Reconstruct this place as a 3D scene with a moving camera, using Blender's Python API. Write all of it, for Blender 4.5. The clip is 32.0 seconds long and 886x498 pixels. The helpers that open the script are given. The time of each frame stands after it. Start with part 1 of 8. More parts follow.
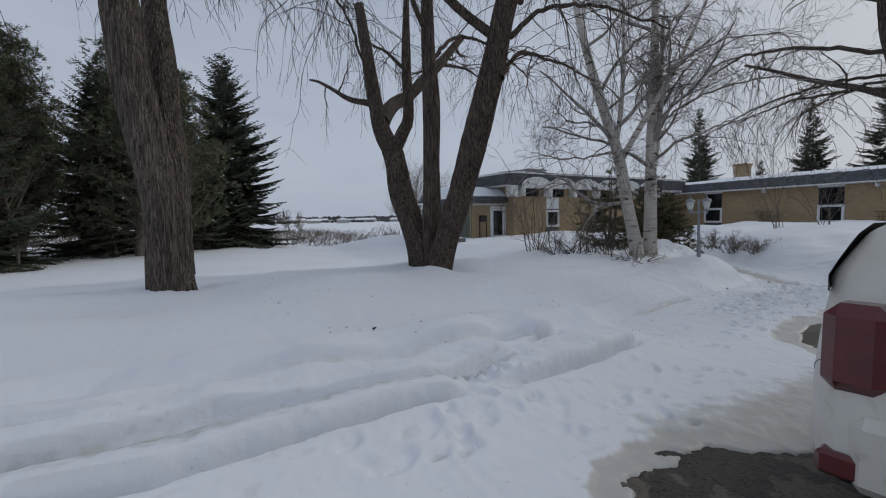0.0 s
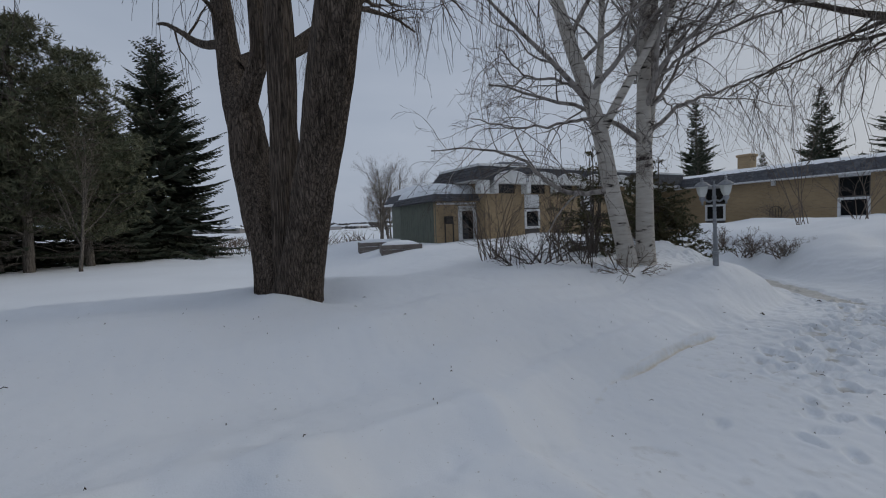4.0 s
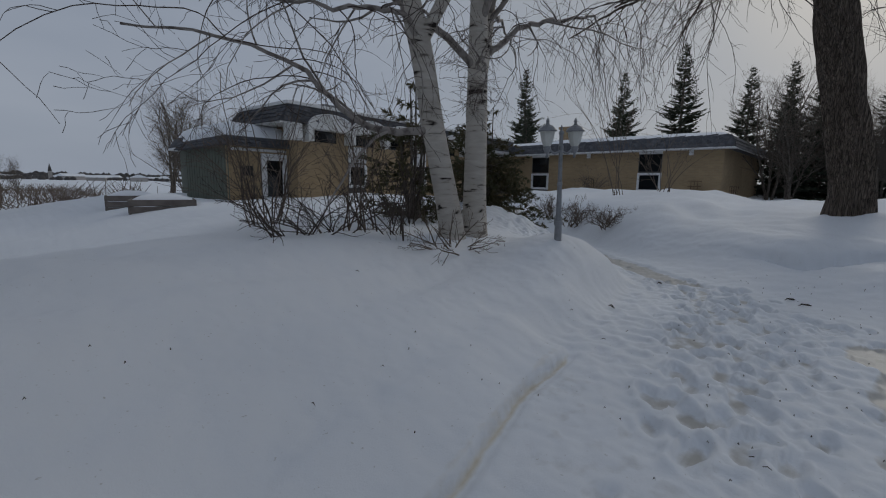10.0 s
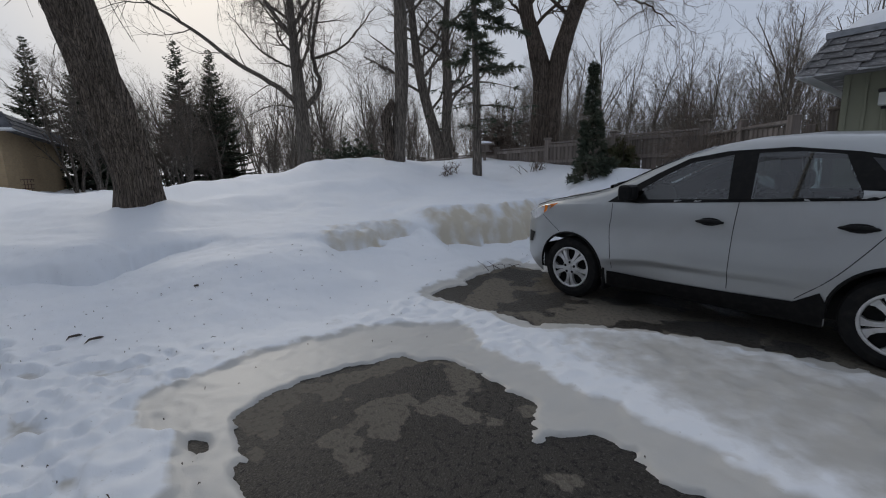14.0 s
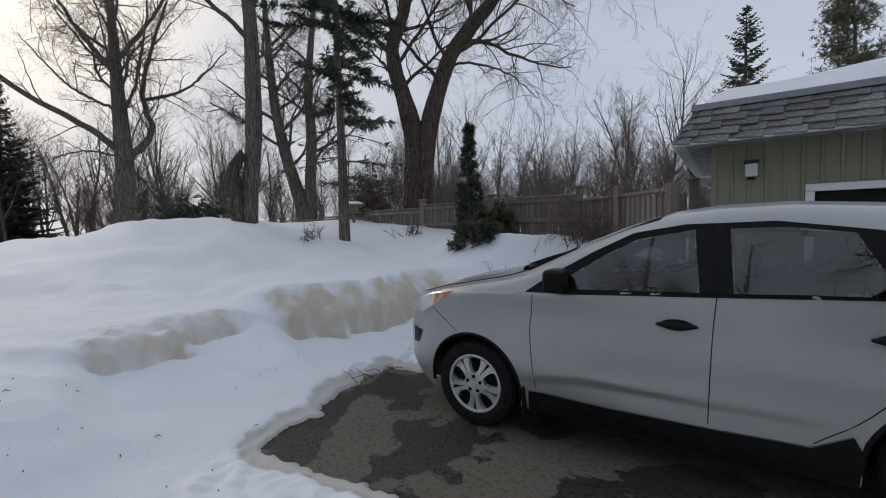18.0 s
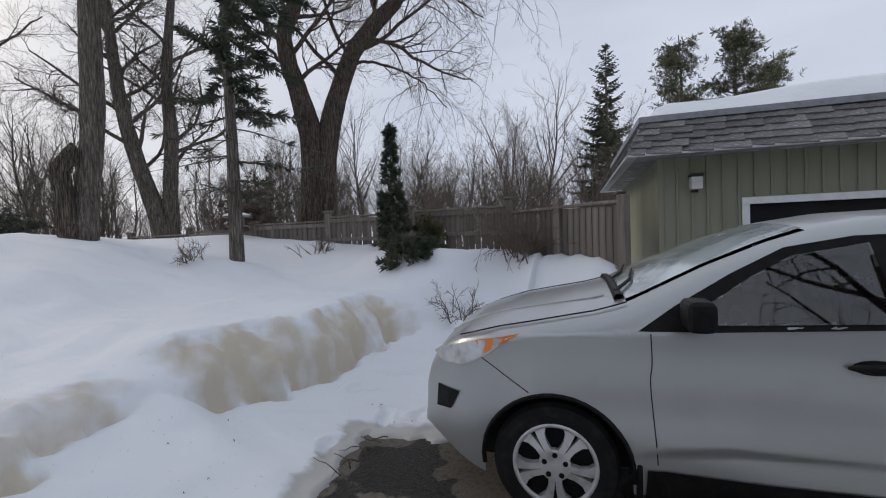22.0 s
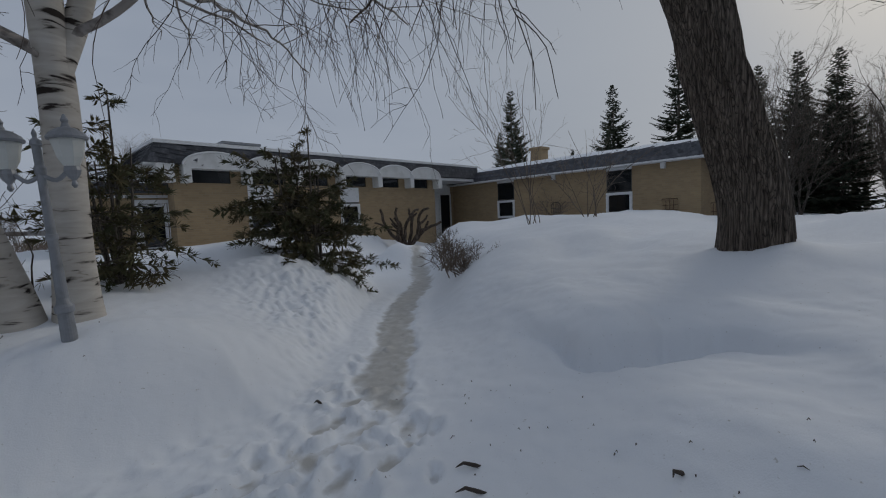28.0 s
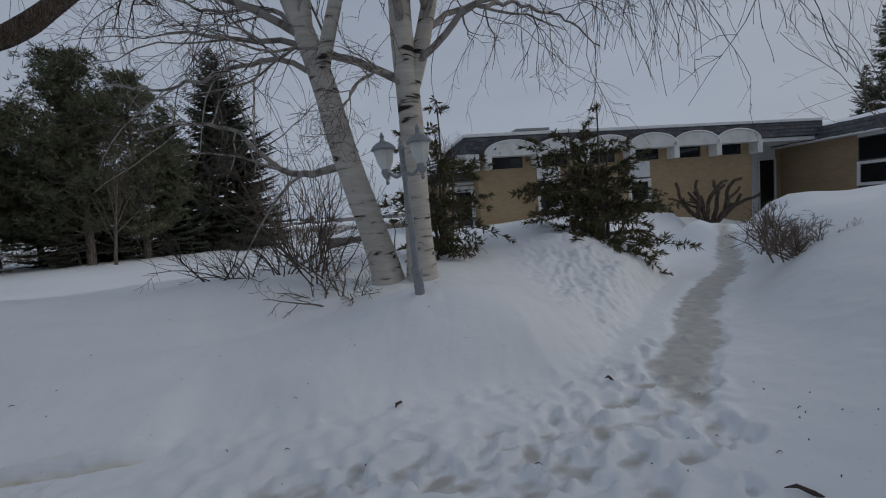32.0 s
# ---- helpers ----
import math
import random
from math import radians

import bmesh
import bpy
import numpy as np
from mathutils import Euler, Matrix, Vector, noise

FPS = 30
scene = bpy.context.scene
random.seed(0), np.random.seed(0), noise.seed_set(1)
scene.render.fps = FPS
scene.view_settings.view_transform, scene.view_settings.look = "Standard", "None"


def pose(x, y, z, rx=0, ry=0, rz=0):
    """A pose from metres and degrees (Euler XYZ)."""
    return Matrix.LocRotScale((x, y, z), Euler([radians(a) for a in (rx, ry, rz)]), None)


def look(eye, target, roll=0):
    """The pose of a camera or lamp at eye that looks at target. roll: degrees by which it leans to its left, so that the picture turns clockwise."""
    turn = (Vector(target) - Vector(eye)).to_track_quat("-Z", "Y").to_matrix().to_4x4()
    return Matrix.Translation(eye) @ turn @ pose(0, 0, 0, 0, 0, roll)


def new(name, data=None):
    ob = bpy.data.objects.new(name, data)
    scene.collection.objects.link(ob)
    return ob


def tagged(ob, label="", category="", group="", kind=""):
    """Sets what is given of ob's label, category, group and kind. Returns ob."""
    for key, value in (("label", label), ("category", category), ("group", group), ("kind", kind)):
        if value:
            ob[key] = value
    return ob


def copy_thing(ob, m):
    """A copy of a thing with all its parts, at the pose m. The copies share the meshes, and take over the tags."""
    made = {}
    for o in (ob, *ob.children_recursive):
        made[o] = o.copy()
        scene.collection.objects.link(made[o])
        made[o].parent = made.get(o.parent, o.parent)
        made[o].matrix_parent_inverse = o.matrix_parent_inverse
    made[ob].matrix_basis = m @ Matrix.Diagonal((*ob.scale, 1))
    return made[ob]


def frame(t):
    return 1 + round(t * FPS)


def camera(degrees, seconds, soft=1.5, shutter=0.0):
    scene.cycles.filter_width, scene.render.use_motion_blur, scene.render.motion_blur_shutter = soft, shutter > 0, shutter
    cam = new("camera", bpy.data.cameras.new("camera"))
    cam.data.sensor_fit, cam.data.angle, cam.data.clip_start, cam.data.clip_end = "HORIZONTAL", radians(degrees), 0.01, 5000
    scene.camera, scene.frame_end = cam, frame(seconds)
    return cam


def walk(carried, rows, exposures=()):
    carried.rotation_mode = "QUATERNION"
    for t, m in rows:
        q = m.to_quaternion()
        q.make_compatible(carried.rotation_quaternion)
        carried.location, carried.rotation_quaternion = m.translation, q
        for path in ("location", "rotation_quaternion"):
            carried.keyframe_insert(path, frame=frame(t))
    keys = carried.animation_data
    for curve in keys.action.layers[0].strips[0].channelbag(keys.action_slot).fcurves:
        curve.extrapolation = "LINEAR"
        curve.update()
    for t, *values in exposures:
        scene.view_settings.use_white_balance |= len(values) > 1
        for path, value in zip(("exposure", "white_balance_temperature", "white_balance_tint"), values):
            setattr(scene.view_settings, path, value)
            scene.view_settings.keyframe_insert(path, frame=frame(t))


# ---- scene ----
cam = camera(91.7, 32.0, soft=1.1)
PATH = [
    (0, (-0.059, -2.013, 1.861), (0.798, -0.212, 1.721), -1.0),
    (0.5, (0.314, -1.74, 1.866), (1.096, 0.096, 1.73), -2.0),
    (1, (0.655, -1.366, 1.853), (1.339, 0.509, 1.727), -2.4),
    (1.5, (1.065, -1.065, 1.82), (1.749, 0.81, 1.699), -2.6),
    (2, (1.407, -0.762, 1.8), (2.074, 1.119, 1.683), -3.7),
    (2.5, (1.782, -0.463, 1.782), (2.492, 1.403, 1.664), -3.2),
    (3, (2.254, -0.258, 1.775), (3.064, 1.566, 1.65), -2.2),
    (3.5, (2.651, 0.006, 1.76), (3.524, 1.801, 1.637), -2.0),
    (5.5, (3.979, 1.712, 1.422), (4.8, 3.534, 1.341), -1.0),
    (6, (4.27, 1.831, 1.463), (4.761, 3.768, 1.4), -1.4),
    (6.5, (4.287, 1.903, 1.444), (4.652, 3.869, 1.415), -1.1),
    (7, (4.333, 1.945, 1.483), (4.789, 3.892, 1.462), -1.2),
    (7.5, (4.501, 1.972, 1.471), (5.365, 3.775, 1.415), -1.0),
    (8, (4.657, 1.954, 1.427), (5.848, 3.558, 1.319), -0.3),
    (8.5, (4.868, 1.943, 1.461), (6.162, 3.463, 1.343), 0.2),
    (9, (5.059, 2.054, 1.42), (6.385, 3.543, 1.255), -0.4),
    (9.5, (5.326, 2.255, 1.498), (6.772, 3.612, 1.243), -2.6),
    (10, (5.458, 2.351, 1.481), (6.897, 3.708, 1.184), 1.0),
    (10.5, (5.857, 2.413, 1.525), (7.59, 3.377, 1.267), 0.8),
    (11, (6.102, 2.374, 1.524), (8.039, 2.798, 1.261), -1.2),
    (11.5, (6.424, 2.332, 1.483), (8.397, 2.256, 1.168), 0.9),
    (12, (6.703, 2.197, 1.492), (8.665, 1.958, 1.183), -1.4),
    (12.5, (6.947, 2.155, 1.511), (8.884, 1.774, 1.185), -2.7),
    (13, (7.194, 2.116, 1.502), (9.049, 1.455, 1.149), -1.1),
    (13.5, (7.358, 2.001, 1.497), (9.14, 1.165, 1.146), -2.1),
    (14, (7.536, 1.881, 1.468), (9.211, 0.848, 1.114), -1.6),
    (14.5, (7.702, 1.783, 1.431), (9.311, 0.653, 1.063), -2.5),
    (15, (7.865, 1.722, 1.49), (9.356, 0.445, 1.11), -2.4),
    (15.5, (7.89, 1.575, 1.54), (9.303, 0.204, 1.189), -2.2),
    (17.5, (8.595, 0.828, 1.587), (9.926, -0.659, 1.446), -1.8),
    (18, (8.827, 0.779, 1.588), (10.148, -0.719, 1.489), -1.3),
    (18.5, (9.057, 0.763, 1.601), (10.357, -0.755, 1.541), -1.2),
    (19, (9.251, 0.683, 1.596), (10.507, -0.873, 1.552), -1.2),
    (19.5, (9.469, 0.652, 1.614), (10.662, -0.953, 1.596), -1.4),
    (20, (9.673, 0.719, 1.626), (10.747, -0.968, 1.567), -0.5),
    (20.5, (9.796, 0.724, 1.622), (10.818, -0.994, 1.55), 0.1),
    (21, (9.983, 0.619, 1.622), (10.971, -1.118, 1.55), -3.4),
    (21.5, (10.165, 0.552, 1.617), (11.116, -1.206, 1.55), -3.2),
    (22, (10.453, 0.504, 1.632), (11.264, -1.323, 1.581), -2.0),
    (22.5, (10.588, 0.494, 1.656), (11.399, -1.334, 1.618), -1.3),
    (23, (10.605, 0.536, 1.652), (11.645, -1.172, 1.637), -1.4),
    (23.5, (10.606, 0.554, 1.611), (11.881, -0.987, 1.607), -1.3),
    (24, (10.666, 0.667, 1.628), (12.213, -0.601, 1.596), -1.3),
    (24.5, (10.702, 0.762, 1.627), (12.474, -0.165, 1.592), -2.0),
    (25, (10.707, 0.779, 1.629), (12.615, 0.181, 1.563), -2.4),
    (25.5, (10.689, 0.865, 1.633), (12.667, 0.575, 1.562), -2.6),
    (26, (10.668, 0.977, 1.623), (12.666, 1.042, 1.551), -2.6),
    (26.5, (10.689, 1.007, 1.618), (12.601, 1.593, 1.56), -2.7),
    (28.5, (10.771, 1.094, 1.535), (11.998, 2.663, 1.352), -2.2),
    (29, (10.767, 1.125, 1.54), (11.978, 2.704, 1.337), -1.8),
    (29.5, (10.745, 1.141, 1.547), (11.886, 2.772, 1.35), -1.3),
    (30, (10.673, 1.185, 1.541), (11.646, 2.923, 1.357), -0.9),
    (30.5, (10.642, 1.207, 1.515), (11.521, 2.994, 1.325), -0.8),
    (31, (10.634, 1.167, 1.501), (11.312, 3.04, 1.323), -1.5),
    (31.5, (10.645, 1.082, 1.533), (11.131, 3.014, 1.352), -1.7),
    (32, (10.65, 1.024, 1.538), (10.819, 3.009, 1.367), -4.5),
]
walk(cam, [(t, look(eye, target, roll)) for t, eye, target, roll in PATH],
     exposures=[(0, -0.06, 6600, 9), (1, -0.33, 6500, 8), (3, -0.25, 6500, 8), (6, -0.2, 6500, 8), (7, -0.28, 6500, 8), (8, -0.25, 6500, 8), (9, -0.66, 6500, 8), (10.5, -0.64, 6500, 8), (13, -0.12, 6600, 9), (15.5, 0.15, 6650, 10), (18, 0.28, 6750, 11), (19, 0.5, 6850, 11), (22.5, 0.5, 6900, 11), (23.5, 0.15, 6750, 11), (24.5, -0.34, 6600, 9), (25, -0.4, 6600, 9), (26.5, -0.54, 6500, 8), (29, -0.56, 6500, 8), (32, -0.44, 6500, 8)])

# ---- sky and sun ----
SUN_AZ, SUN_EL = radians(-3.2), radians(28.0)
SUN_WAY = Vector((math.cos(SUN_AZ) * math.cos(SUN_EL), math.sin(SUN_AZ) * math.cos(SUN_EL), math.sin(SUN_EL)))


def make_world():
    w = bpy.data.worlds.new("overcast_sky")
    scene.world = w
    w.use_nodes = True
    nt = w.node_tree
    n, l = nt.nodes, nt.links
    n.clear()
    out = n.new("ShaderNodeOutputWorld")
    bg = n.new("ShaderNodeBackground")
    sky = n.new("ShaderNodeTexSky")
    sky.sky_type = "NISHITA"
    sky.sun_disc = False
    sky.sun_elevation, sky.sun_rotation = SUN_EL, radians(90) - SUN_AZ
    sky.air_density, sky.dust_density, sky.ozone_density = 1.0, 3.0, 1.0
    co = n.new("ShaderNodeTexCoord")
    # cloud sheet: soft grey with a pale glow where the sun stands behind it
    mp = n.new("ShaderNodeMapping")
    mp.inputs["Scale"].default_value = (1.0, 1.0, 3.5)
    nz = n.new("ShaderNodeTexNoise")
    nz.inputs["Scale"].default_value, nz.inputs["Detail"].default_value = 1.6, 4.0
    l.new(co.outputs["Generated"], mp.inputs[0])
    l.new(mp.outputs[0], nz.inputs["Vector"])
    ramp = n.new("ShaderNodeValToRGB")
    ramp.color_ramp.elements[0].position, ramp.color_ramp.elements[0].color = 0.3, (3.6, 4.15, 5.25, 1)
    ramp.color_ramp.elements[1].position, ramp.color_ramp.elements[1].color = 0.72, (4.6, 5.1, 6.15, 1)
    l.new(nz.outputs[0], ramp.inputs[0])
    dot = n.new("ShaderNodeVectorMath")
    dot.operation = "DOT_PRODUCT"
    l.new(co.outputs["Generated"], dot.inputs[0])
    dot.inputs[1].default_value = SUN_WAY
    glow = n.new("ShaderNodeMapRange")
    glow.interpolation_type = "SMOOTHSTEP"
    glow.inputs["From Min"].default_value, glow.inputs["From Max"].default_value = 0.5, 1.0
    l.new(dot.outputs["Value"], glow.inputs["Value"])
    lit = n.new("ShaderNodeMix")
    lit.data_type = "RGBA"
    l.new(glow.outputs[0], lit.inputs["Factor"])
    l.new(ramp.outputs[0], lit.inputs["A"])
    lit.inputs["B"].default_value = (5.0, 5.35, 6.0, 1)
    core = n.new("ShaderNodeMapRange")
    core.interpolation_type = "SMOOTHSTEP"
    core.inputs["From Min"].default_value, core.inputs["From Max"].default_value = 0.93, 1.0
    l.new(dot.outputs["Value"], core.inputs["Value"])
    bright = n.new("ShaderNodeMix")
    bright.data_type = "RGBA"
    l.new(core.outputs[0], bright.inputs["Factor"])
    l.new(lit.outputs["Result"], bright.inputs["A"])
    bright.inputs["B"].default_value = (6.9, 6.8, 6.7, 1)
    mix = n.new("ShaderNodeMix")
    mix.data_type = "RGBA"
    mix.inputs["Factor"].default_value = 0.94
    l.new(sky.outputs[0], mix.inputs["A"])
    l.new(bright.outputs["Result"], mix.inputs["B"])
    l.new(mix.outputs["Result"], bg.inputs["Color"])
    bg.inputs["Strength"].default_value = 0.1
    l.new(bg.outputs[0], out.inputs["Surface"])


make_world()
sun = new("sun", bpy.data.lights.new("sun", "SUN"))
sun.data.energy, sun.data.angle, sun.data.color = 0.65, radians(18), (1.0, 0.95, 0.88)
sun.matrix_world = look((0, 0, 30), Vector((0, 0, 30)) - SUN_WAY)


# ---- materials ----
def material(name, base, rough=0.7, metal=0.0, grain=None, stain=None, bump=None, coat=0.0, stretch=None, island=0.0, spec=None):
    """base: colour. grain, stain: (scale, colour, low, high): a second colour laid on by noise. bump: (scale, strength, distance).
    stretch: scale of the noise along x, y, z in the object's own space."""
    m = bpy.data.materials.new(name)
    m.use_nodes = True
    n, l = m.node_tree.nodes, m.node_tree.links
    b = n["Principled BSDF"]
    b.inputs["Roughness"].default_value, b.inputs["Metallic"].default_value = rough, metal
    b.inputs["Coat Weight"].default_value = coat
    if spec is not None:
        b.inputs["Specular IOR Level"].default_value = spec
    co = n.new("ShaderNodeTexCoord")
    mp = n.new("ShaderNodeMapping")
    mp.inputs["Scale"].default_value = stretch or (1, 1, 1)
    l.new(co.outputs["Object"], mp.inputs[0])
    col = None
    for layer in (grain, stain):
        if not layer:
            continue
        nz = n.new("ShaderNodeTexNoise")
        nz.inputs["Scale"].default_value, nz.inputs["Detail"].default_value = layer[0], 5.0
        l.new(mp.outputs[0], nz.inputs["Vector"])
        mr = n.new("ShaderNodeMapRange")
        mr.inputs["From Min"].default_value, mr.inputs["From Max"].default_value = layer[2], layer[3]
        l.new(nz.outputs[0], mr.inputs["Value"])
        mx = n.new("ShaderNodeMix")
        mx.data_type = "RGBA"
        l.new(mr.outputs[0], mx.inputs["Factor"])
        if col:
            l.new(col, mx.inputs["A"])
        else:
            mx.inputs["A"].default_value = (*base, 1)
        mx.inputs["B"].default_value = (*layer[1], 1)
        col = mx.outputs["Result"]
    if island:
        info = n.new("ShaderNodeObjectInfo")
        mr = n.new("ShaderNodeMapRange")
        mr.inputs["To Min"].default_value, mr.inputs["To Max"].default_value = 1 - island, 1 + island
        l.new(info.outputs["Random"], mr.inputs["Value"])
        hs = n.new("ShaderNodeHueSaturation")
        l.new(mr.outputs[0], hs.inputs["Value"])
        if col:
            l.new(col, hs.inputs["Color"])
        else:
            hs.inputs["Color"].default_value = (*base, 1)
        col = hs.outputs["Color"]
    if col:
        l.new(col, b.inputs["Base Color"])
    else:
        b.inputs["Base Color"].default_value = (*base, 1)
    if bump:
        nz = n.new("ShaderNodeTexNoise")
        nz.inputs["Scale"].default_value, nz.inputs["Detail"].default_value = bump[0], 6.0
        l.new(mp.outputs[0], nz.inputs["Vector"])
        bp = n.new("ShaderNodeBump")
        bp.inputs["Strength"].default_value, bp.inputs["Distance"].default_value = bump[1], bump[2]
        l.new(nz.outputs[0], bp.inputs["Height"])
        l.new(bp.outputs[0], b.inputs["Normal"])
    return m


def glass_material(name, tint=(0.02, 0.025, 0.03), rough=0.03, clear=0.0):
    m = bpy.data.materials.new(name)
    m.use_nodes = True
    b = m.node_tree.nodes["Principled BSDF"]
    b.inputs["Base Color"].default_value = (*tint, 1)
    b.inputs["Roughness"].default_value, b.inputs["IOR"].default_value = rough, 1.5
    b.inputs["Transmission Weight"].default_value = clear
    return m


def thin_glass(name, tint):
    """A single sheet of clear glass: see-through, with the gloss of its face."""
    m = bpy.data.materials.new(name)
    m.use_nodes = True
    n, l = m.node_tree.nodes, m.node_tree.links
    n.remove(n["Principled BSDF"])
    see, shine = n.new("ShaderNodeBsdfTransparent"), n.new("ShaderNodeBsdfGlossy")
    see.inputs["Color"].default_value = (*tint, 1)
    shine.inputs["Roughness"].default_value = 0.02
    fres, mix = n.new("ShaderNodeFresnel"), n.new("ShaderNodeMixShader")
    fres.inputs["IOR"].default_value = 2.0
    l.new(fres.outputs[0], mix.inputs["Fac"])
    l.new(see.outputs[0], mix.inputs[1])
    l.new(shine.outputs[0], mix.inputs[2])
    l.new(mix.outputs[0], n["Material Output"].inputs["Surface"])
    return m


def snow_material():
    """Packed and fresh snow on one sheet; the sheet's own masks tell where it is icy, trodden or soiled, and carry
    painted shade of lips and boot prints.
    """
    m = bpy.data.materials.new("snow")
    m.use_nodes = True
    n, l = m.node_tree.nodes, m.node_tree.links
    b = n["Principled BSDF"]
    co = n.new("ShaderNodeTexCoord")

    def noise_of(scale, detail=5.0):
        nz = n.new("ShaderNodeTexNoise")
        nz.inputs["Scale"].default_value, nz.inputs["Detail"].default_value = scale, detail
        l.new(co.outputs["Object"], nz.inputs["Vector"])
        return nz.outputs[0]

    def mask(name, scale, low, high, amount):
        """An attribute made ragged by noise."""
        at = n.new("ShaderNodeAttribute")
        at.attribute_name = name
        add = n.new("ShaderNodeMath")
        add.operation = "MULTIPLY_ADD"
        l.new(noise_of(scale), add.inputs[0])
        add.inputs[1].default_value = amount
        l.new(at.outputs["Fac"], add.inputs[2])
        mr = n.new("ShaderNodeMapRange")
        mr.inputs["From Min"].default_value, mr.inputs["From Max"].default_value = low + amount / 2, high + amount / 2
        l.new(add.outputs[0], mr.inputs["Value"])
        return mr.outputs[0]

    def lay(fac, under, over):
        mx = n.new("ShaderNodeMix")
        mx.data_type = "RGBA"
        l.new(fac, mx.inputs["Factor"])
        if isinstance(under, tuple):
            mx.inputs["A"].default_value = (*under, 1)
        else:
            l.new(under, mx.inputs["A"])
        mx.inputs["B"].default_value = (*over, 1)
        return mx.outputs["Result"]

    soft = n.new("ShaderNodeMapRange")
    soft.inputs["From Min"].default_value, soft.inputs["From Max"].default_value = 0.4, 0.75
    l.new(noise_of(0.35), soft.inputs["Value"])
    col = lay(soft.outputs[0], (0.80, 0.825, 0.86), (0.74, 0.765, 0.80))
    grit = n.new("ShaderNodeMapRange")
    grit.inputs["From Min"].default_value, grit.inputs["From Max"].default_value = 0.70, 0.78
    l.new(noise_of(38.0, 2.0), grit.inputs["Value"])
    col = lay(grit.outputs[0], col, (0.55, 0.55, 0.54))
    # brown for soil, and for the shade painted beneath the crusts
    dirt_and_lip_shade = mask("dirt_and_lip_shade", 6.0, 0.2, 0.8, 0.75)
    col = lay(dirt_and_lip_shade, col, (0.575, 0.52, 0.42))
    ice = mask("ice", 4.5, 0.3, 0.62, 0.75)
    col = lay(ice, col, (0.50, 0.49, 0.465))
    # grey of slushy snow, also used to paint shade inside boot prints
    slush_and_print_shade = mask("slush_and_print_shade", 7.0, 0.35, 0.8, 0.9)
    col = lay(slush_and_print_shade, col, (0.44, 0.43, 0.405))
    l.new(col, b.inputs["Base Color"])
    gloss = n.new("ShaderNodeMapRange")
    gloss.inputs["To Min"].default_value, gloss.inputs["To Max"].default_value = 0.75, 0.48
    l.new(ice, gloss.inputs["Value"])
    l.new(gloss.outputs[0], b.inputs["Roughness"])
    b.inputs["Subsurface Weight"].default_value = 0.0
    bp1 = n.new("ShaderNodeBump")
    bp1.inputs["Strength"].default_value, bp1.inputs["Distance"].default_value = 0.13, 0.05
    l.new(noise_of(8.0, 9.0), bp1.inputs["Height"])
    bp2 = n.new("ShaderNodeBump")
    bp2.inputs["Strength"].default_value, bp2.inputs["Distance"].default_value = 0.3, 0.006
    l.new(noise_of(130.0, 3.0), bp2.inputs["Height"])
    l.new(bp1.outputs[0], bp2.inputs["Normal"])
    l.new(bp2.outputs[0], b.inputs["Normal"])
    return m


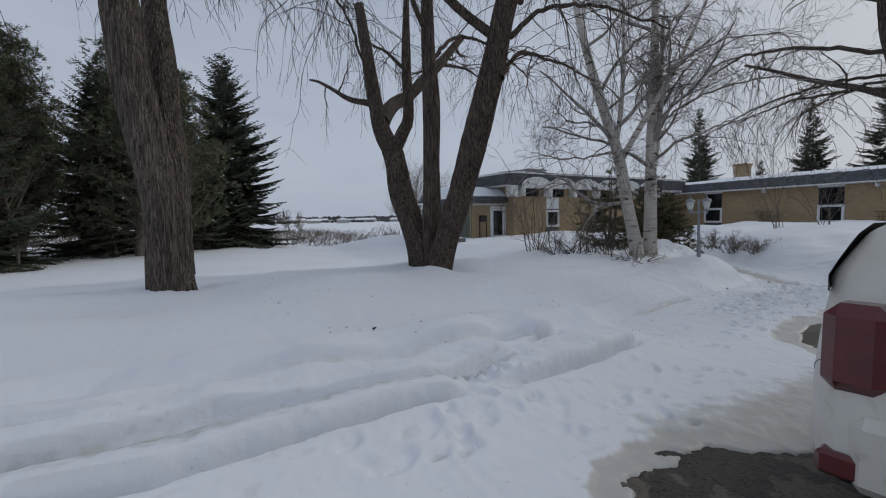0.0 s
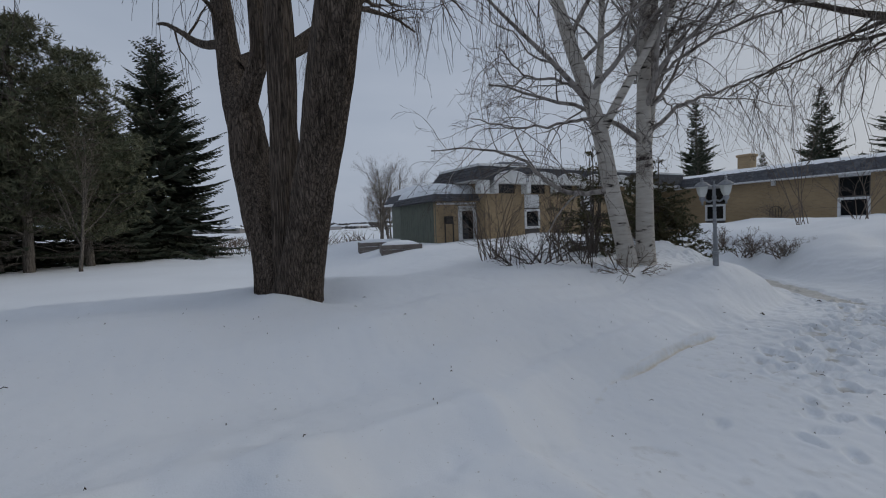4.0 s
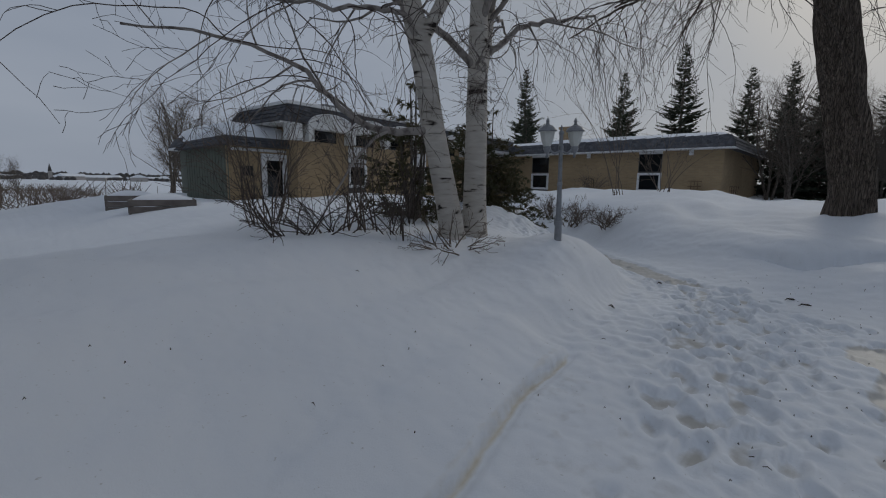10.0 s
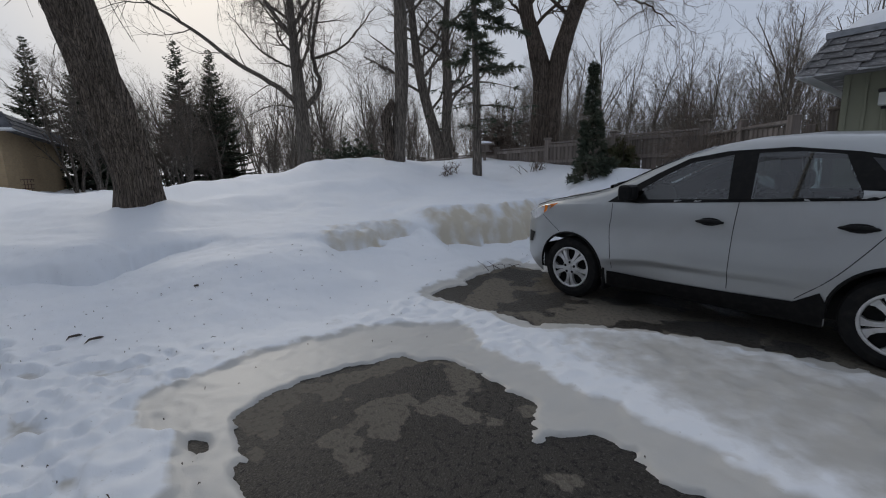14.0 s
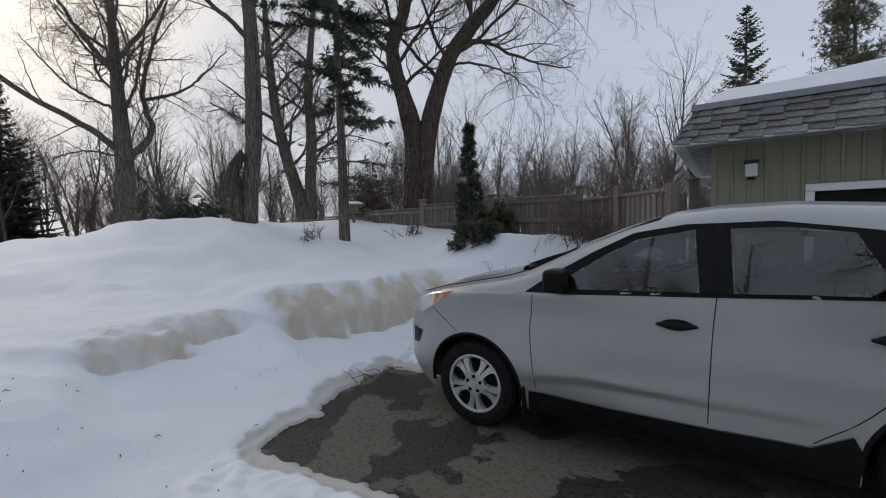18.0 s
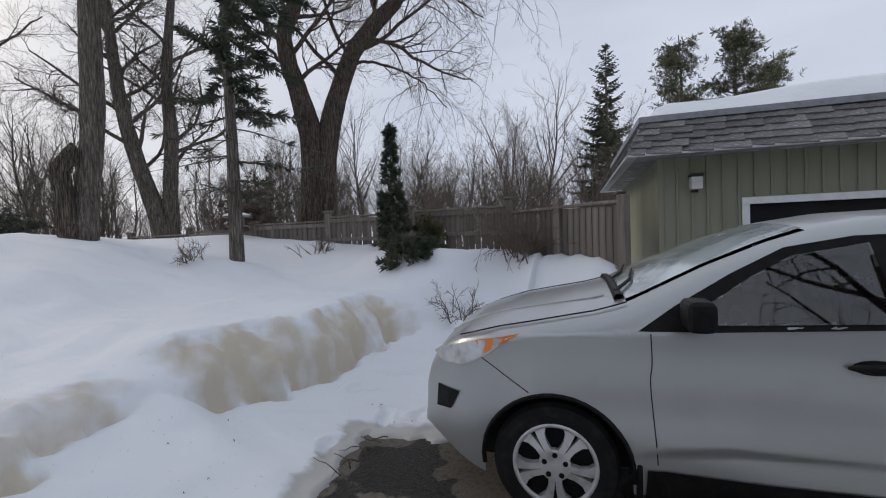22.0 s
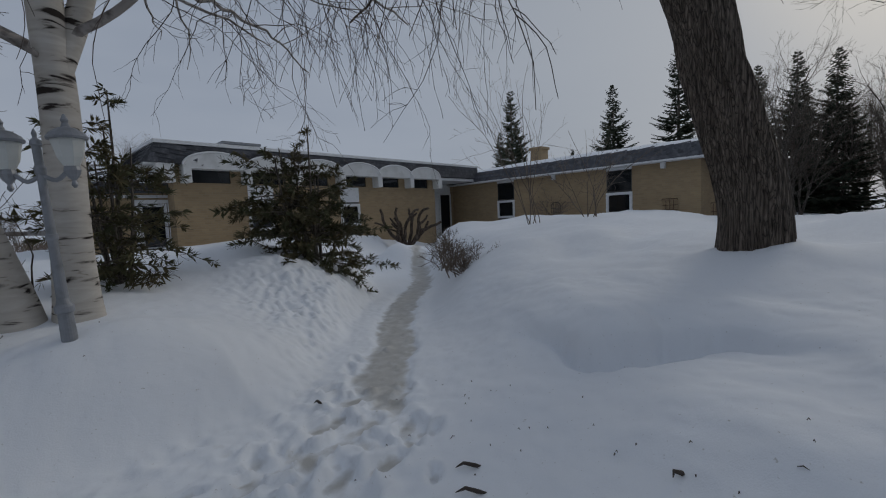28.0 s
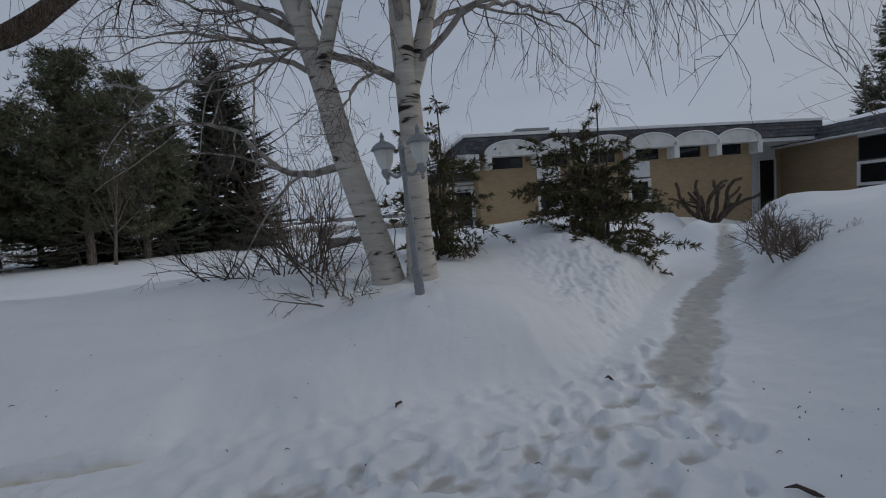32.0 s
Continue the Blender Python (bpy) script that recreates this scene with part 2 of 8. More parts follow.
def asphalt_material():
    m = material("wet_asphalt", (0.045, 0.044, 0.043), 0.5, bump=(75, 0.9, 0.012))
    n, l = m.node_tree.nodes, m.node_tree.links
    b = n["Principled BSDF"]
    co = n.new("ShaderNodeTexCoord")

    def rng(scale, lo, hi, a, z, detail=4.0):
        nz = n.new("ShaderNodeTexNoise")
        nz.inputs["Scale"].default_value, nz.inputs["Detail"].default_value = scale, detail
        l.new(co.outputs["Object"], nz.inputs["Vector"])
        mr = n.new("ShaderNodeMapRange")
        for k, v in (("From Min", lo), ("From Max", hi), ("To Min", a), ("To Max", z)):
            mr.inputs[k].default_value = v
        l.new(nz.outputs[0], mr.inputs["Value"])
        return mr.outputs[0]

    where = n.new("ShaderNodeSeparateXYZ")
    l.new(co.outputs["Object"], where.inputs[0])
    drier = n.new("ShaderNodeMapRange")
    for k, v in (("From Min", -0.3), ("From Max", -0.9), ("To Min", 0.0), ("To Max", 0.05)):
        drier.inputs[k].default_value = v
    l.new(where.outputs[1], drier.inputs["Value"])
    patch = n.new("ShaderNodeTexNoise")
    patch.inputs["Scale"].default_value, patch.inputs["Detail"].default_value = 1.7, 9.0
    l.new(co.outputs["Object"], patch.inputs["Vector"])
    total = n.new("ShaderNodeMath")
    l.new(patch.outputs[0], total.inputs[0])
    l.new(drier.outputs[0], total.inputs[1])
    edge = n.new("ShaderNodeMapRange")
    edge.inputs["From Min"].default_value, edge.inputs["From Max"].default_value = 0.527, 0.54
    l.new(total.outputs[0], edge.inputs["Value"])
    dry = edge.outputs[0]
    worn = rng(0.6, 0.35, 0.65, 0, 1, 3.0)
    speck = rng(60, 0.59, 0.68, 0, 0.8, 2.0)
    pit = rng(26, 0.52, 0.62, 0, 0.9, 4.0)

    def over(fac, under, top):
        mx = n.new("ShaderNodeMix")
        mx.data_type = "RGBA"
        l.new(fac, mx.inputs["Factor"])
        if isinstance(under, tuple):
            mx.inputs["A"].default_value = (*under, 1)
        else:
            l.new(under, mx.inputs["A"])
        mx.inputs["B"].default_value = (*top, 1)
        return mx.outputs["Result"]

    col = over(worn, (0.026, 0.023, 0.020), (0.048, 0.043, 0.037))
    col = over(pit, col, (0.010, 0.009, 0.009))
    col = over(speck, col, (0.095, 0.088, 0.078))
    mx = n.new("ShaderNodeMix")
    mx.data_type = "RGBA"
    l.new(dry, mx.inputs["Factor"])
    l.new(col, mx.inputs["A"])
    l.new(over(pit, over(speck, (0.145, 0.13, 0.108), (0.19, 0.172, 0.148)), (0.10, 0.09, 0.075)), mx.inputs["B"])
    l.new(mx.outputs["Result"], b.inputs["Base Color"])
    rough = n.new("ShaderNodeMapRange")
    rough.inputs["To Min"].default_value, rough.inputs["To Max"].default_value = 0.5, 0.92
    b.inputs["Specular IOR Level"].default_value = 0.2
    l.new(dry, rough.inputs["Value"])
    l.new(rough.outputs[0], b.inputs["Roughness"])
    return m


def brick_material():
    """Buff brick in running bond, laid by height and by the run of the wall."""
    m = material("buff_brick", (0.40, 0.29, 0.165), 0.85)
    n, l = m.node_tree.nodes, m.node_tree.links
    b = n["Principled BSDF"]
    geo = n.new("ShaderNodeNewGeometry")
    sp = n.new("ShaderNodeSeparateXYZ")
    l.new(geo.outputs["Position"], sp.inputs[0])
    run = n.new("ShaderNodeMath")
    run.operation = "ADD"
    l.new(sp.outputs[0], run.inputs[0])
    l.new(sp.outputs[1], run.inputs[1])
    cb = n.new("ShaderNodeCombineXYZ")
    l.new(run.outputs[0], cb.inputs[0])
    l.new(sp.outputs[2], cb.inputs[1])
    br = n.new("ShaderNodeTexBrick")
    br.inputs["Color1"].default_value, br.inputs["Color2"].default_value = (0.40, 0.29, 0.165, 1), (0.335, 0.24, 0.14, 1)
    br.inputs["Mortar"].default_value = (0.36, 0.29, 0.19, 1)
    br.inputs["Scale"].default_value, br.inputs["Mortar Size"].default_value = 1.0, 0.006
    br.inputs["Brick Width"].default_value, br.inputs["Row Height"].default_value = 0.24, 0.08
    l.new(cb.outputs[0], br.inputs["Vector"])
    nz = n.new("ShaderNodeTexNoise")
    nz.inputs["Scale"].default_value, nz.inputs["Detail"].default_value = 0.8, 6
    l.new(geo.outputs["Position"], nz.inputs["Vector"])
    mr = n.new("ShaderNodeMapRange")
    mr.inputs["To Min"].default_value, mr.inputs["To Max"].default_value = 0.72, 1.2
    l.new(nz.outputs[0], mr.inputs["Value"])
    hs = n.new("ShaderNodeHueSaturation")
    l.new(br.outputs["Color"], hs.inputs["Color"])
    l.new(mr.outputs[0], hs.inputs["Value"])
    l.new(hs.outputs[0], b.inputs["Base Color"])
    bp = n.new("ShaderNodeBump")
    bp.inputs["Strength"].default_value, bp.inputs["Distance"].default_value = 0.6, 0.012
    bp.invert = True
    l.new(br.outputs["Fac"], bp.inputs["Height"])
    l.new(bp.outputs[0], b.inputs["Normal"])
    return m


def bark_material(name, dark, light, pale=None, ring=False, plates=(36, 36, 1.7)):
    """Furrowed bark in long plates up the trunk; ring: papery bark with dark bands across."""
    m = material(name, light, 0.9, spec=0.2)
    n, l = m.node_tree.nodes, m.node_tree.links
    b = n["Principled BSDF"]
    co = n.new("ShaderNodeTexCoord")

    def field(scale, detail, distortion=0.0, space=None):
        mp = n.new("ShaderNodeMapping")
        mp.inputs["Scale"].default_value = scale
        l.new(space or co.outputs["Object"], mp.inputs[0])
        nz = n.new("ShaderNodeTexNoise")
        nz.inputs["Scale"].default_value, nz.inputs["Detail"].default_value, nz.inputs["Distortion"].default_value = 1.0, detail, distortion
        l.new(mp.outputs[0], nz.inputs["Vector"])
        return nz

    def ramp(value, stops):
        cr = n.new("ShaderNodeValToRGB")
        e = cr.color_ramp.elements
        e[0].position, e[0].color = stops[0][0], (*stops[0][1], 1)
        e[1].position, e[1].color = stops[-1][0], (*stops[-1][1], 1)
        for at, c in stops[1:-1]:
            e.new(at).color = (*c, 1)
        l.new(value, cr.inputs[0])
        return cr.outputs[0]

    fibre = field((3, 3, 14) if ring else (30, 30, 3.2), 7.0, 0.6)
    bp = n.new("ShaderNodeBump")
    if ring:
        col = ramp(fibre.outputs[0], ((0.335, dark), (0.415, light), (0.75, pale or light)))
        bp.inputs["Strength"].default_value, bp.inputs["Distance"].default_value = 0.25, 0.01
        l.new(fibre.outputs[0], bp.inputs["Height"])
    else:
        bend = field((5, 5, 2.2), 4.0)
        shift = n.new("ShaderNodeVectorMath")
        shift.operation = "MULTIPLY_ADD"
        l.new(bend.outputs["Color"], shift.inputs[0])
        shift.inputs[1].default_value = (0.035, 0.035, 0.9)
        l.new(co.outputs["Object"], shift.inputs[2])
        mp = n.new("ShaderNodeMapping")
        mp.inputs["Scale"].default_value = plates
        l.new(shift.outputs[0], mp.inputs[0])
        vo = n.new("ShaderNodeTexVoronoi")
        vo.feature = "DISTANCE_TO_EDGE"
        vo.inputs["Scale"].default_value = 1.0
        l.new(mp.outputs[0], vo.inputs["Vector"])
        mid = tuple((x + 2 * y) / 3 for x, y in zip(dark, light))
        plate = ramp(vo.outputs["Distance"], ((0.0, tuple(1.5 * v for v in dark)), (0.09, mid), (0.40, light)))
        streak = ramp(fibre.outputs[0], ((0.34, (0.42, 0.42, 0.42)), (0.66, (1.25, 1.25, 1.25))))
        mul = n.new("ShaderNodeMix")
        mul.data_type, mul.blend_type = "RGBA", "MULTIPLY"
        mul.inputs["Factor"].default_value = 1.0
        l.new(plate, mul.inputs["A"])
        l.new(streak, mul.inputs["B"])
        col = mul.outputs["Result"]
        high = n.new("ShaderNodeMath")
        high.operation = "MULTIPLY_ADD"
        l.new(fibre.outputs[0], high.inputs[0])
        high.inputs[1].default_value = 0.45
        l.new(vo.outputs["Distance"], high.inputs[2])
        bp.inputs["Strength"].default_value, bp.inputs["Distance"].default_value = 1.0, 0.06
        l.new(high.outputs[0], bp.inputs["Height"])
    big = field((1.3, 1.3, 1.3), 4.0)
    mr = n.new("ShaderNodeMapRange")
    mr.inputs["To Min"].default_value, mr.inputs["To Max"].default_value = 0.65, 1.35
    l.new(big.outputs[0], mr.inputs["Value"])
    hs = n.new("ShaderNodeHueSaturation")
    l.new(col, hs.inputs["Color"])
    l.new(mr.outputs[0], hs.inputs["Value"])
    l.new(hs.outputs[0], b.inputs["Base Color"])
    l.new(bp.outputs[0], b.inputs["Normal"])
    return m


SNOW = snow_material()
ROOF_SNOW = material("roof_snow", (0.82, 0.84, 0.87), 0.75, grain=(0.8, (0.74, 0.77, 0.81), 0.4, 0.7), bump=(6, 0.3, 0.05))
ASPHALT = asphalt_material()
BRICK = brick_material()
WHITE = material("white_paint", (0.74, 0.745, 0.75), 0.5, grain=(9, (0.64, 0.65, 0.65), 0.45, 0.75), bump=(60, 0.1, 0.002))
STUCCO = material("white_stucco", (0.70, 0.70, 0.69), 0.85, grain=(2.5, (0.54, 0.54, 0.52), 0.45, 0.8), bump=(70, 0.3, 0.004))
SHINGLE = material("dark_shingle", (0.065, 0.068, 0.078), 0.85, grain=(5, (0.13, 0.13, 0.14), 0.45, 0.75), bump=(40, 0.4, 0.01), island=0.25)
CEDAR_SHAKE = material("weathered_shingle", (0.155, 0.15, 0.15), 0.85, grain=(7, (0.34, 0.34, 0.34), 0.5, 0.68), stain=(1.3, (0.09, 0.09, 0.09), 0.5, 0.75), bump=(30, 0.5, 0.01), island=0.3)
GREEN_SIDING = material("grey_green_siding", (0.145, 0.16, 0.125), 0.7, grain=(3, (0.115, 0.13, 0.105), 0.4, 0.7), bump=(50, 0.1, 0.003))
SAGE = material("sage_siding", (0.235, 0.235, 0.165), 0.65, grain=(2.2, (0.20, 0.20, 0.145), 0.4, 0.75), bump=(60, 0.12, 0.003), stretch=(1, 1, 0.15))
DARK_TRIM = material("dark_trim", (0.075, 0.07, 0.065), 0.6, grain=(12, (0.11, 0.10, 0.09), 0.4, 0.7))
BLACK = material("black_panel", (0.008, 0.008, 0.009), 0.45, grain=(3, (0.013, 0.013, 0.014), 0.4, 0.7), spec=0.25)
PANE = glass_material("window_glass", (0.012, 0.014, 0.016), 0.05)
FENCE_WOOD = material("weathered_fence_wood", (0.215, 0.18, 0.155), 0.85, grain=(6, (0.135, 0.113, 0.098), 0.4, 0.7), stain=(1.1, (0.31, 0.275, 0.245), 0.5, 0.8), bump=(26, 0.5, 0.006), stretch=(3, 3, 0.25), island=0.22)
BARK = bark_material("furrowed_bark", (0.028, 0.023, 0.019), (0.205, 0.160, 0.128))
BARK_OLD = bark_material("grey_furrowed_bark", (0.030, 0.026, 0.022), (0.24, 0.195, 0.158))
BARK_GREY = bark_material("smooth_grey_bark", (0.085, 0.074, 0.063), (0.27, 0.235, 0.20), plates=(34, 34, 3.0))
BIRCH = bark_material("birch_bark", (0.035, 0.028, 0.024), (0.47, 0.43, 0.38), (0.60, 0.57, 0.52), ring=True)
BIRCH_LIMB = material("birch_limb_bark", (0.33, 0.30, 0.275), 0.85, grain=(8, (0.12, 0.10, 0.09), 0.5, 0.68), bump=(20, 0.3, 0.01))
TWIG = material("dark_twig", (0.055, 0.042, 0.035), 0.85, grain=(6, (0.095, 0.075, 0.062), 0.4, 0.7))
BIRCH_TWIG = material("birch_twig", (0.085, 0.062, 0.053), 0.8, grain=(5, (0.16, 0.135, 0.12), 0.45, 0.7))
WOOD_TWIG = material("grey_brown_twig", (0.12, 0.098, 0.082), 0.85, grain=(6, (0.17, 0.14, 0.12), 0.4, 0.7))
BROWN_TWIG = material("brown_twig", (0.125, 0.094, 0.073), 0.85, grain=(6, (0.185, 0.145, 0.115), 0.4, 0.7))
NEEDLE = material("spruce_needles", (0.066, 0.083, 0.060), 0.75, grain=(2.5, (0.125, 0.130, 0.088), 0.42, 0.7), island=0.2, spec=0.2)
PINE_NEEDLE = material("pine_needles", (0.098, 0.108, 0.068), 0.75, grain=(2.5, (0.155, 0.145, 0.09), 0.42, 0.7), island=0.2, spec=0.2)
CEDAR_LEAF = material("cedar_foliage", (0.095, 0.10, 0.054), 0.8, grain=(3, (0.15, 0.122, 0.066), 0.40, 0.66), island=0.15, spec=0.2)
GREY_IRON = material("grey_painted_iron", (0.27, 0.28, 0.30), 0.45, 0.3, grain=(14, (0.20, 0.21, 0.22), 0.45, 0.7), bump=(80, 0.15, 0.003))
DARK_IRON = material("dark_iron", (0.03, 0.028, 0.027), 0.5, 0.4, grain=(18, (0.06, 0.045, 0.035), 0.5, 0.7))
FROST = material("frosted_lamp_glass", (0.62, 0.63, 0.60), 0.35, grain=(6, (0.5, 0.51, 0.48), 0.4, 0.7))
SILVER = material("silver_car_paint", (0.41, 0.425, 0.43), 0.30, 0.55, grain=(1.2, (0.385, 0.395, 0.40), 0.4, 0.7), stain=(3, (0.355, 0.355, 0.35), 0.55, 0.9), coat=0.35)
WHITE_CAR = material("dirty_white_car_paint", (0.63, 0.61, 0.56), 0.4, 0.0, grain=(2.0, (0.5, 0.47, 0.41), 0.4, 0.75), stain=(14, (0.42, 0.39, 0.33), 0.58, 0.85), coat=0.25)
RUBBER = material("tyre_rubber", (0.012, 0.012, 0.0125), 0.85, grain=(12, (0.026, 0.025, 0.023), 0.5, 0.75), bump=(60, 0.3, 0.004), spec=0.2)
BLACK_PLASTIC = material("black_plastic", (0.008, 0.008, 0.0085), 0.45, grain=(20, (0.014, 0.0135, 0.013), 0.45, 0.7), spec=0.12)
ALLOY = material("silver_wheel_paint", (0.60, 0.60, 0.60), 0.38, 0.4, grain=(9, (0.33, 0.32, 0.31), 0.5, 0.75))
CAR_GLASS = thin_glass("tinted_car_glass", (0.36, 0.42, 0.42))
# opaque pale windscreen: the sky's reflection is painted into its base colour
SKY_PAINTED_GLASS = material("windscreen_painted_sky", (0.40, 0.46, 0.47), 0.12, coat=0.6, grain=(3.5, (0.20, 0.24, 0.25), 0.42, 0.62))
DARK_GLASS = glass_material("dark_privacy_glass", (0.012, 0.013, 0.015), 0.03)
LAMP_CLEAR = material("clear_headlight", (0.62, 0.63, 0.65), 0.12, 0.35, coat=1.0, grain=(14, (0.42, 0.43, 0.44), 0.4, 0.65))
AMBER = material("amber_lens", (0.75, 0.20, 0.02), 0.15, coat=1.0)
RED_LENS = material("red_lens", (0.10, 0.004, 0.007), 0.22, coat=0.25, grain=(9, (0.07, 0.004, 0.006), 0.4, 0.7))
CHROME = material("dull_chrome", (0.6, 0.6, 0.6), 0.2, 1.0)
INTERIOR = material("car_interior", (0.022, 0.022, 0.023), 0.85, grain=(8, (0.035, 0.035, 0.035), 0.4, 0.7), spec=0.2)
STONE = material("grey_timber_planter", (0.19, 0.165, 0.145), 0.85, grain=(4, (0.12, 0.10, 0.09), 0.4, 0.7), bump=(25, 0.4, 0.01))
RUST = material("rusty_metal", (0.10, 0.045, 0.028), 0.8, grain=(10, (0.05, 0.03, 0.022), 0.4, 0.7))
FAR_WALL = material("far_wall", (0.30, 0.285, 0.27), 0.9, island=0.35)
FAR_WOOD = material("far_woods", (0.052, 0.050, 0.050), 0.9, grain=(0.02, (0.085, 0.078, 0.074), 0.4, 0.7))

from mathutils.geometry import tessellate_polygon


# ---- mesh tools ----
def cross3(a, b):
    return np.array((a[1] * b[2] - a[2] * b[1], a[2] * b[0] - a[0] * b[2], a[0] * b[1] - a[1] * b[0]))


def unit(v):
    return v / (math.sqrt(v[0] * v[0] + v[1] * v[1] + v[2] * v[2]) + 1e-9)


def cross_rows(a, b):
    return np.stack((a[:, 1] * b[:, 2] - a[:, 2] * b[:, 1], a[:, 2] * b[:, 0] - a[:, 0] * b[:, 2], a[:, 0] * b[:, 1] - a[:, 1] * b[:, 0]), 1)


def part(name, bm, mat, parent=None, label=""):
    """A bmesh as one mesh object, under a thing or a part."""
    me = bpy.data.meshes.new(name)
    bm.to_mesh(me)
    bm.free()
    me.materials.append(mat)
    ob = new(name, me)
    ob.parent = parent
    if label:
        ob["label"] = label
    return ob


def raw(name, verts, faces, mat, parent=None, smooth=True, label=""):
    """A mesh object from arrays of corners and faces."""
    me = bpy.data.meshes.new(name)
    me.from_pydata([tuple(v) for v in verts], [], [tuple(f) for f in faces])
    if smooth:
        me.shade_smooth()
    me.materials.append(mat)
    ob = new(name, me)
    ob.parent = parent
    if label:
        ob["label"] = label
    return ob


def thing(name, at, label, category, group="", turn=0.0):
    ob = new(name)
    ob.empty_display_size = 0.2
    ob.matrix_world = pose(*at, 0, 0, turn)
    return tagged(ob, label, category, group)


def box(bm, x0, x1, y0, y1, z0, z1, bevel=0.0):
    """Adds a box with lightly broken edges."""
    r = bmesh.ops.create_cube(bm, size=1)
    bmesh.ops.scale(bm, vec=(x1 - x0, y1 - y0, z1 - z0), verts=r["verts"])
    bmesh.ops.translate(bm, vec=((x0 + x1) / 2, (y0 + y1) / 2, (z0 + z1) / 2), verts=r["verts"])
    if bevel:
        es = {e for v in r["verts"] for e in v.link_edges}
        bmesh.ops.bevel(bm, geom=list(es), offset=bevel, segments=1, affect="EDGES", profile=0.5)
    return bm


def boxed(name, dims, mat, parent=None, bevel=0.0, label=""):
    return part(name, box(bmesh.new(), *dims, bevel), mat, parent, label)


def lathe(profile, sides=24):
    """A turned shape about z: profile of (radius, height)."""
    bm = bmesh.new()
    rings = []
    for r, z in profile:
        rings.append([bm.verts.new((r * math.cos(2 * math.pi * k / sides), r * math.sin(2 * math.pi * k / sides), z)) for k in range(sides)])
    for a, b in zip(rings, rings[1:]):
        for k in range(sides):
            bm.faces.new((a[k], a[(k + 1) % sides], b[(k + 1) % sides], b[k]))
    bm.faces.new(rings[0][::-1])
    bm.faces.new(rings[-1])
    bmesh.ops.recalc_face_normals(bm, faces=bm.faces)
    return bm


class Tubes:
    """Gathers tapered tubes and small leaf shapes into one mesh."""

    def __init__(self):
        self.v, self.f, self.n = [], [], 0

    def tube(self, pts, rad, sides=6):
        pts, rad = np.asarray(pts, float), np.asarray(rad, float)
        m = len(pts)
        d = np.empty_like(pts)
        d[1:-1], d[0], d[-1] = pts[2:] - pts[:-2], pts[1] - pts[0], pts[-1] - pts[-2]
        d /= np.sqrt((d * d).sum(1, keepdims=True)) + 1e-9
        ref = np.zeros_like(pts)
        ref[:, 0 if abs(d[:, 2]).mean() > 0.8 else 2] = 1.0
        a = cross_rows(d, ref)
        a /= np.sqrt((a * a).sum(1, keepdims=True)) + 1e-9
        b = cross_rows(d, a)
        ang = np.arange(sides) * 2 * np.pi / sides
        ring = pts[:, None] + rad[:, None, None] * (np.cos(ang)[None, :, None] * a[:, None] + np.sin(ang)[None, :, None] * b[:, None])
        self.v.append(ring.reshape(-1, 3))
        i = np.arange(m - 1)[:, None] * sides + self.n
        k = np.arange(sides)[None]
        k2 = (k + 1) % sides
        self.f.append(np.stack([i + k, i + k2, i + sides + k2, i + sides + k], -1).reshape(-1, 4))
        self.n += m * sides

    def quads(self, p):
        """p: (n, 4, 3)."""
        p = np.asarray(p, float)
        self.v.append(p.reshape(-1, 3))
        self.f.append(np.arange(len(p) * 4).reshape(-1, 4) + self.n)
        self.n += len(p) * 4

    def mesh(self, name, mat, smooth=True):
        v, f = np.concatenate(self.v), np.concatenate(self.f)
        me = bpy.data.meshes.new(name)
        me.vertices.add(len(v))
        me.vertices.foreach_set("co", v.astype(np.float32).ravel())
        me.loops.add(f.size)
        me.loops.foreach_set("vertex_index", f.astype(np.int32).ravel())
        me.polygons.add(len(f))
        me.polygons.foreach_set("loop_start", np.arange(0, f.size, 4, dtype=np.int32))
        me.update(calc_edges=True)
        if smooth:
            me.shade_smooth()
        me.materials.append(mat)
        return me

    def under(self, name, mat, parent, smooth=True, label=""):
        ob = new(name, self.mesh(name, mat, smooth))
        ob.parent = parent
        if name in ("twigwork", "branchwork", "stemwork", "foliage"):
            ob["kind"] = "stuff"
        if label:
            ob["label"] = label
        return ob


def smooth(a, b, x):
    t = np.clip((x - a) / (b - a), 0, 1)
    return t * t * (3 - 2 * t)


def wave_noise(x, y, size, seed, octaves=3):
    """A cheap smooth field in -1..1 on arrays: sums of turned waves."""
    r = np.random.RandomState(seed)
    out, amp, tot = 0 * x, 1.0, 0.0
    for o in range(octaves):
        for _ in range(5):
            a, ph, k = r.uniform(0, 2 * np.pi), r.uniform(0, 2 * np.pi), 2 * np.pi / size * 2**o * r.uniform(0.7, 1.4)
            out = out + amp * np.sin(k * (np.cos(a) * x + np.sin(a) * y) + ph + 1.3 * np.sin(0.6 * k * (np.sin(a) * x - np.cos(a) * y)))
        tot += amp * 2.2
        amp *= 0.5
    return out / tot


def along(poly, x, y):
    """Signed distance to an open line: positive on its left."""
    best, sign = np.full(x.shape, 1e9), np.ones(x.shape)
    for (ax, ay), (bx, by) in zip(poly, poly[1:]):
        dx, dy = bx - ax, by - ay
        t = np.clip(((x - ax) * dx + (y - ay) * dy) / (dx * dx + dy * dy), 0, 1)
        ex, ey = x - ax - t * dx, y - ay - t * dy
        d = np.hypot(ex, ey)
        near = d < best - 1e-9
        best = np.where(near, d, best)
        sign = np.where(near, np.where(dx * (y - ay) - dy * (x - ax) >= 0, 1.0, -1.0), sign)
    return best * sign


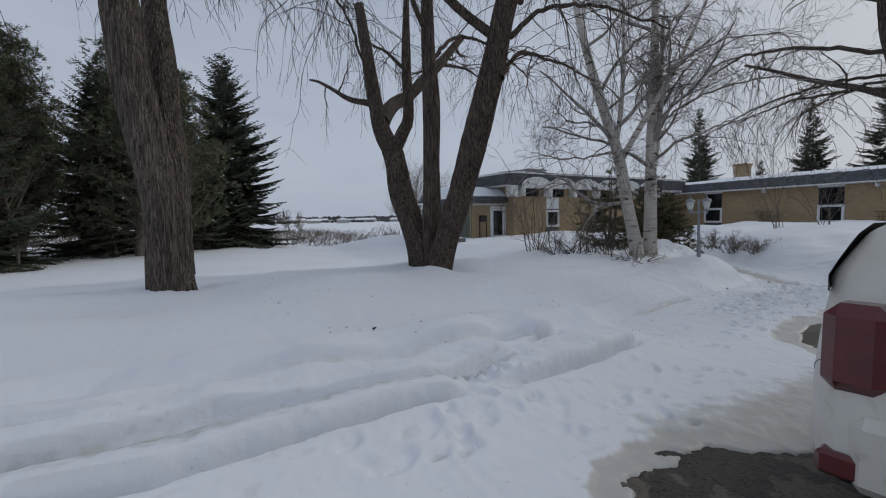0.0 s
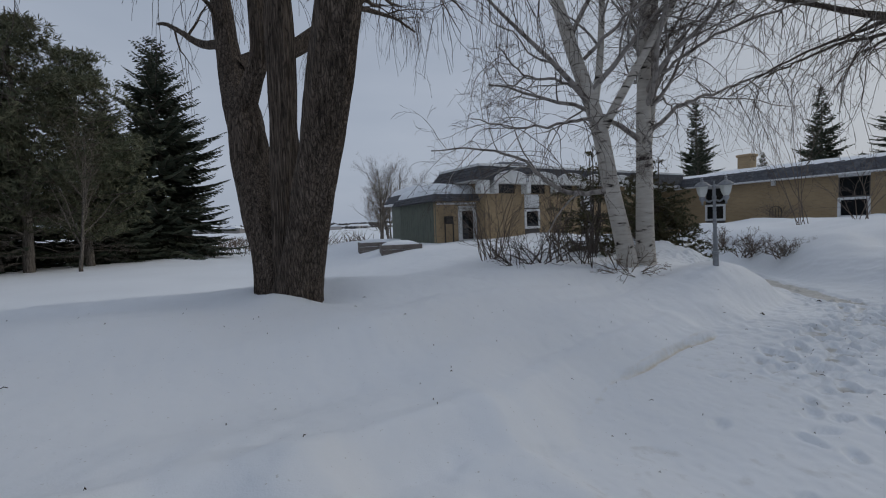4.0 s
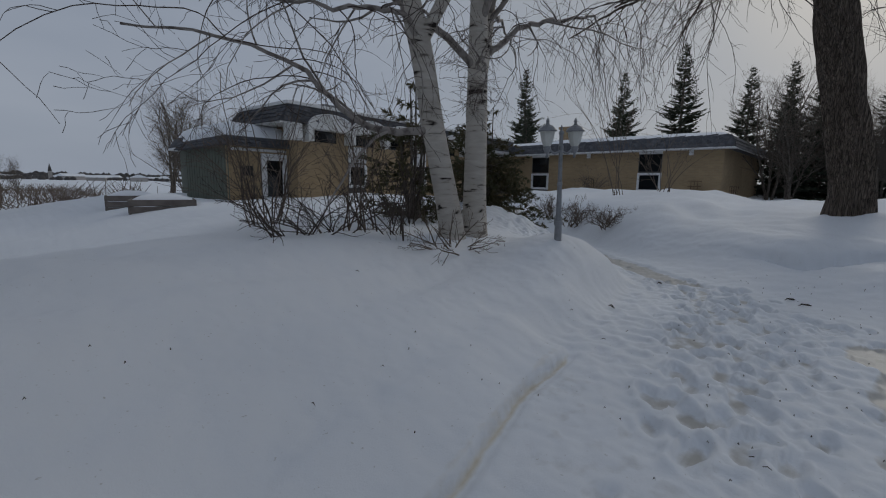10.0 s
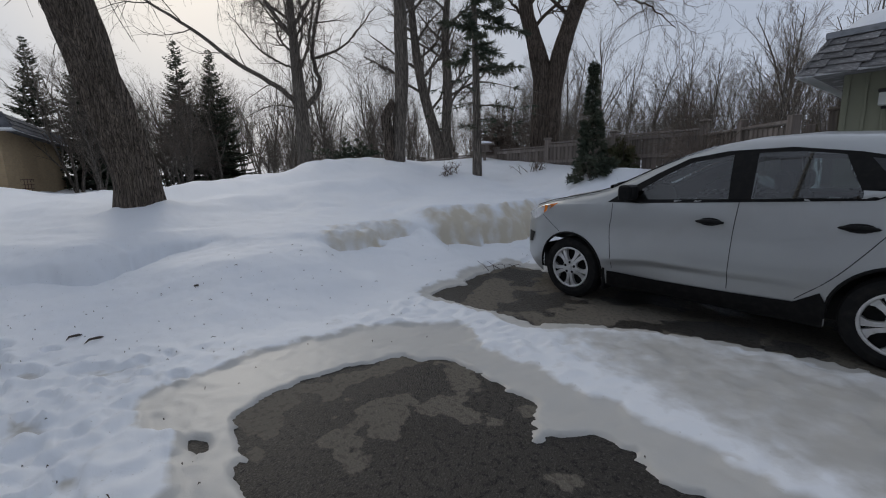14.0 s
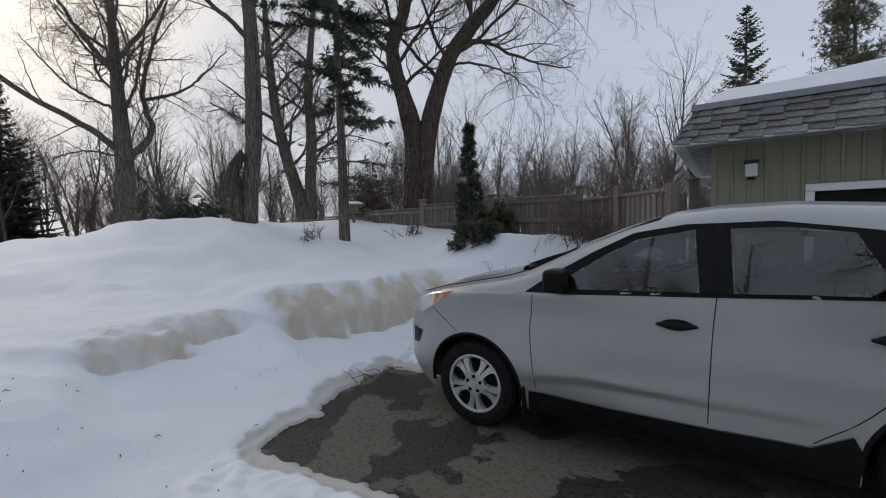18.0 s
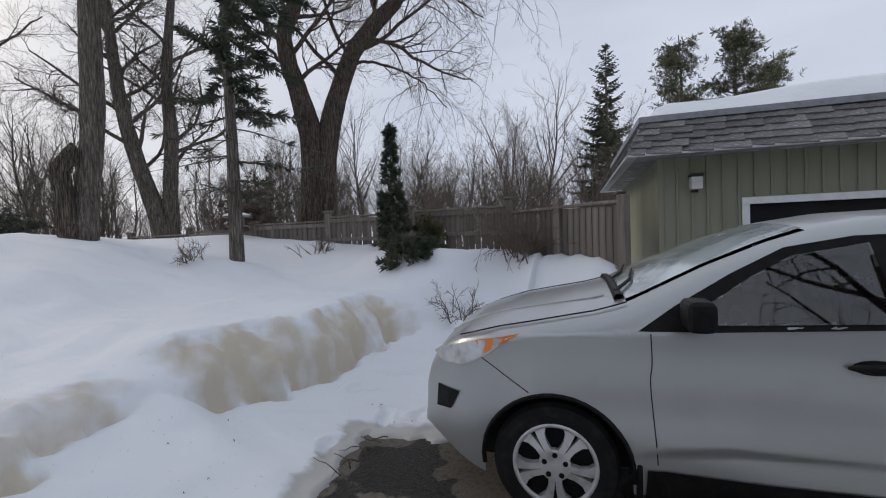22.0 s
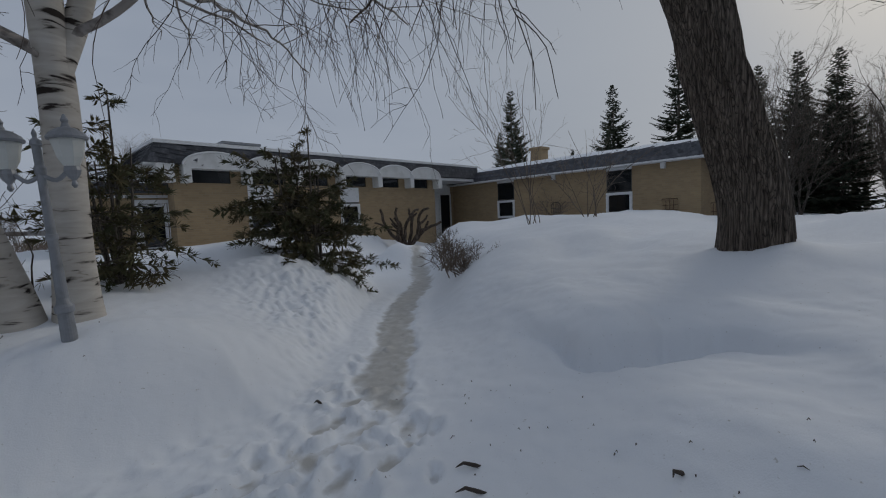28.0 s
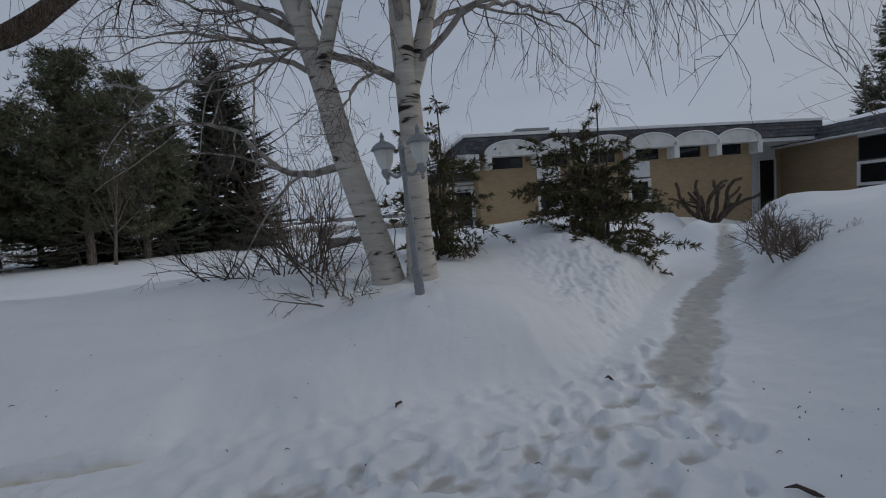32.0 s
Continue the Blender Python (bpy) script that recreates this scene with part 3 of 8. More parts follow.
def inside(poly, x, y):
    """Signed distance to a closed outline: positive within."""
    best, odd = np.full(x.shape, 1e9), np.zeros(x.shape, bool)
    for (ax, ay), (bx, by) in zip(poly, poly[1:] + poly[:1]):
        dx, dy = bx - ax, by - ay
        t = np.clip(((x - ax) * dx + (y - ay) * dy) / (dx * dx + dy * dy), 0, 1)
        best = np.minimum(best, np.hypot(x - ax - t * dx, y - ay - t * dy))
        if ay != by:
            odd ^= ((ay > y) != (by > y)) & (x < dx * (y - ay) / (by - ay) + ax)
    return np.where(odd, best, -best)


# ---- ground ----
# toe of the lawn's bank, west to east, then up the left edge of the dug path
LAWN_TOE = [(-80, 2.6), (-6, 2.3), (-1.2, 2.0), (0.8, 1.75), (2.7, 2.0), (5, 2.55), (6.15, 3.45), (7.1, 3.75), (8.9, 4.15), (10.6, 4.3), (11.9, 4.45), (12.6, 5.0), (14.1, 6.8), (15.5, 8.3), (17.0, 11.2), (20, 15.2), (26.5, 19.4)]
# foot of the eastern slope: right edge of the trodden snow and of the dug path, south to north
SLOPE_FOOT = [(11.6, -14), (12.3, -2.6), (12.0, -0.8), (11.5, 0.2), (11.6, 1.8), (12.3, 3.4), (13.4, 4.75), (14.3, 5.6), (16.5, 7.9), (18.6, 11.0), (22, 15.2), (28.6, 18.8)]
# the sheer cut higher on that slope, left by a plough
CUT = [(12.2, -14), (12.9, -5.6), (13.6, -4.5), (13.45, -3.3), (13.65, -2.2), (13.75, -1.3), (13.4, -0.2), (13.6, 0.7), (14.0, 1.2), (14.45, 1.65), (14.5, 2.1), (14.25, 2.4), (13.85, 2.6), (13.8, 2.95), (14.1, 3.6), (14.3, 4.1), (15.0, 5.4), (17.0, 7.6), (19.2, 10.7), (22.4, 14.8), (28.8, 18.3)]
BARE_MIDDLE = [(10.36, 1.7), (9.7, 1.75), (9.45, 1.7), (9.07, 1.47), (8.64, 1.7), (8.24, 1.66), (7.2, 1.3), (6.8, 0.6), (7.4, 0.0), (8.27, 0.05), (8.95, 0.05), (9.1, 0.41), (9.39, 0.11), (10.25, 0.2), (10.56, 0.63), (10.55, 1.21)]
BARE_BY_CAR = [(11.81, -0.58), (12.05, -0.88), (12.03, -1.23), (12.3, -1.5), (12.53, -2.45), (11.93, -2.56), (11.4, -2.8), (11.0, -3.9), (7.3, -4.2), (7.3, -2.3), (8.6, -2.05), (9.48, -1.75), (10.03, -1.38), (10.44, -0.87), (10.8, -0.85), (11.3, -0.74)]
BARE_WEST = [(2.14, -0.14), (2.5, -0.1), (3.0, -0.05), (3.4, -0.3), (3.7, -0.4), (6.5, -0.6), (6.8, -2.8), (2.4, -3.4), (1.2, -1.7), (1.8, -0.5)]


def drive_level(x):
    return 0.30 * (1 - smooth(-1.0, 6.0, x))


# ridges and broken crusts left by the plough: line, height, how far the crust leans out, breadth behind
LIPS = [([(-7, 0.5), (-0.55, 0.74), (-0.19, 0.82), (0.53, 1.0), (1.25, 1.16), (1.75, 1.2)], 0.17, 0.10, 0.26),
        ([(2.0, 1.2), (2.9, 1.4), (3.8, 1.68), (4.7, 1.98)], 0.17, 0.07, 0.75),
        ([(-7, 1.25), (-1.0, 1.4), (-0.28, 1.53), (0.6, 1.45), (1.15, 1.46), (1.8, 1.62), (2.6, 1.85)], 0.11, 0.07, 0.5),
        ([(-7, 1.6), (-1.1, 1.72), (-0.2, 1.98), (1.0, 2.02), (2.7, 2.15), (3.5, 2.1)], 0.07, 0.04, 0.6),
        ([(2.75, 1.92), (3.2, 2.14), (3.6, 2.24)], 0.14, 0.09, 0.25),
        ([(6.1, 3.47), (6.7, 3.6), (7.17, 3.72), (7.93, 3.93), (8.95, 4.05)], 0.085, 0.06, 0.5)]
BOOTS = [(8.51, 3.12), (7.99, 2.83), (8.19, 2.64), (8.38, 2.87), (9.1, 2.73), (9.95, 3.24), (10.1, 3.09), (7.95, 2.29), (8.47, 3.2), (8.38, 2.95), (9.04, 3.18), (9.28, 2.94), (8.84, 2.75), (10.0, 3.3), (9.77, 3.36), (10.8, 2.77), (10.8, 3.24), (10.23, 3.53), (10.54, 3.47), (11.31, 3.5), (10.72, 3.31), (12.15, 3.23), (11.78, 2.97), (11.85, 3.3), (11.81, 3.62), (12.32, 3.75), (12.5, 3.5), (12.1, 3.95), (12.45, 4.2), (11.5, 3.25), (11.2, 3.1)]


def footprints():
    """Dents of boots and paws: x, y, length, width, depth, turn."""
    r = random.Random(5)
    out = []
    for x, y in BOOTS:
        a = 0.35 + r.gauss(0, 0.45)
        out.append((x, y, 0.155, 0.068, r.uniform(0.09, 0.13), a))
    lines = [([(7.8, 2.5), (9.2, 2.8), (11.0, 3.0), (12.6, 4.2)], 70, 0.3, 0.065), ([(9.4, 2.2), (10.8, 2.3), (11.6, 2.8)], 40, 0.3, 0.035), ([(0.6, 0.45), (1.5, 0.75), (2.6, 0.8)], 34, 0.12, 0.035), ([(2.6, 0.3), (3.4, 0.7), (4.4, 0.9), (6.4, 1.9), (7.8, 2.3)], 34, 0.3, 0.045), ([(9.6, 3.35), (10.6, 3.4), (11.6, 3.5), (12.4, 3.9)], 46, 0.1, 0.06), ([(11.2, 1.9), (11.8, 3.0), (12.5, 4.0)], 30, 0.25, 0.05), ([(12.2, 3.9), (12.8, 4.5), (13.4, 5.2)], 36, 0.14, 0.045), ([(12.4, -2.2), (12.9, -3.0), (12.6, -3.8)], 8, 0.2, 0.04)]
    for pts, count, spread, deep in lines:
        for k in range(count):
            t = r.random() * (len(pts) - 1)
            i = min(int(t), len(pts) - 2)
            f = t - i
            x = pts[i][0] * (1 - f) + pts[i + 1][0] * f + r.gauss(0, spread)
            y = pts[i][1] * (1 - f) + pts[i + 1][1] * f + r.gauss(0, spread)
            a = math.atan2(pts[i + 1][1] - pts[i][1], pts[i + 1][0] - pts[i][0]) + r.gauss(0, 0.5)
            s = r.uniform(0.65, 1.0)
            out.append((x, y, 0.125 * s, 0.06 * s, deep * r.uniform(0.6, 1.3), a))
    return out


def ground_height(x, y):
    """The snow's surface, masks for ice, soil with painted lip shade, and slushy snow with painted print shade, and how
    far each point leans out along the slope.
    """
    lawn, foot, cut = along(LAWN_TOE, x, y), -along(SLOPE_FOOT, x, y), -along(CUT, x, y)
    wob = wave_noise(x, y, 1.3, 3)
    base = drive_level(x)
    z = base + 0.055 + 0.007 * wave_noise(x, y, 0.5, 8)
    # eastern slope
    edge = cut + 0.10 * wob + 0.03 * wave_noise(x, y, 0.6, 4) 
    # two eroded faces, and a scooped hollow further north
    face = smooth(-1.45, -1.95, y) * smooth(-5.4, -4.5, y)
    low_face = smooth(0.35, 0.0, y) * smooth(-1.6, -1.25, y)
    hollow = np.exp(-(((y - 2.6) / 1.0) ** 2))
    steep = np.maximum(np.maximum(face, low_face), hollow)
    tall = 0.12 + 0.30 * face + 0.12 * low_face + 0.20 * hollow + 0.03 * wave_noise(x, y, 2.0, 12)
    rise_in = steep * (0.45 * smooth(-0.03, 0.10, edge) + 0.55 * smooth(0.0, 0.42, edge)) + (1 - steep) * smooth(-0.45, 0.6, cut)
    east = (0.66 - tall) * smooth(0.0, 1.9, foot) + (tall + 0.16 * face * smooth(2.5, 0.4, cut)) * rise_in + 0.33 * smooth(0.2, 4.5, cut)
    east = east + 0.95 * np.exp(-(((x - 22.5) / 4.2) ** 2 + ((y + 4.2) / 4.6) ** 2)) + 0.10 * wave_noise(x, y, 4.0, 21) * smooth(0.6, 3, cut)
    east = east + 0.34 * smooth(0.0, 0.9, foot) * smooth(4.4, 6.2, y) * smooth(30, 24, x)
    east = east + 0.42 * np.exp(-(((x - 14.0) / 1.3) ** 2 + ((y + 6.3) / 0.9) ** 2)) * smooth(0, 0.6, cut)
    east = east - 0.35 * smooth(27, 36, x) * smooth(8, 2, y)
    east = east + 0.03 * wave_noise(x, y, 2.2, 22) * smooth(0.3, 1.2, cut) + 0.012 * wave_noise(x, y, 1.1, 23) * smooth(0.1, 0.9, foot)
    # snow lies deep along the fence
    east = east + 0.50 * np.exp(-(((y + 7.6) / 1.4) ** 2)) * smooth(10.8, 12.2, x) * smooth(23, 20, x)
    # lawn
    lip = smooth(4.4, 6.6, x) * smooth(9.8, 8.2, x)
    le = lawn + 0.07 * wave_noise(x, y, 1.8, 3, 1) * (1 - 0.8 * lip)
    rise = 0.80 - 0.05 * smooth(2, 9, x) - base
    north = (0.24 - 0.10 * lip) * smooth(0.0, 0.5, le) + (rise - 0.24 + 0.10 * lip) * smooth(0.15, 3.2, lawn)
    north = north + 0.05 * wave_noise(x, y, 5.0, 31) * smooth(0.4, 2.5, lawn)
    north = north + 0.05 * wave_noise(0.42 * x - 0.15 * y, y + 0.1 * x, 1.9, 33, 1) * smooth(0.3, 1.5, lawn) * smooth(40, 20, y)
    # soft drifts lie along the bank in rows
    rows = np.sin(2 * np.pi * lawn / 0.95 + 0.9 * wave_noise(0.4 * x, y, 2.4, 34, 1) + 0.6)
    north = north + 0.04 * rows * smooth(0.3, 0.75, lawn) * smooth(3.1, 1.7, lawn) * smooth(0.5, 4.5, x) * smooth(11.0, 8.5, x)
    north = north + 0.42 * np.exp(-(((x - 11.0) / 1.1) ** 2 + ((y - 5.25) / 0.75) ** 2)) * smooth(0, 0.8, lawn)
    # piles thrown up from the path
    for px, py, ph, pr in ((13.5, 7.9, 0.42, 1.0), (14.6, 9.9, 0.35, 1.2), (13.0, 10.5, 0.25, 1.5), (20.5, 16.6, 0.5, 1.3), (16.0, 16.3, 0.3, 2.0)):
        north = north + ph * np.exp(-(((x - px) / pr) ** 2 + ((y - py) / pr) ** 2)) * smooth(0, 0.5, lawn)
    for px, py, ph, pr in ((27.6, 13.5, 0.2, 1.6), (27.5, 8.3, 0.25, 1.2), (28.5, 16.8, -0.25, 1.3), (22.0, 13.2, 0.25, 1.4)):
        east = east + ph * np.exp(-(((x - px) / pr) ** 2 + ((y - py) / pr) ** 2)) * smooth(0, 0.5, cut)
    # drifts and hollows round the trunks
    for px, py, ph, pr in ((-1.05, 5.2, 0.10, 0.45), (-0.6, 5.9, -0.06, 0.4), (3.5, 5.75, 0.12, 0.4), (4.0, 6.2, -0.10, 0.4), (3.2, 6.0, 0.07, 0.5), (16.6, 2.2, 0.20, 0.9), (17.3, -5.2, 0.08, 0.6)):
        g = ph * np.exp(-(((x - px) / pr) ** 2 + ((y - py) / pr) ** 2))
        north, east = north + g * smooth(0, 0.5, lawn), east + g * smooth(0, 0.5, cut)
    # the lawn falls away to the valley
    fall = smooth(6.4, 13.5, y) * (1 - smooth(4.5, 10.0, x)) * 0.85
    north = north - fall * smooth(0.5, 3, lawn)
    z = np.where(foot > 0, z + east, z)
    z = np.where(lawn > 0, z + north, z)
    far = np.maximum(y - 26, 0) * (1 - smooth(12, 45, x)) + np.maximum(y - 42, 0) * smooth(12, 45, x)
    z = z - 26 * smooth(0, 260, far) - 7 * smooth(0, 46, far)
    away = np.hypot(x - 10, y)
    z = z + 30 * smooth(900, 2600, away) * smooth(300, 900, y)
    z = z + 0.8 * np.exp(-(((x - 11.5) / 0.8) ** 2 + ((y + 7.0) / 0.75) ** 2)) * (1 - smooth(0, 1.2, foot) * 0.7)
    z = z + 0.55 * np.exp(-(((x - 12.6) / 0.9) ** 2 + ((y + 7.6) / 0.9) ** 2)) + 0.35 * np.exp(-(((x - 11.2) / 0.5) ** 2 + ((y + 7.3) / 0.5) ** 2))
    drift = np.abs(along([(13.4, -8.2), (12.2, -7.7), (10.95, -6.95)], x, y))
    heap = 1.30 * np.exp(-((drift / 0.95) ** 2)) * (1 + 0.06 * wob)
    z = 0.5 * (z + heap + np.sqrt((z - heap) ** 2 + 0.03 * smooth(0.05, 0.5, heap))) - 0.06 * smooth(0.05, 0.5, heap)
    lean_x, lean_y = 0 * x, 0 * x
    near = (x > -8) & (x < 18) & (y > -8) & (y < 10)

    def overhang(d, amount):
        """Crusts lean out over the hollow below them."""
        gx, gy = np.gradient(d)
        sx, sy = np.gradient(x)[0] if x.ndim == 2 else 1, np.gradient(y)[1] if x.ndim == 2 else 1
        gx, gy = gx / sx, gy / sy
        g = np.hypot(gx, gy) + 1e-6
        return -amount * gx / g, -amount * gy / g

    ice, dirt_and_lip_shade, slush_and_print_shade = 0 * x, 0 * x, 0 * x
    fray = 0.05 * wob + 0.018 * wave_noise(x, y, 0.4, 5)
    shelf = along([(-7, 0.5), (-0.55, 0.74), (0.53, 1.0), (1.9, 1.18), (2.9, 1.4), (4.7, 1.98), (5.6, 2.4)], x, y)
    z = z + 0.14 * smooth(-0.7, -0.16, shelf) * smooth(5.6, 4.6, x) * smooth(1.9, 0.9, shelf)
    trough = inside([(-7, 0.55), (-0.5, 0.78), (0.6, 1.05), (1.8, 1.25), (2.6, 1.45), (2.6, 1.8), (1.2, 1.45), (0.6, 1.42), (-0.3, 1.5), (-7, 1.3)], x, y)
    z = z - 0.05 * smooth(-0.1, 0.2, trough)
    slush_and_print_shade = np.maximum(slush_and_print_shade, 0.62 * smooth(-0.05, 0.2, trough))
    for line, h, out, back in LIPS:
        raw_d = along(line, x, y)
        d = raw_d + 0.35 * fray
        ends = smooth(-0.2, 1.0 if line[0][0] > 5 else 0.5, (x - line[0][0])) * smooth(-0.02, 0.35, (line[-1][0] - x))
        z = z + h * smooth(-0.02, 0.035, d) * smooth(back * 2.2, back * 0.35, d) * ends * (0.95 + 0.15 * wave_noise(x, y, 1.1, 6))
        z = z - 0.8 * h * np.exp(-(((d + 0.06) / 0.05) ** 2)) * ends
        # soil on the last lip; on the others the undercut's shade put into colour
        dirt_and_lip_shade = np.maximum(dirt_and_lip_shade, (0.75 if line[0][0] > 5 else 0.35) * np.exp(-(((d + 0.04) / 0.035) ** 2)) * ends)
        ox, oy = overhang(raw_d, 1.05 * out * np.exp(-(((d - 0.05) / 0.08) ** 2)) * ends)
        lean_x, lean_y = lean_x + ox, lean_y + oy
    ledge = np.exp(-(((edge - 0.15) / 0.12) ** 2)) * (0.03 + 0.05 * np.exp(-(((y - 2.6) / 0.9) ** 2))) * smooth(5.0, 4.0, y) * smooth(-7, -5, y)
    z = z - 0.16 * np.exp(-(((edge + 0.06) / 0.08) ** 2)) * np.exp(-(((y - 2.7) / 0.8) ** 2))
    ox, oy = overhang(cut, ledge)
    lean_x, lean_y = np.where(near, lean_x + ox, 0), np.where(near, lean_y + oy, 0)
    road = 1 - smooth(-0.1, 0.3, np.maximum(lawn, foot))
    rough = wave_noise(x, y, 0.45, 44)
    for poly, rim in ((BARE_MIDDLE, 0.34), (BARE_BY_CAR, 0.16), (BARE_WEST, 0.26)):
        d = inside(poly, x, y) + 0.045 * rough + 0.016 * wave_noise(x, y, 0.16, 47)
        rim = rim * (1 + 1.1 * smooth(10.2, 10.8, x)) if poly is BARE_MIDDLE else rim
        z = z - 0.12 * smooth(-0.03, 0.04, d) - 0.035 * smooth(-rim - 0.05, -rim + 0.07, d)
        ice = np.maximum(ice, smooth(-rim - 0.1, -rim + 0.1, d))
        dirt_and_lip_shade = np.maximum(dirt_and_lip_shade, 0.25 * smooth(-0.16, 0.0, d))
    ruts = inside([(2.9, 0.45), (6.8, 0.6), (7.6, -0.3), (9.2, -0.5), (10.3, -0.9), (9.4, -1.75), (7.2, -2.2), (6.6, -5.8), (-6, -6.4), (-12, -3), (-4, -1.6), (1.4, -0.7)], x, y)
    ice = np.maximum(ice, 0.55 * smooth(-0.4, 0.5, ruts) * road)
    slush_and_print_shade = np.maximum(slush_and_print_shade, 0.66 * smooth(-0.5, 0.4, ruts) * road)
    lane = along([(12.35, 3.8), (12.7, 4.2), (13.56, 5.22), (14.65, 6.6), (15.6, 7.6), (16.75, 8.6), (18.4, 10.8), (21, 15.1), (27.6, 19.1)], x, y)
    wide = 0.23 + 0.05 * wave_noise(x, y, 0.9, 58)
    z = z - 0.05 * smooth(wide + 0.1, wide - 0.05, np.abs(lane)) * smooth(12.2, 12.9, x)
    ice = np.maximum(ice, 0.45 * smooth(wide + 0.1, wide - 0.1, np.abs(lane)) * smooth(12.2, 12.8, x))
    slush_and_print_shade = np.maximum(slush_and_print_shade, 0.72 * smooth(wide + 0.1, wide - 0.05, np.abs(lane)) * smooth(12.2, 12.8, x))
    dirt_and_lip_shade = np.maximum(dirt_and_lip_shade, 0.5 * smooth(wide, wide - 0.2, np.abs(lane)) * smooth(12.2, 12.8, x))
    z = z + 0.75 * np.exp(-(((x - 18.5) / 1.0) ** 2 + ((y - 11.6) / 1.1) ** 2)) * (1 + 0.12 * wave_noise(x, y, 0.5, 84))
    z = z + 0.03 * smooth(wide + 0.05, wide - 0.1, np.abs(lane)) * smooth(12.2, 12.9, x) * wave_noise(x, y, 0.2, 83, 2)
    shore = smooth(-0.14, 0.0, edge + 0.06 * wave_noise(x, y, 0.35, 57)) * smooth(0.50, 0.16, edge + 0.12 * wave_noise(x, y, 0.5, 59)) * np.maximum(face, 0.8 * low_face)
    dirt_and_lip_shade = np.maximum(dirt_and_lip_shade, shore * (0.72 + 0.3 * wave_noise(x, y, 0.8, 55)))
    z = z - 0.10 * np.exp(-(((edge + 0.05) / 0.05) ** 2)) * shore
    shore2 = smooth(-0.05, 0.0, le) * smooth(0.06, 0.01, le) * lip
    dirt_and_lip_shade = np.maximum(dirt_and_lip_shade, 0.3 * shore2)
    slush_and_print_shade = np.maximum(slush_and_print_shade, 0.30 * road * smooth(14, 12, x) * smooth(0.2, 0.8, wave_noise(x, y, 2.0, 61) + 0.4))
    # trodden, thrown and crumbled snow
    trod = smooth(0.9, 0.3, np.abs(along([(8.2, 2.6), (9.6, 2.9), (11.2, 3.0), (12.4, 4.1)], x, y)))
    z = z + 0.015 * trod * wave_noise(x, y, 0.24, 71, 2) + 0.004 * wave_noise(x, y, 0.14, 72, 2) * (road + trod)
    walked = road * smooth(7.5, 9.0, x) * smooth(13.0, 12.0, x) * smooth(1.2, 1.8, y)
    z = z + 0.014 * walked * (1 - np.minimum(ice, 1)) * wave_noise(x, y, 0.28, 75, 2)
    verge = road * smooth(0.9, 0.3, np.abs(inside(BARE_BY_CAR, x, y) + 0.6))
    z = z + 0.022 * verge * wave_noise(x, y, 0.3, 76, 2) * (1 - np.minimum(ice, 1))
    thrown = smooth(-0.05, 0.3, lawn) * smooth(3.4, 0.6, lawn) * smooth(11.9, 12.9, x) * smooth(30, 20, x)
    crumb = np.abs(wave_noise(x, y, 0.34, 73, 2))
    z = z + thrown * (0.03 * (crumb - 0.3) + 0.035 * wave_noise(x, y, 0.55, 81, 2) + 0.014 * wave_noise(x, y, 0.16, 77, 1))
    z = z + 0.03 * smooth(0.1, 0.8, shore) * wave_noise(x, y, 0.3, 74, 2)
    lumps = np.exp(-(((x - 1.95) / 0.35) ** 2 + ((y - 1.4) / 0.22) ** 2))
    z = z + 0.09 * lumps * np.abs(wave_noise(x, y, 0.26, 78, 2))
    # thin crust broken along the bank behind the ridges
    bank = smooth(0.0, 0.3, lawn) * smooth(1.6, 0.6, lawn) * smooth(4.6, 3.0, x) * smooth(-6, -2, x)
    z = z + 0.007 * bank * wave_noise(x, y, 0.5, 79, 2)
    dent, rim_up = 0 * x, 0 * x
    for fx, fy, a, b, dep, turn in footprints():
        box_x, box_y = np.searchsorted(x[:, 0], (fx - 0.5, fx + 0.5)), np.searchsorted(y[0], (fy - 0.5, fy + 0.5))
        sl = (slice(*box_x), slice(*box_y))
        c, s = math.cos(turn), math.sin(turn)
        dx, dy = x[sl] - fx, y[sl] - fy
        q = ((c * dx + s * dy) / a) ** 2 + ((c * dy - s * dx) / b) ** 2
        dent[sl] = np.maximum(dent[sl], 1.1 * dep * np.exp(-(q**4)))
        rim_up[sl] = np.maximum(rim_up[sl], 0.22 * dep * np.exp(-((np.sqrt(q) - 1.5) ** 2) * 7))
        # prints darkened in colour: wet trodden snow plus the painted shade of the dent
        slush_and_print_shade[sl] = np.maximum(slush_and_print_shade[sl], min(0.75, 9 * dep) * np.exp(-(q**2)))
    z = z - dent + rim_up * np.exp(-dent / 0.02)
    bare = np.maximum(np.maximum(inside(BARE_MIDDLE, x, y), inside(BARE_BY_CAR, x, y)), inside(BARE_WEST, x, y))
    z = np.where(bare < -0.25, np.maximum(z, base + 0.02), z)
    return z, ice, dirt_and_lip_shade, slush_and_print_shade, lean_x, lean_y


def spaced(lo, hi, fine, reach, grow=1.13):
    mid = list(np.arange(lo, hi + fine / 2, fine))
    step, out, p = fine, [], mid[-1]
    while p < reach:
        step *= grow
        p += step
        out.append(p)
    step, low, p = fine, [], mid[0]
    while p > -reach:
        step *= grow
        p -= step
        low.append(p)
    return np.array(low[::-1] + mid + out)


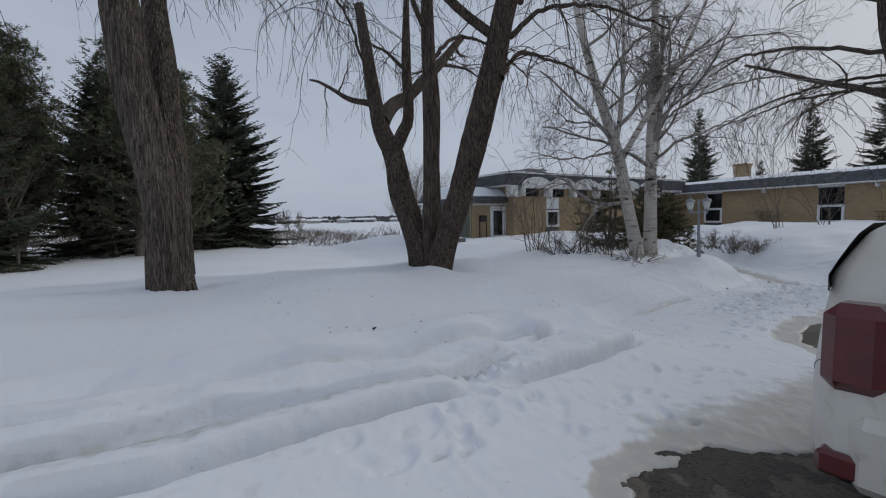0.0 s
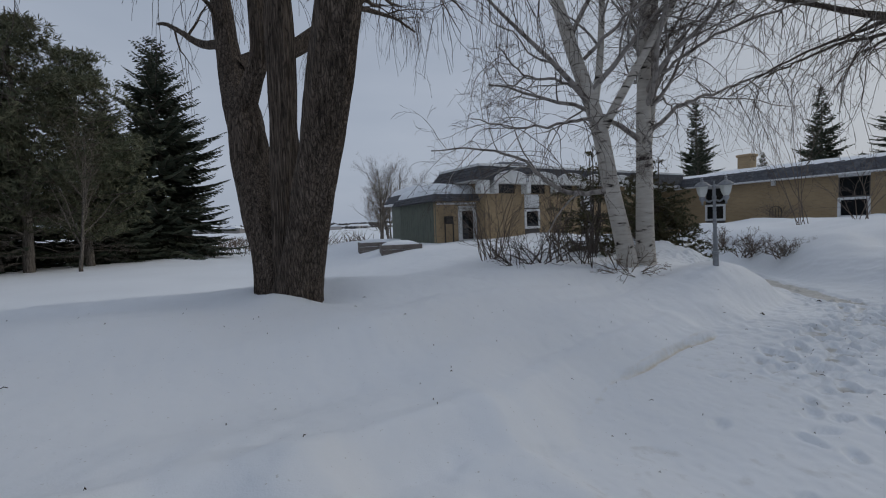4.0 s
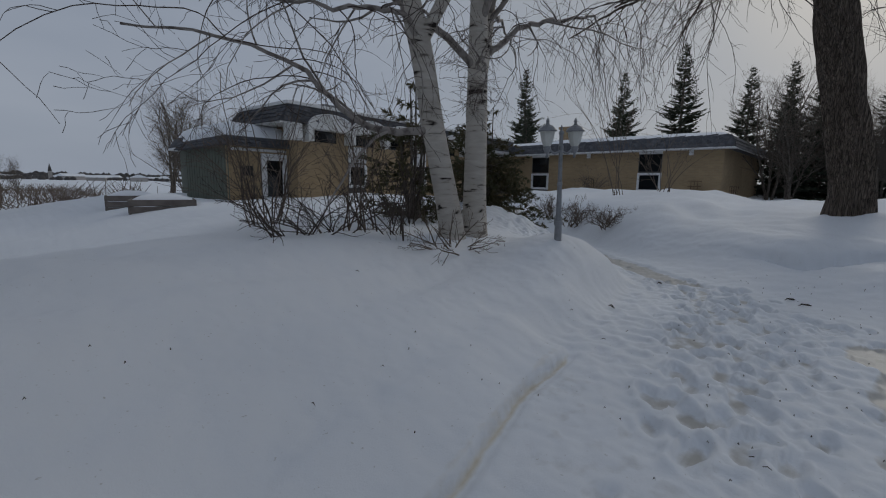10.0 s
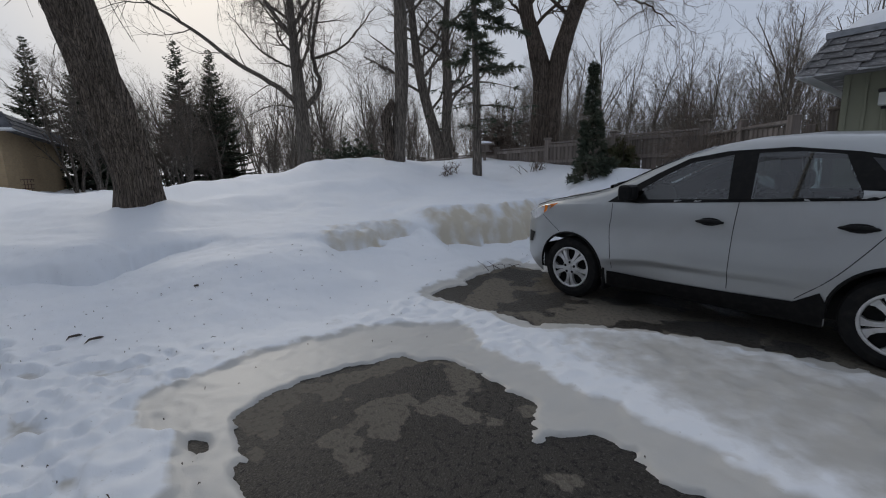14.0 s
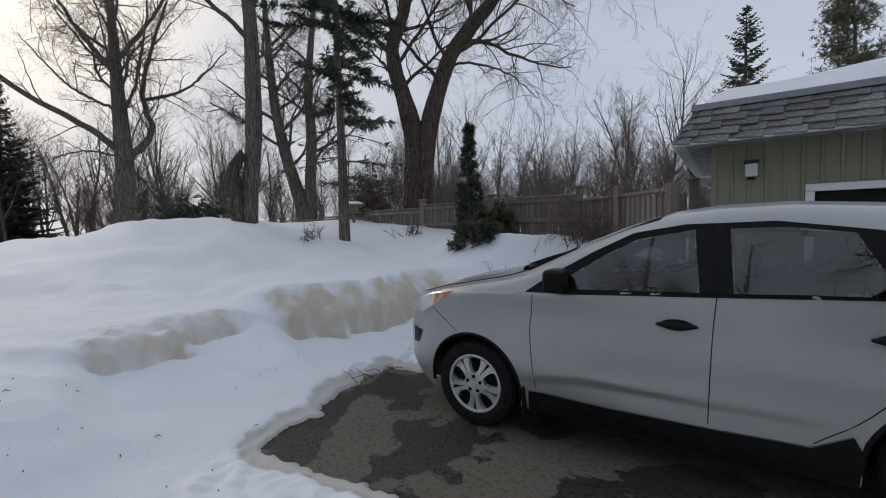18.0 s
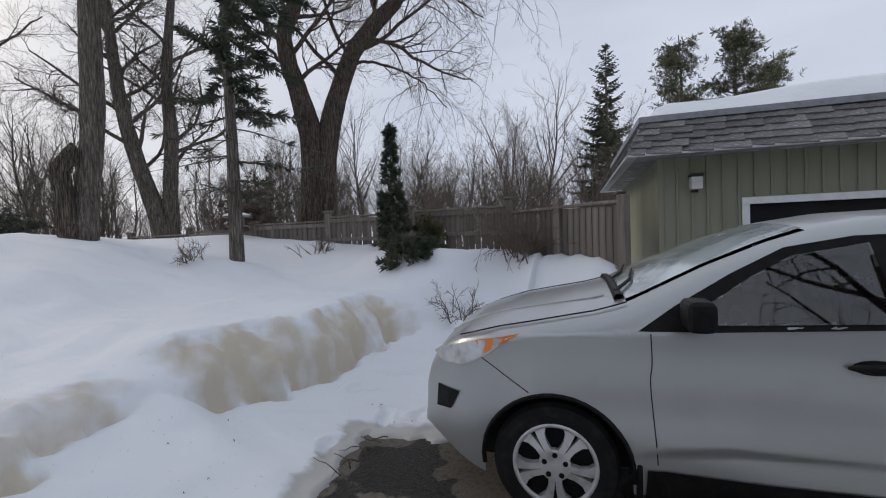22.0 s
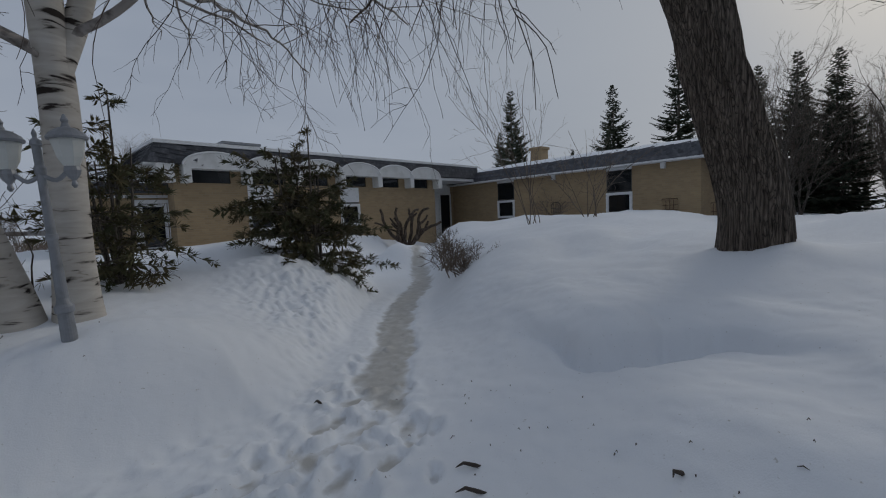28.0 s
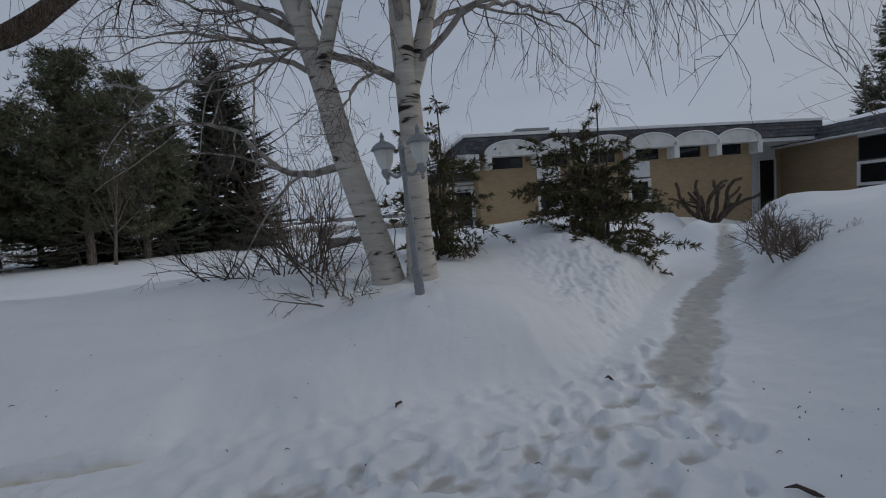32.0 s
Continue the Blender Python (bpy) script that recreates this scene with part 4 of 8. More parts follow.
def make_ground():
    """The sheet of snow; gives back its grid."""
    gx, gy = spaced(-1.6, 15.2, 0.03, 3200, 1.1), spaced(-5.0, 7.4, 0.03, 3200, 1.1)
    x, y = np.meshgrid(gx, gy, indexing="ij")
    z, ice, dirt_and_lip_shade, slush_and_print_shade, lean_x, lean_y = ground_height(x, y)
    nx, ny = x.shape
    me = bpy.data.meshes.new("ground")
    me.vertices.add(nx * ny)
    me.vertices.foreach_set("co", np.stack([x + lean_x, y + lean_y, z], -1).astype(np.float32).ravel())
    i, j = np.meshgrid(np.arange(nx - 1), np.arange(ny - 1), indexing="ij")
    a = i * ny + j
    f = np.stack([a, a + ny, a + ny + 1, a + 1], -1).reshape(-1, 4)
    me.loops.add(f.size)
    me.loops.foreach_set("vertex_index", f.astype(np.int32).ravel())
    me.polygons.add(len(f))
    me.polygons.foreach_set("loop_start", np.arange(0, f.size, 4, dtype=np.int32))
    me.update(calc_edges=True)
    me.shade_smooth()
    for name, val in (("ice", ice), ("dirt_and_lip_shade", dirt_and_lip_shade), ("slush_and_print_shade", slush_and_print_shade)):
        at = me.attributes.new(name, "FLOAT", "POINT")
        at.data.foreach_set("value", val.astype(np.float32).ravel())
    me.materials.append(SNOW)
    ob = new("ground", me)
    tagged(ob, "deep snow with ploughed banks, footprints and icy patches", "ground", kind="structure")
    # the paved drive, under the snow but for its bare patches
    dx = np.linspace(-10, 13.2, 60)
    v, q = [], []
    for k, px in enumerate(dx):
        for py in (-7.2, 2.4):
            v.append((px, py, float(drive_level(np.array(px)))))
    for k in range(len(dx) - 1):
        q.append((2 * k, 2 * k + 2, 2 * k + 3, 2 * k + 1))
    tagged(raw("driveway_road", v, q, ASPHALT), "wet black asphalt drive showing through the snow", "driveway", kind="structure")
    return gx, gy, z


GRID_X, GRID_Y, GRID_Z = make_ground()


def levels(x, y):
    """The snow's height at many places."""
    i, j = np.clip(np.searchsorted(GRID_X, x) - 1, 0, len(GRID_X) - 2), np.clip(np.searchsorted(GRID_Y, y) - 1, 0, len(GRID_Y) - 2)
    u, v = (x - GRID_X[i]) / (GRID_X[i + 1] - GRID_X[i]), (y - GRID_Y[j]) / (GRID_Y[j + 1] - GRID_Y[j])
    return GRID_Z[i, j] * (1 - u) * (1 - v) + GRID_Z[i + 1, j] * u * (1 - v) + GRID_Z[i, j + 1] * (1 - u) * v + GRID_Z[i + 1, j + 1] * u * v


def level(x, y):
    return float(levels(np.array([float(x)]), np.array([float(y)]))[0])


# ---- house ----
def sloped(name, ring_low, ring_high, mat, parent, label=""):
    """A band between a lower and an upper outline (roof slope), with both caps."""
    n = len(ring_low)
    v = list(ring_low) + list(ring_high)
    f = [(k, (k + 1) % n, n + (k + 1) % n, n + k) for k in range(n)] + [tuple(range(n))[::-1], tuple(range(n, 2 * n))]
    return raw(name, v, f, mat, parent, False, label)


def frame_box(parent, name, x0, x1, z0, z1, y, w, depth, mat):
    """A picture-frame of four bars in the wall's plane, out towards -y, as one part."""
    bm = bmesh.new()
    for d in ((x0, x1, y - depth, y, z1 - w, z1), (x0, x1, y - depth, y, z0, z0 + w), (x0, x0 + w, y - depth, y, z0 + w, z1 - w), (x1 - w, x1, y - depth, y, z0 + w, z1 - w)):
        box(bm, *d, 0.006)
    return part(name, bm, mat, parent)


def wall_with_gaps(name, x0, x1, z0, z1, thick, gaps, mat, parent):
    """A wall along x from y 0 back to thick, with openings (xa, xb, za, zb) right through it."""
    xs = sorted({x0, x1, *[g[0] for g in gaps], *[g[1] for g in gaps]})
    zs = sorted({z0, z1, *[g[2] for g in gaps], *[g[3] for g in gaps]})

    def solid(i, k):
        if not (0 <= i < len(xs) - 1 and 0 <= k < len(zs) - 1):
            return False
        cx, cz = (xs[i] + xs[i + 1]) / 2, (zs[k] + zs[k + 1]) / 2
        return not any(g[0] < cx < g[1] and g[2] < cz < g[3] for g in gaps)

    bm, made = bmesh.new(), {}

    def at(i, k, y):
        if (i, k, y) not in made:
            made[i, k, y] = bm.verts.new((xs[i], y, zs[k]))
        return made[i, k, y]

    for i in range(len(xs) - 1):
        for k in range(len(zs) - 1):
            if not solid(i, k):
                continue
            for y in (0, thick):
                bm.faces.new([at(i, k, y), at(i + 1, k, y), at(i + 1, k + 1, y), at(i, k + 1, y)])
            for away, (p, q) in (((i - 1, k), ((i, k), (i, k + 1))), ((i + 1, k), ((i + 1, k), (i + 1, k + 1))), ((i, k - 1), ((i, k), (i + 1, k))), ((i, k + 1), ((i, k + 1), (i + 1, k + 1)))):
                if not solid(*away):
                    bm.faces.new([at(*p, 0), at(*q, 0), at(*q, thick), at(*p, thick)])
    bmesh.ops.recalc_face_normals(bm, faces=bm.faces)
    return part(name, bm, mat, parent)


def tall_window(parent, x0, x1, top, head=True, panel_white=False):
    """White valance, dark upper pane, white-framed lower sash, dark panel below; outside is -y, wall face at y 0."""
    win = new("window")
    win.parent = parent
    boxed("surround", (x0 - 0.06, x1 + 0.06, 0.03, 0.10, 0.70, top), DARK_TRIM, win)
    if head:
        boxed("valance", (x0, x1, -0.07, 0.02, top - 0.17, top - 0.01), WHITE, win, 0.01)
    if panel_white:
        boxed("upper_panel", (x0, x1, -0.02, 0.03, 2.33, top - 0.02), WHITE, win, 0.006)
    else:
        boxed("upper_pane", (x0 + 0.03, x1 - 0.03, 0.0, 0.028, 2.33, top - 0.19), PANE, win)
        frame_box(win, "upper_frame", x0, x1, 2.28, top - 0.17, 0.02, 0.035, 0.03, DARK_TRIM)
    frame_box(win, "window_frame", x0 - 0.02, x1 + 0.02, 1.28, 2.26, 0.02, 0.12, 0.07, WHITE)
    boxed("pane", (x0 + 0.10, x1 - 0.10, 0.0, 0.012, 1.40, 2.14), PANE, win)
    boxed("lower_panel", (x0, x1, 0.0, 0.028, 0.72, 1.26), DARK_TRIM, win)
    return win


WEDGE = {}


def shingle_rows(name, parent, low, high, mat, rows=4, width=0.5, seed=1):
    """Courses of single shingles laid on a slope: low and high are the two end points (a, b) of its lower and upper edge."""
    r = random.Random(seed)
    if mat.name not in WEDGE:
        me = bpy.data.meshes.new("shingle")
        me.from_pydata([(0, 0, 0.1), (1, 0, 0.1), (1, 0, 1), (0, 0, 1), (0, 1, 0.12), (1, 1, 0.12)], [], [(0, 1, 2, 3), (3, 2, 5, 4), (0, 3, 4), (1, 5, 2)])
        me.materials.append(mat)
        WEDGE[mat.name] = me
    a0, b0, a1, b1 = (Vector(p) for p in (*low, *high))
    count = max(2, int((b0 - a0).length / width))
    nrm = (b0 - a0).cross(a1 - a0).normalized()
    for k in range(rows):
        f0, f1 = k / rows, min(1.0, (k + 1.12) / rows)
        u = -r.random() * 0.5 / count
        while u < 1:
            w = r.uniform(0.6, 1.4) / count
            ua, ub = max(u, 0), min(u + w * 0.97, 1)
            u += w
            if ub <= ua:
                continue
            p = a0.lerp(b0, ua).lerp(a1.lerp(b1, ua), f0)
            q = a0.lerp(b0, ub).lerp(a1.lerp(b1, ub), f0)
            e = a0.lerp(b0, ua).lerp(a1.lerp(b1, ua), f1)
            ob = new("shingle", WEDGE[mat.name])
            ob.parent = parent
            m = Matrix((q - p, e - p, nrm * (0.022 + r.uniform(0, 0.008)))).transposed().to_4x4()
            m.translation = p
            ob.matrix_basis = m


def snow_slab(name, outline, z, thick, parent, seed=1):
    """Settled roof snow: a rounded, uneven blanket over an outline of four corners."""
    a, b, c, d = (Vector((*p, 0)) for p in outline)
    n, m = 40, 16
    v, f = [], []
    for i in range(n + 1):
        for j in range(m + 1):
            s, t = i / n, j / m
            p = a.lerp(b, s).lerp(d.lerp(c, s), t)
            e = min(s * (b - a).length, (1 - s) * (b - a).length, t * (d - a).length, (1 - t) * (d - a).length)
            h = thick * min(1, max(0, e) / 0.45) ** 0.5
            h *= 1 + 0.35 * noise.noise(Vector((p.x * 0.45 + seed, p.y * 0.45, 0)))
            v.append((p.x, p.y, z + h))
    for i in range(n):
        for j in range(m):
            q = i * (m + 1) + j
            f.append((q, q + m + 1, q + m + 2, q + 1))
    return raw(name, v, f, ROOF_SNOW, parent)


def house():
    # local frame of the wing: x along world -y, front face (-y) towards world -x
    wing = thing("house_wing", (29.4, 21.2, 0), "low buff brick wing with two tall windows and dark roof edge", "house", turn=-90)
    L = 14.25
    wins = [(21.2 - 17.3, 21.2 - 16.12), (21.2 - 10.8, 21.2 - 9.64)]
    wall_with_gaps("wall", 0, L, -1.0, 3.62, 0.3, [(a, b, 0.72, 3.40) for a, b in wins], BRICK, wing)
    boxed("side_wall", (L - 0.3, L, 0.3, 10, -1, 3.62), BRICK, wing)
    boxed("back_wall", (0, L, 10.0, 10.3, -1, 3.62), BRICK, wing)
    # added black sheet behind the windows, in place of the rooms' darkness
    boxed("dark_room_sheet", (0, L - 0.31, 0.9, 0.95, -1, 3.6), BLACK, wing)
    for a, b in wins:
        tall_window(wing, a, b, 3.40)
    out = 0.5
    lo = [(-0.6, -out, 3.40), (L + out, -out, 3.40), (L + out, 10.8, 3.40), (-0.6, 10.8, 3.40)]
    hi = [(-0.6, -out + 0.28, 3.97), (L + out - 0.28, -out + 0.28, 3.97), (L + out - 0.28, 10.5, 3.97), (-0.6, 10.5, 3.97)]
    sloped("roof", lo, hi, SHINGLE, wing)
    shingle_rows("shingle_facing", wing, (lo[0], lo[1]), (hi[0], hi[1]), SHINGLE, 3, 0.55, 4)
    shingle_rows("end_facing", wing, (lo[1], lo[2]), (hi[1], hi[2]), SHINGLE, 3, 0.55, 5)
    boxed("soffit", (-0.6, L + out - 0.03, -out + 0.03, 0.0, 3.34, 3.396), WHITE, wing)
    boxed("eave_trim", (-0.6, L + out, -out - 0.012, -out + 0.03, 3.35, 3.42), WHITE, wing, 0.005)
    boxed("end_eave_trim", (L + out - 0.03, L + out + 0.012, -out + 0.03, 10.7, 3.35, 3.42), WHITE, wing, 0.005)
    snow_slab("roof_snow", [(-2.0, -out + 0.30), (L + out - 0.32, -out + 0.30), (L + out - 0.32, 10.4), (-2.0, 10.4)], 3.965, 0.26, wing, 3)
    for bx in (21.2 - 13.56, 21.2 - 8.32):
        boxed("downspout_box", (bx - 0.09, bx + 0.09, -0.16, 0.0, 3.10, 3.338), WHITE, wing, 0.01)
    chim = thing("chimney", (32.6, 16.7, 3.9), "square buff brick chimney on the snowy roof", "chimney")
    boxed("shaft", (-0.37, 0.37, -0.37, 0.37, -0.5, 1.32), BRICK, chim, 0.02)
    boxed("cap", (-0.44, 0.44, -0.44, 0.44, 1.32, 1.48), BRICK, chim, 0.02)
    # iron plant supports leaning on the wing
    for py, wide, tall, arch in ((13.42, 0.55, 0.95, True), (8.05, 0.6, 0.8, False), (6.4, 0.35, 0.6, False)):
        g = thing("garden_trellis", (29.28, py, level(29.2, py) - 0.05), "rusty iron garden trellis standing in snow against brick", "trellis", turn=-90)
        t = Tubes()
        pts = [(-wide / 2, 0, 0), (-wide / 2, 0, tall * 0.75)]
        pts += [(wide / 2 * math.sin(a), 0, tall * (0.75 + 0.25 * math.cos(a))) for a in np.linspace(-1.4, 1.4, 9)] if arch else [(-wide / 2, 0, tall), (wide / 2, 0, tall)]
        pts += [(wide / 2, 0, tall * 0.75), (wide / 2, 0, 0)]
        t.tube(pts, [0.018] * len(pts), 6)
        t.under("frame", DARK_IRON if arch else RUST, g)
        t = Tubes()
        for k in range(1, 4):
            t.tube([(-wide / 2 + wide * k / 4, 0, 0), (-wide / 2 + wide * k / 4, 0, tall * 0.95)], [0.011] * 2, 5)
            t.tube([(-wide / 2, 0, tall * k / 4.4), (wide / 2, 0, tall * k / 4.4)], [0.011] * 2, 5)
        t.under("lattice", DARK_IRON if arch else RUST, g)

    # main block: local x along its front, -y towards the garden
    main = thing("house_main", (14.0, 17.72, 0), "buff brick house front with a row of white arched window hoods", "house", turn=5)
    P, N = 2.0, 6
    M = P * N
    tall = [(P + 0.07, P + 1.05), (3 * P + 0.07, 3 * P + 1.05)]
    clear = [(k * P + 0.14, k * P + P - 0.50, 3.03, 3.50) for k in range(N)]
    wall_with_gaps("wall", -0.35, M, -1.0, 4.0, 0.3, [(a, b, 0.72, 3.0) for a, b in tall] + clear, BRICK, main)
    boxed("end_wall", (-0.35, -0.05, 0.3, 3.3, -1, 4.0), BRICK, main)
    boxed("back_wall", (-0.35, 15.3, 3.3, 3.5, -1, 4.0), BRICK, main)
    boxed("far_wall", (M - 0.3, M, 0.3, 2.6, -1, 4.0), BRICK, main)
    # another added black sheet that stands for the unlit interior
    boxed("dark_room_sheet", (-0.04, M - 0.31, 0.9, 0.95, -1, 3.98), BLACK, main)
    for a, b in tall:
        tall_window(main, a, b, 3.0, False, True)
    for k in range(N):
        hood = new("arched_hood")
        hood.parent = main
        x0, x1 = k * P - 0.14, k * P + P - 0.02
        boxed("clerestory_pane", (k * P + 0.14, k * P + P - 0.5, 0.05, 0.07, 3.03, 3.5), PANE, hood)
        # arched front of the hood
        n = 14
        bm = bmesh.new()
        top, bot = [], []
        wx = (x1 - x0) / 2
        for i in range(n + 1):
            a = math.pi * i / n
            top.append((x0 + wx - wx * math.cos(a), 3.55 + 0.47 * math.sin(a)))
            bot.append((x0 + wx - wx * math.cos(a), 3.47))
        prev = None
        for (tx, tz), (bx2, bz) in zip(top, bot):
            col = [bm.verts.new(p) for p in ((tx, -0.48, tz + 0.001), (bx2, -0.48, bz), (tx, 0.0, tz + 0.001), (bx2, 0.0, bz))]
            if prev:
                bm.faces.new((prev[0], col[0], col[1], prev[1]))
                bm.faces.new((prev[2], prev[0], col[0], col[2])[::-1])
                bm.faces.new((prev[1], col[1], col[3], prev[3]))
            prev = col
        bmesh.ops.remove_doubles(bm, verts=bm.verts, dist=0.0005)
        bmesh.ops.recalc_face_normals(bm, faces=bm.faces)
        part("arch", bm, STUCCO, hood)
        t = Tubes()
        arc = [(x0 + wx - (wx + 0.01) * math.cos(a), -0.485, 3.56 + 0.48 * math.sin(a)) for a in np.linspace(0.03, math.pi - 0.03, 17)]
        t.tube(arc, [0.035] * 17, 6)
        t.under("arch_rim", WHITE, hood)
        boxed("pier", (x0, x0 + 0.25, -0.475, 0.0, 3.0, 3.555), STUCCO, hood, 0.012)
    boxed("last_pier", (M - 0.14, M + 0.11, -0.475, 0.0, 3.0, 3.555), STUCCO, main, 0.012)
    # roof of the main block runs on over the porch to the wing
    R = 15.3
    lo = [(-1.25, -0.75, 3.62), (R, -0.75, 3.62), (R, 3.6, 3.62), (-1.25, 3.6, 3.62)]
    hi = [(-0.85, -0.33, 4.26), (R, -0.33, 4.26), (R, 3.2, 4.26), (-0.85, 3.2, 4.26)]
    sloped("roof", [(x, y + 0.42 if y < 0 else y, z) for x, y, z in lo], hi, SHINGLE, main)
    shingle_rows("shingle_facing", main, ((-1.1, -0.38, 3.64), (R, -0.38, 3.64)), (hi[0], hi[1]), SHINGLE, 4, 0.5, 7)
    shingle_rows("end_facing", main, ((-1.25, 3.6, 3.62), (-1.25, -0.33, 3.62)), (hi[3], hi[0]), SHINGLE, 4, 0.5, 8)
    boxed("roof_rim", (-0.92, R, -0.40, -0.28, 4.24, 4.36), WHITE, main, 0.01)
    boxed("end_rim", (-0.92, -0.80, -0.279, 3.2, 4.24, 4.36), WHITE, main, 0.01)
    boxed("end_soffit", (-1.2, -0.36, -0.33, 3.4, 3.56, 3.617), STUCCO, main)
    boxed("corner_bracket", (-0.9, -0.36, -0.42, 0.0, 3.0, 3.61), STUCCO, main, 0.02)
    snow_slab("roof_snow", [(-0.78, -0.26), (R, -0.26), (R, 3.1), (-0.78, 3.1)], 4.27, 0.16, main, 5)
    boxed("porch_ceiling", (M + 0.12, R - 0.35, -0.32, 2.6, 3.45, 3.60), WHITE, main)
    # recessed entrance
    boxed("entry_wall", (M + 0.001, 14.30, 1.9, 2.1, -1, 3.449), WHITE, main)
    boxed("entry_wall", (15.32, 16.4, 1.9, 2.1, -1, 3.449), BRICK, main)
    boxed("entry_head", (14.30, 15.32, 1.9, 2.1, 2.90, 3.449), WHITE, main)
    door = new("door")
    door.parent = main
    frame_box(door, "door_frame", 14.30, 15.32, 0.25, 2.90, 1.9, 0.08, 0.06, WHITE)
    boxed("leaf", (14.37, 15.25, 1.95, 2.0, 0.2, 2.83), BLACK, door)
    hat = thing("roof_vent", (16.3, 19.6, 4.45), "flat grey metal roof vent with snow on top", "vent", turn=5)
    boxed("stem", (-0.35, 0.35, -0.35, 0.35, -0.2, 0.2), GREY_IRON, hat, 0.02)
    boxed("cap", (-0.75, 0.75, -0.6, 0.6, 0.2, 0.30), GREY_IRON, hat, 0.02)

    # lean-to at the west end
    shed = thing("lean_to", (11.45, 18.45, 0), "small lean-to with grey-green boarded side and buff brick front", "annex")
    W = 2.4
    wall_with_gaps("front_wall", 0, W, -1.0, 2.75, 0.25, [(1.15, 2.25, 0.3, 2.5)], BRICK, shed)
    boxed("side_wall", (0, 0.25, 0.251, 4.8, -1, 2.75), GREEN_SIDING, shed)
    for k in range(16):
        boxed("batten", (-0.022, 0.0, 0.02 + 0.3 * k, 0.06 + 0.3 * k, -0.5, 2.72), GREEN_SIDING, shed)
    boxed("back_wall", (0.25, W, 4.55, 4.8, -1, 2.75), GREEN_SIDING, shed)
    # added black sheet: the dark inside of the lean-to, done by colour
    boxed("dark_room_sheet", (0.26, W, 0.8, 0.85, -1, 2.7), BLACK, shed)
    door = new("storm_door")
    door.parent = shed
    frame_box(door, "door_frame", 1.15, 2.25, 0.3, 2.50, 0.05, 0.13, 0.11, WHITE)
    frame_box(door, "door_stile", 1.30, 2.10, 0.45, 2.36, 0.08, 0.10, 0.04, WHITE)
    boxed("pane", (1.38, 2.02, 0.06, 0.075, 0.5, 2.28), PANE, door)
    boxed("kick_panel", (1.38, 2.02, 0.055, 0.08, 0.45, 0.9), WHITE, door)
    boxed("lintel_board", (0.05, W, -0.04, 0.0, 2.56, 2.66), WHITE, shed, 0.005)
    lo = [(-0.3, -0.35, 2.72), (W + 0.15, -0.35, 2.72), (W + 0.15, 5.1, 2.72), (-0.3, 5.1, 2.72)]
    hi = [(-0.12, -0.15, 3.05), (W + 0.15, -0.15, 3.05), (W + 0.15, 5.0, 3.05), (-0.12, 5.0, 3.05)]
    sloped("roof", lo, hi, SHINGLE, shed)
    shingle_rows("front_facing", shed, (lo[0], lo[1]), (hi[0], hi[1]), SHINGLE, 3, 0.45, 9)
    shingle_rows("side_facing", shed, (lo[3], lo[0]), (hi[3], hi[0]), SHINGLE, 3, 0.45, 10)
    snow_slab("roof_snow", [(-0.1, -0.14), (W - 0.05, -0.14), (W - 0.05, 4.9), (-0.1, 4.9)], 3.04, 0.5, shed, 6)
    # rear roof of the main block seen over the lean-to
    rear = thing("rear_roof", (11.9, 21.9, 0), "low rear roof with dark edge under thick snow", "roof")
    boxed("wall", (0.4, 12, 0.5, 5, -1, 2.9), GREEN_SIDING, rear)
    boxed("eave", (0, 12, 0, 5.4, 2.9, 3.0), WHITE, rear)
    sloped("roof", [(0, 0, 3.0), (12, 0, 3.0), (12, 5.4, 3.0), (0, 5.4, 3.0)], [(0.3, 0.2, 3.5), (12, 0.2, 3.5), (12, 5.2, 3.5), (0.3, 5.2, 3.5)], SHINGLE, rear)
    snow_slab("roof_snow", [(0.3, 0.2), (11.9, 0.2), (11.9, 5.2), (0.3, 5.2)], 3.49, 0.5, rear, 8)
    # letterbox on two posts
    mb = thing("letterbox", (11.95, 18.1, level(12, 18.0)), "dark metal letterbox on two thin posts beside the door", "letterbox")
    boxed("box", (-0.2, 0.16, -0.14, 0.14, 0.85, 1.2), DARK_IRON, mb, 0.02)
    for px in (-0.22, 0.2):
        boxed("post", (px - 0.025, px + 0.025, -0.025, 0.025, -0.4, 1.15 if px < 0 else 0.9), DARK_IRON, mb)
    # raised planter
    for px, py, long, turn, deep in ((8.85, 16.3, 1.55, -14, 0.3), (8.7, 19.2, 1.4, -10, 0.2)):
        pl = thing("planter", (px, py, level(px, py) - deep), "weathered grey timber planter filled with snow", "planter", "planters", turn=turn)
        h = long / 2
        for k in range(3):
            boxed("plank", (-h, h, -0.62, -0.57, 0.18 * k, 0.18 * k + 0.17), STONE, pl, 0.008)
            boxed("side_plank", (-h, 0.05 - h, -0.569, 0.6, 0.18 * k, 0.18 * k + 0.17), STONE, pl, 0.008)
            boxed("side_plank", (h - 0.05, h, -0.569, 0.6, 0.18 * k, 0.18 * k + 0.17), STONE, pl, 0.008)
        snow_slab("snow_filling", [(0.06 - h, -0.56), (h - 0.06, -0.56), (h - 0.06, 0.6), (0.06 - h, 0.6)], 0.46, 0.22, pl, 9)


house()


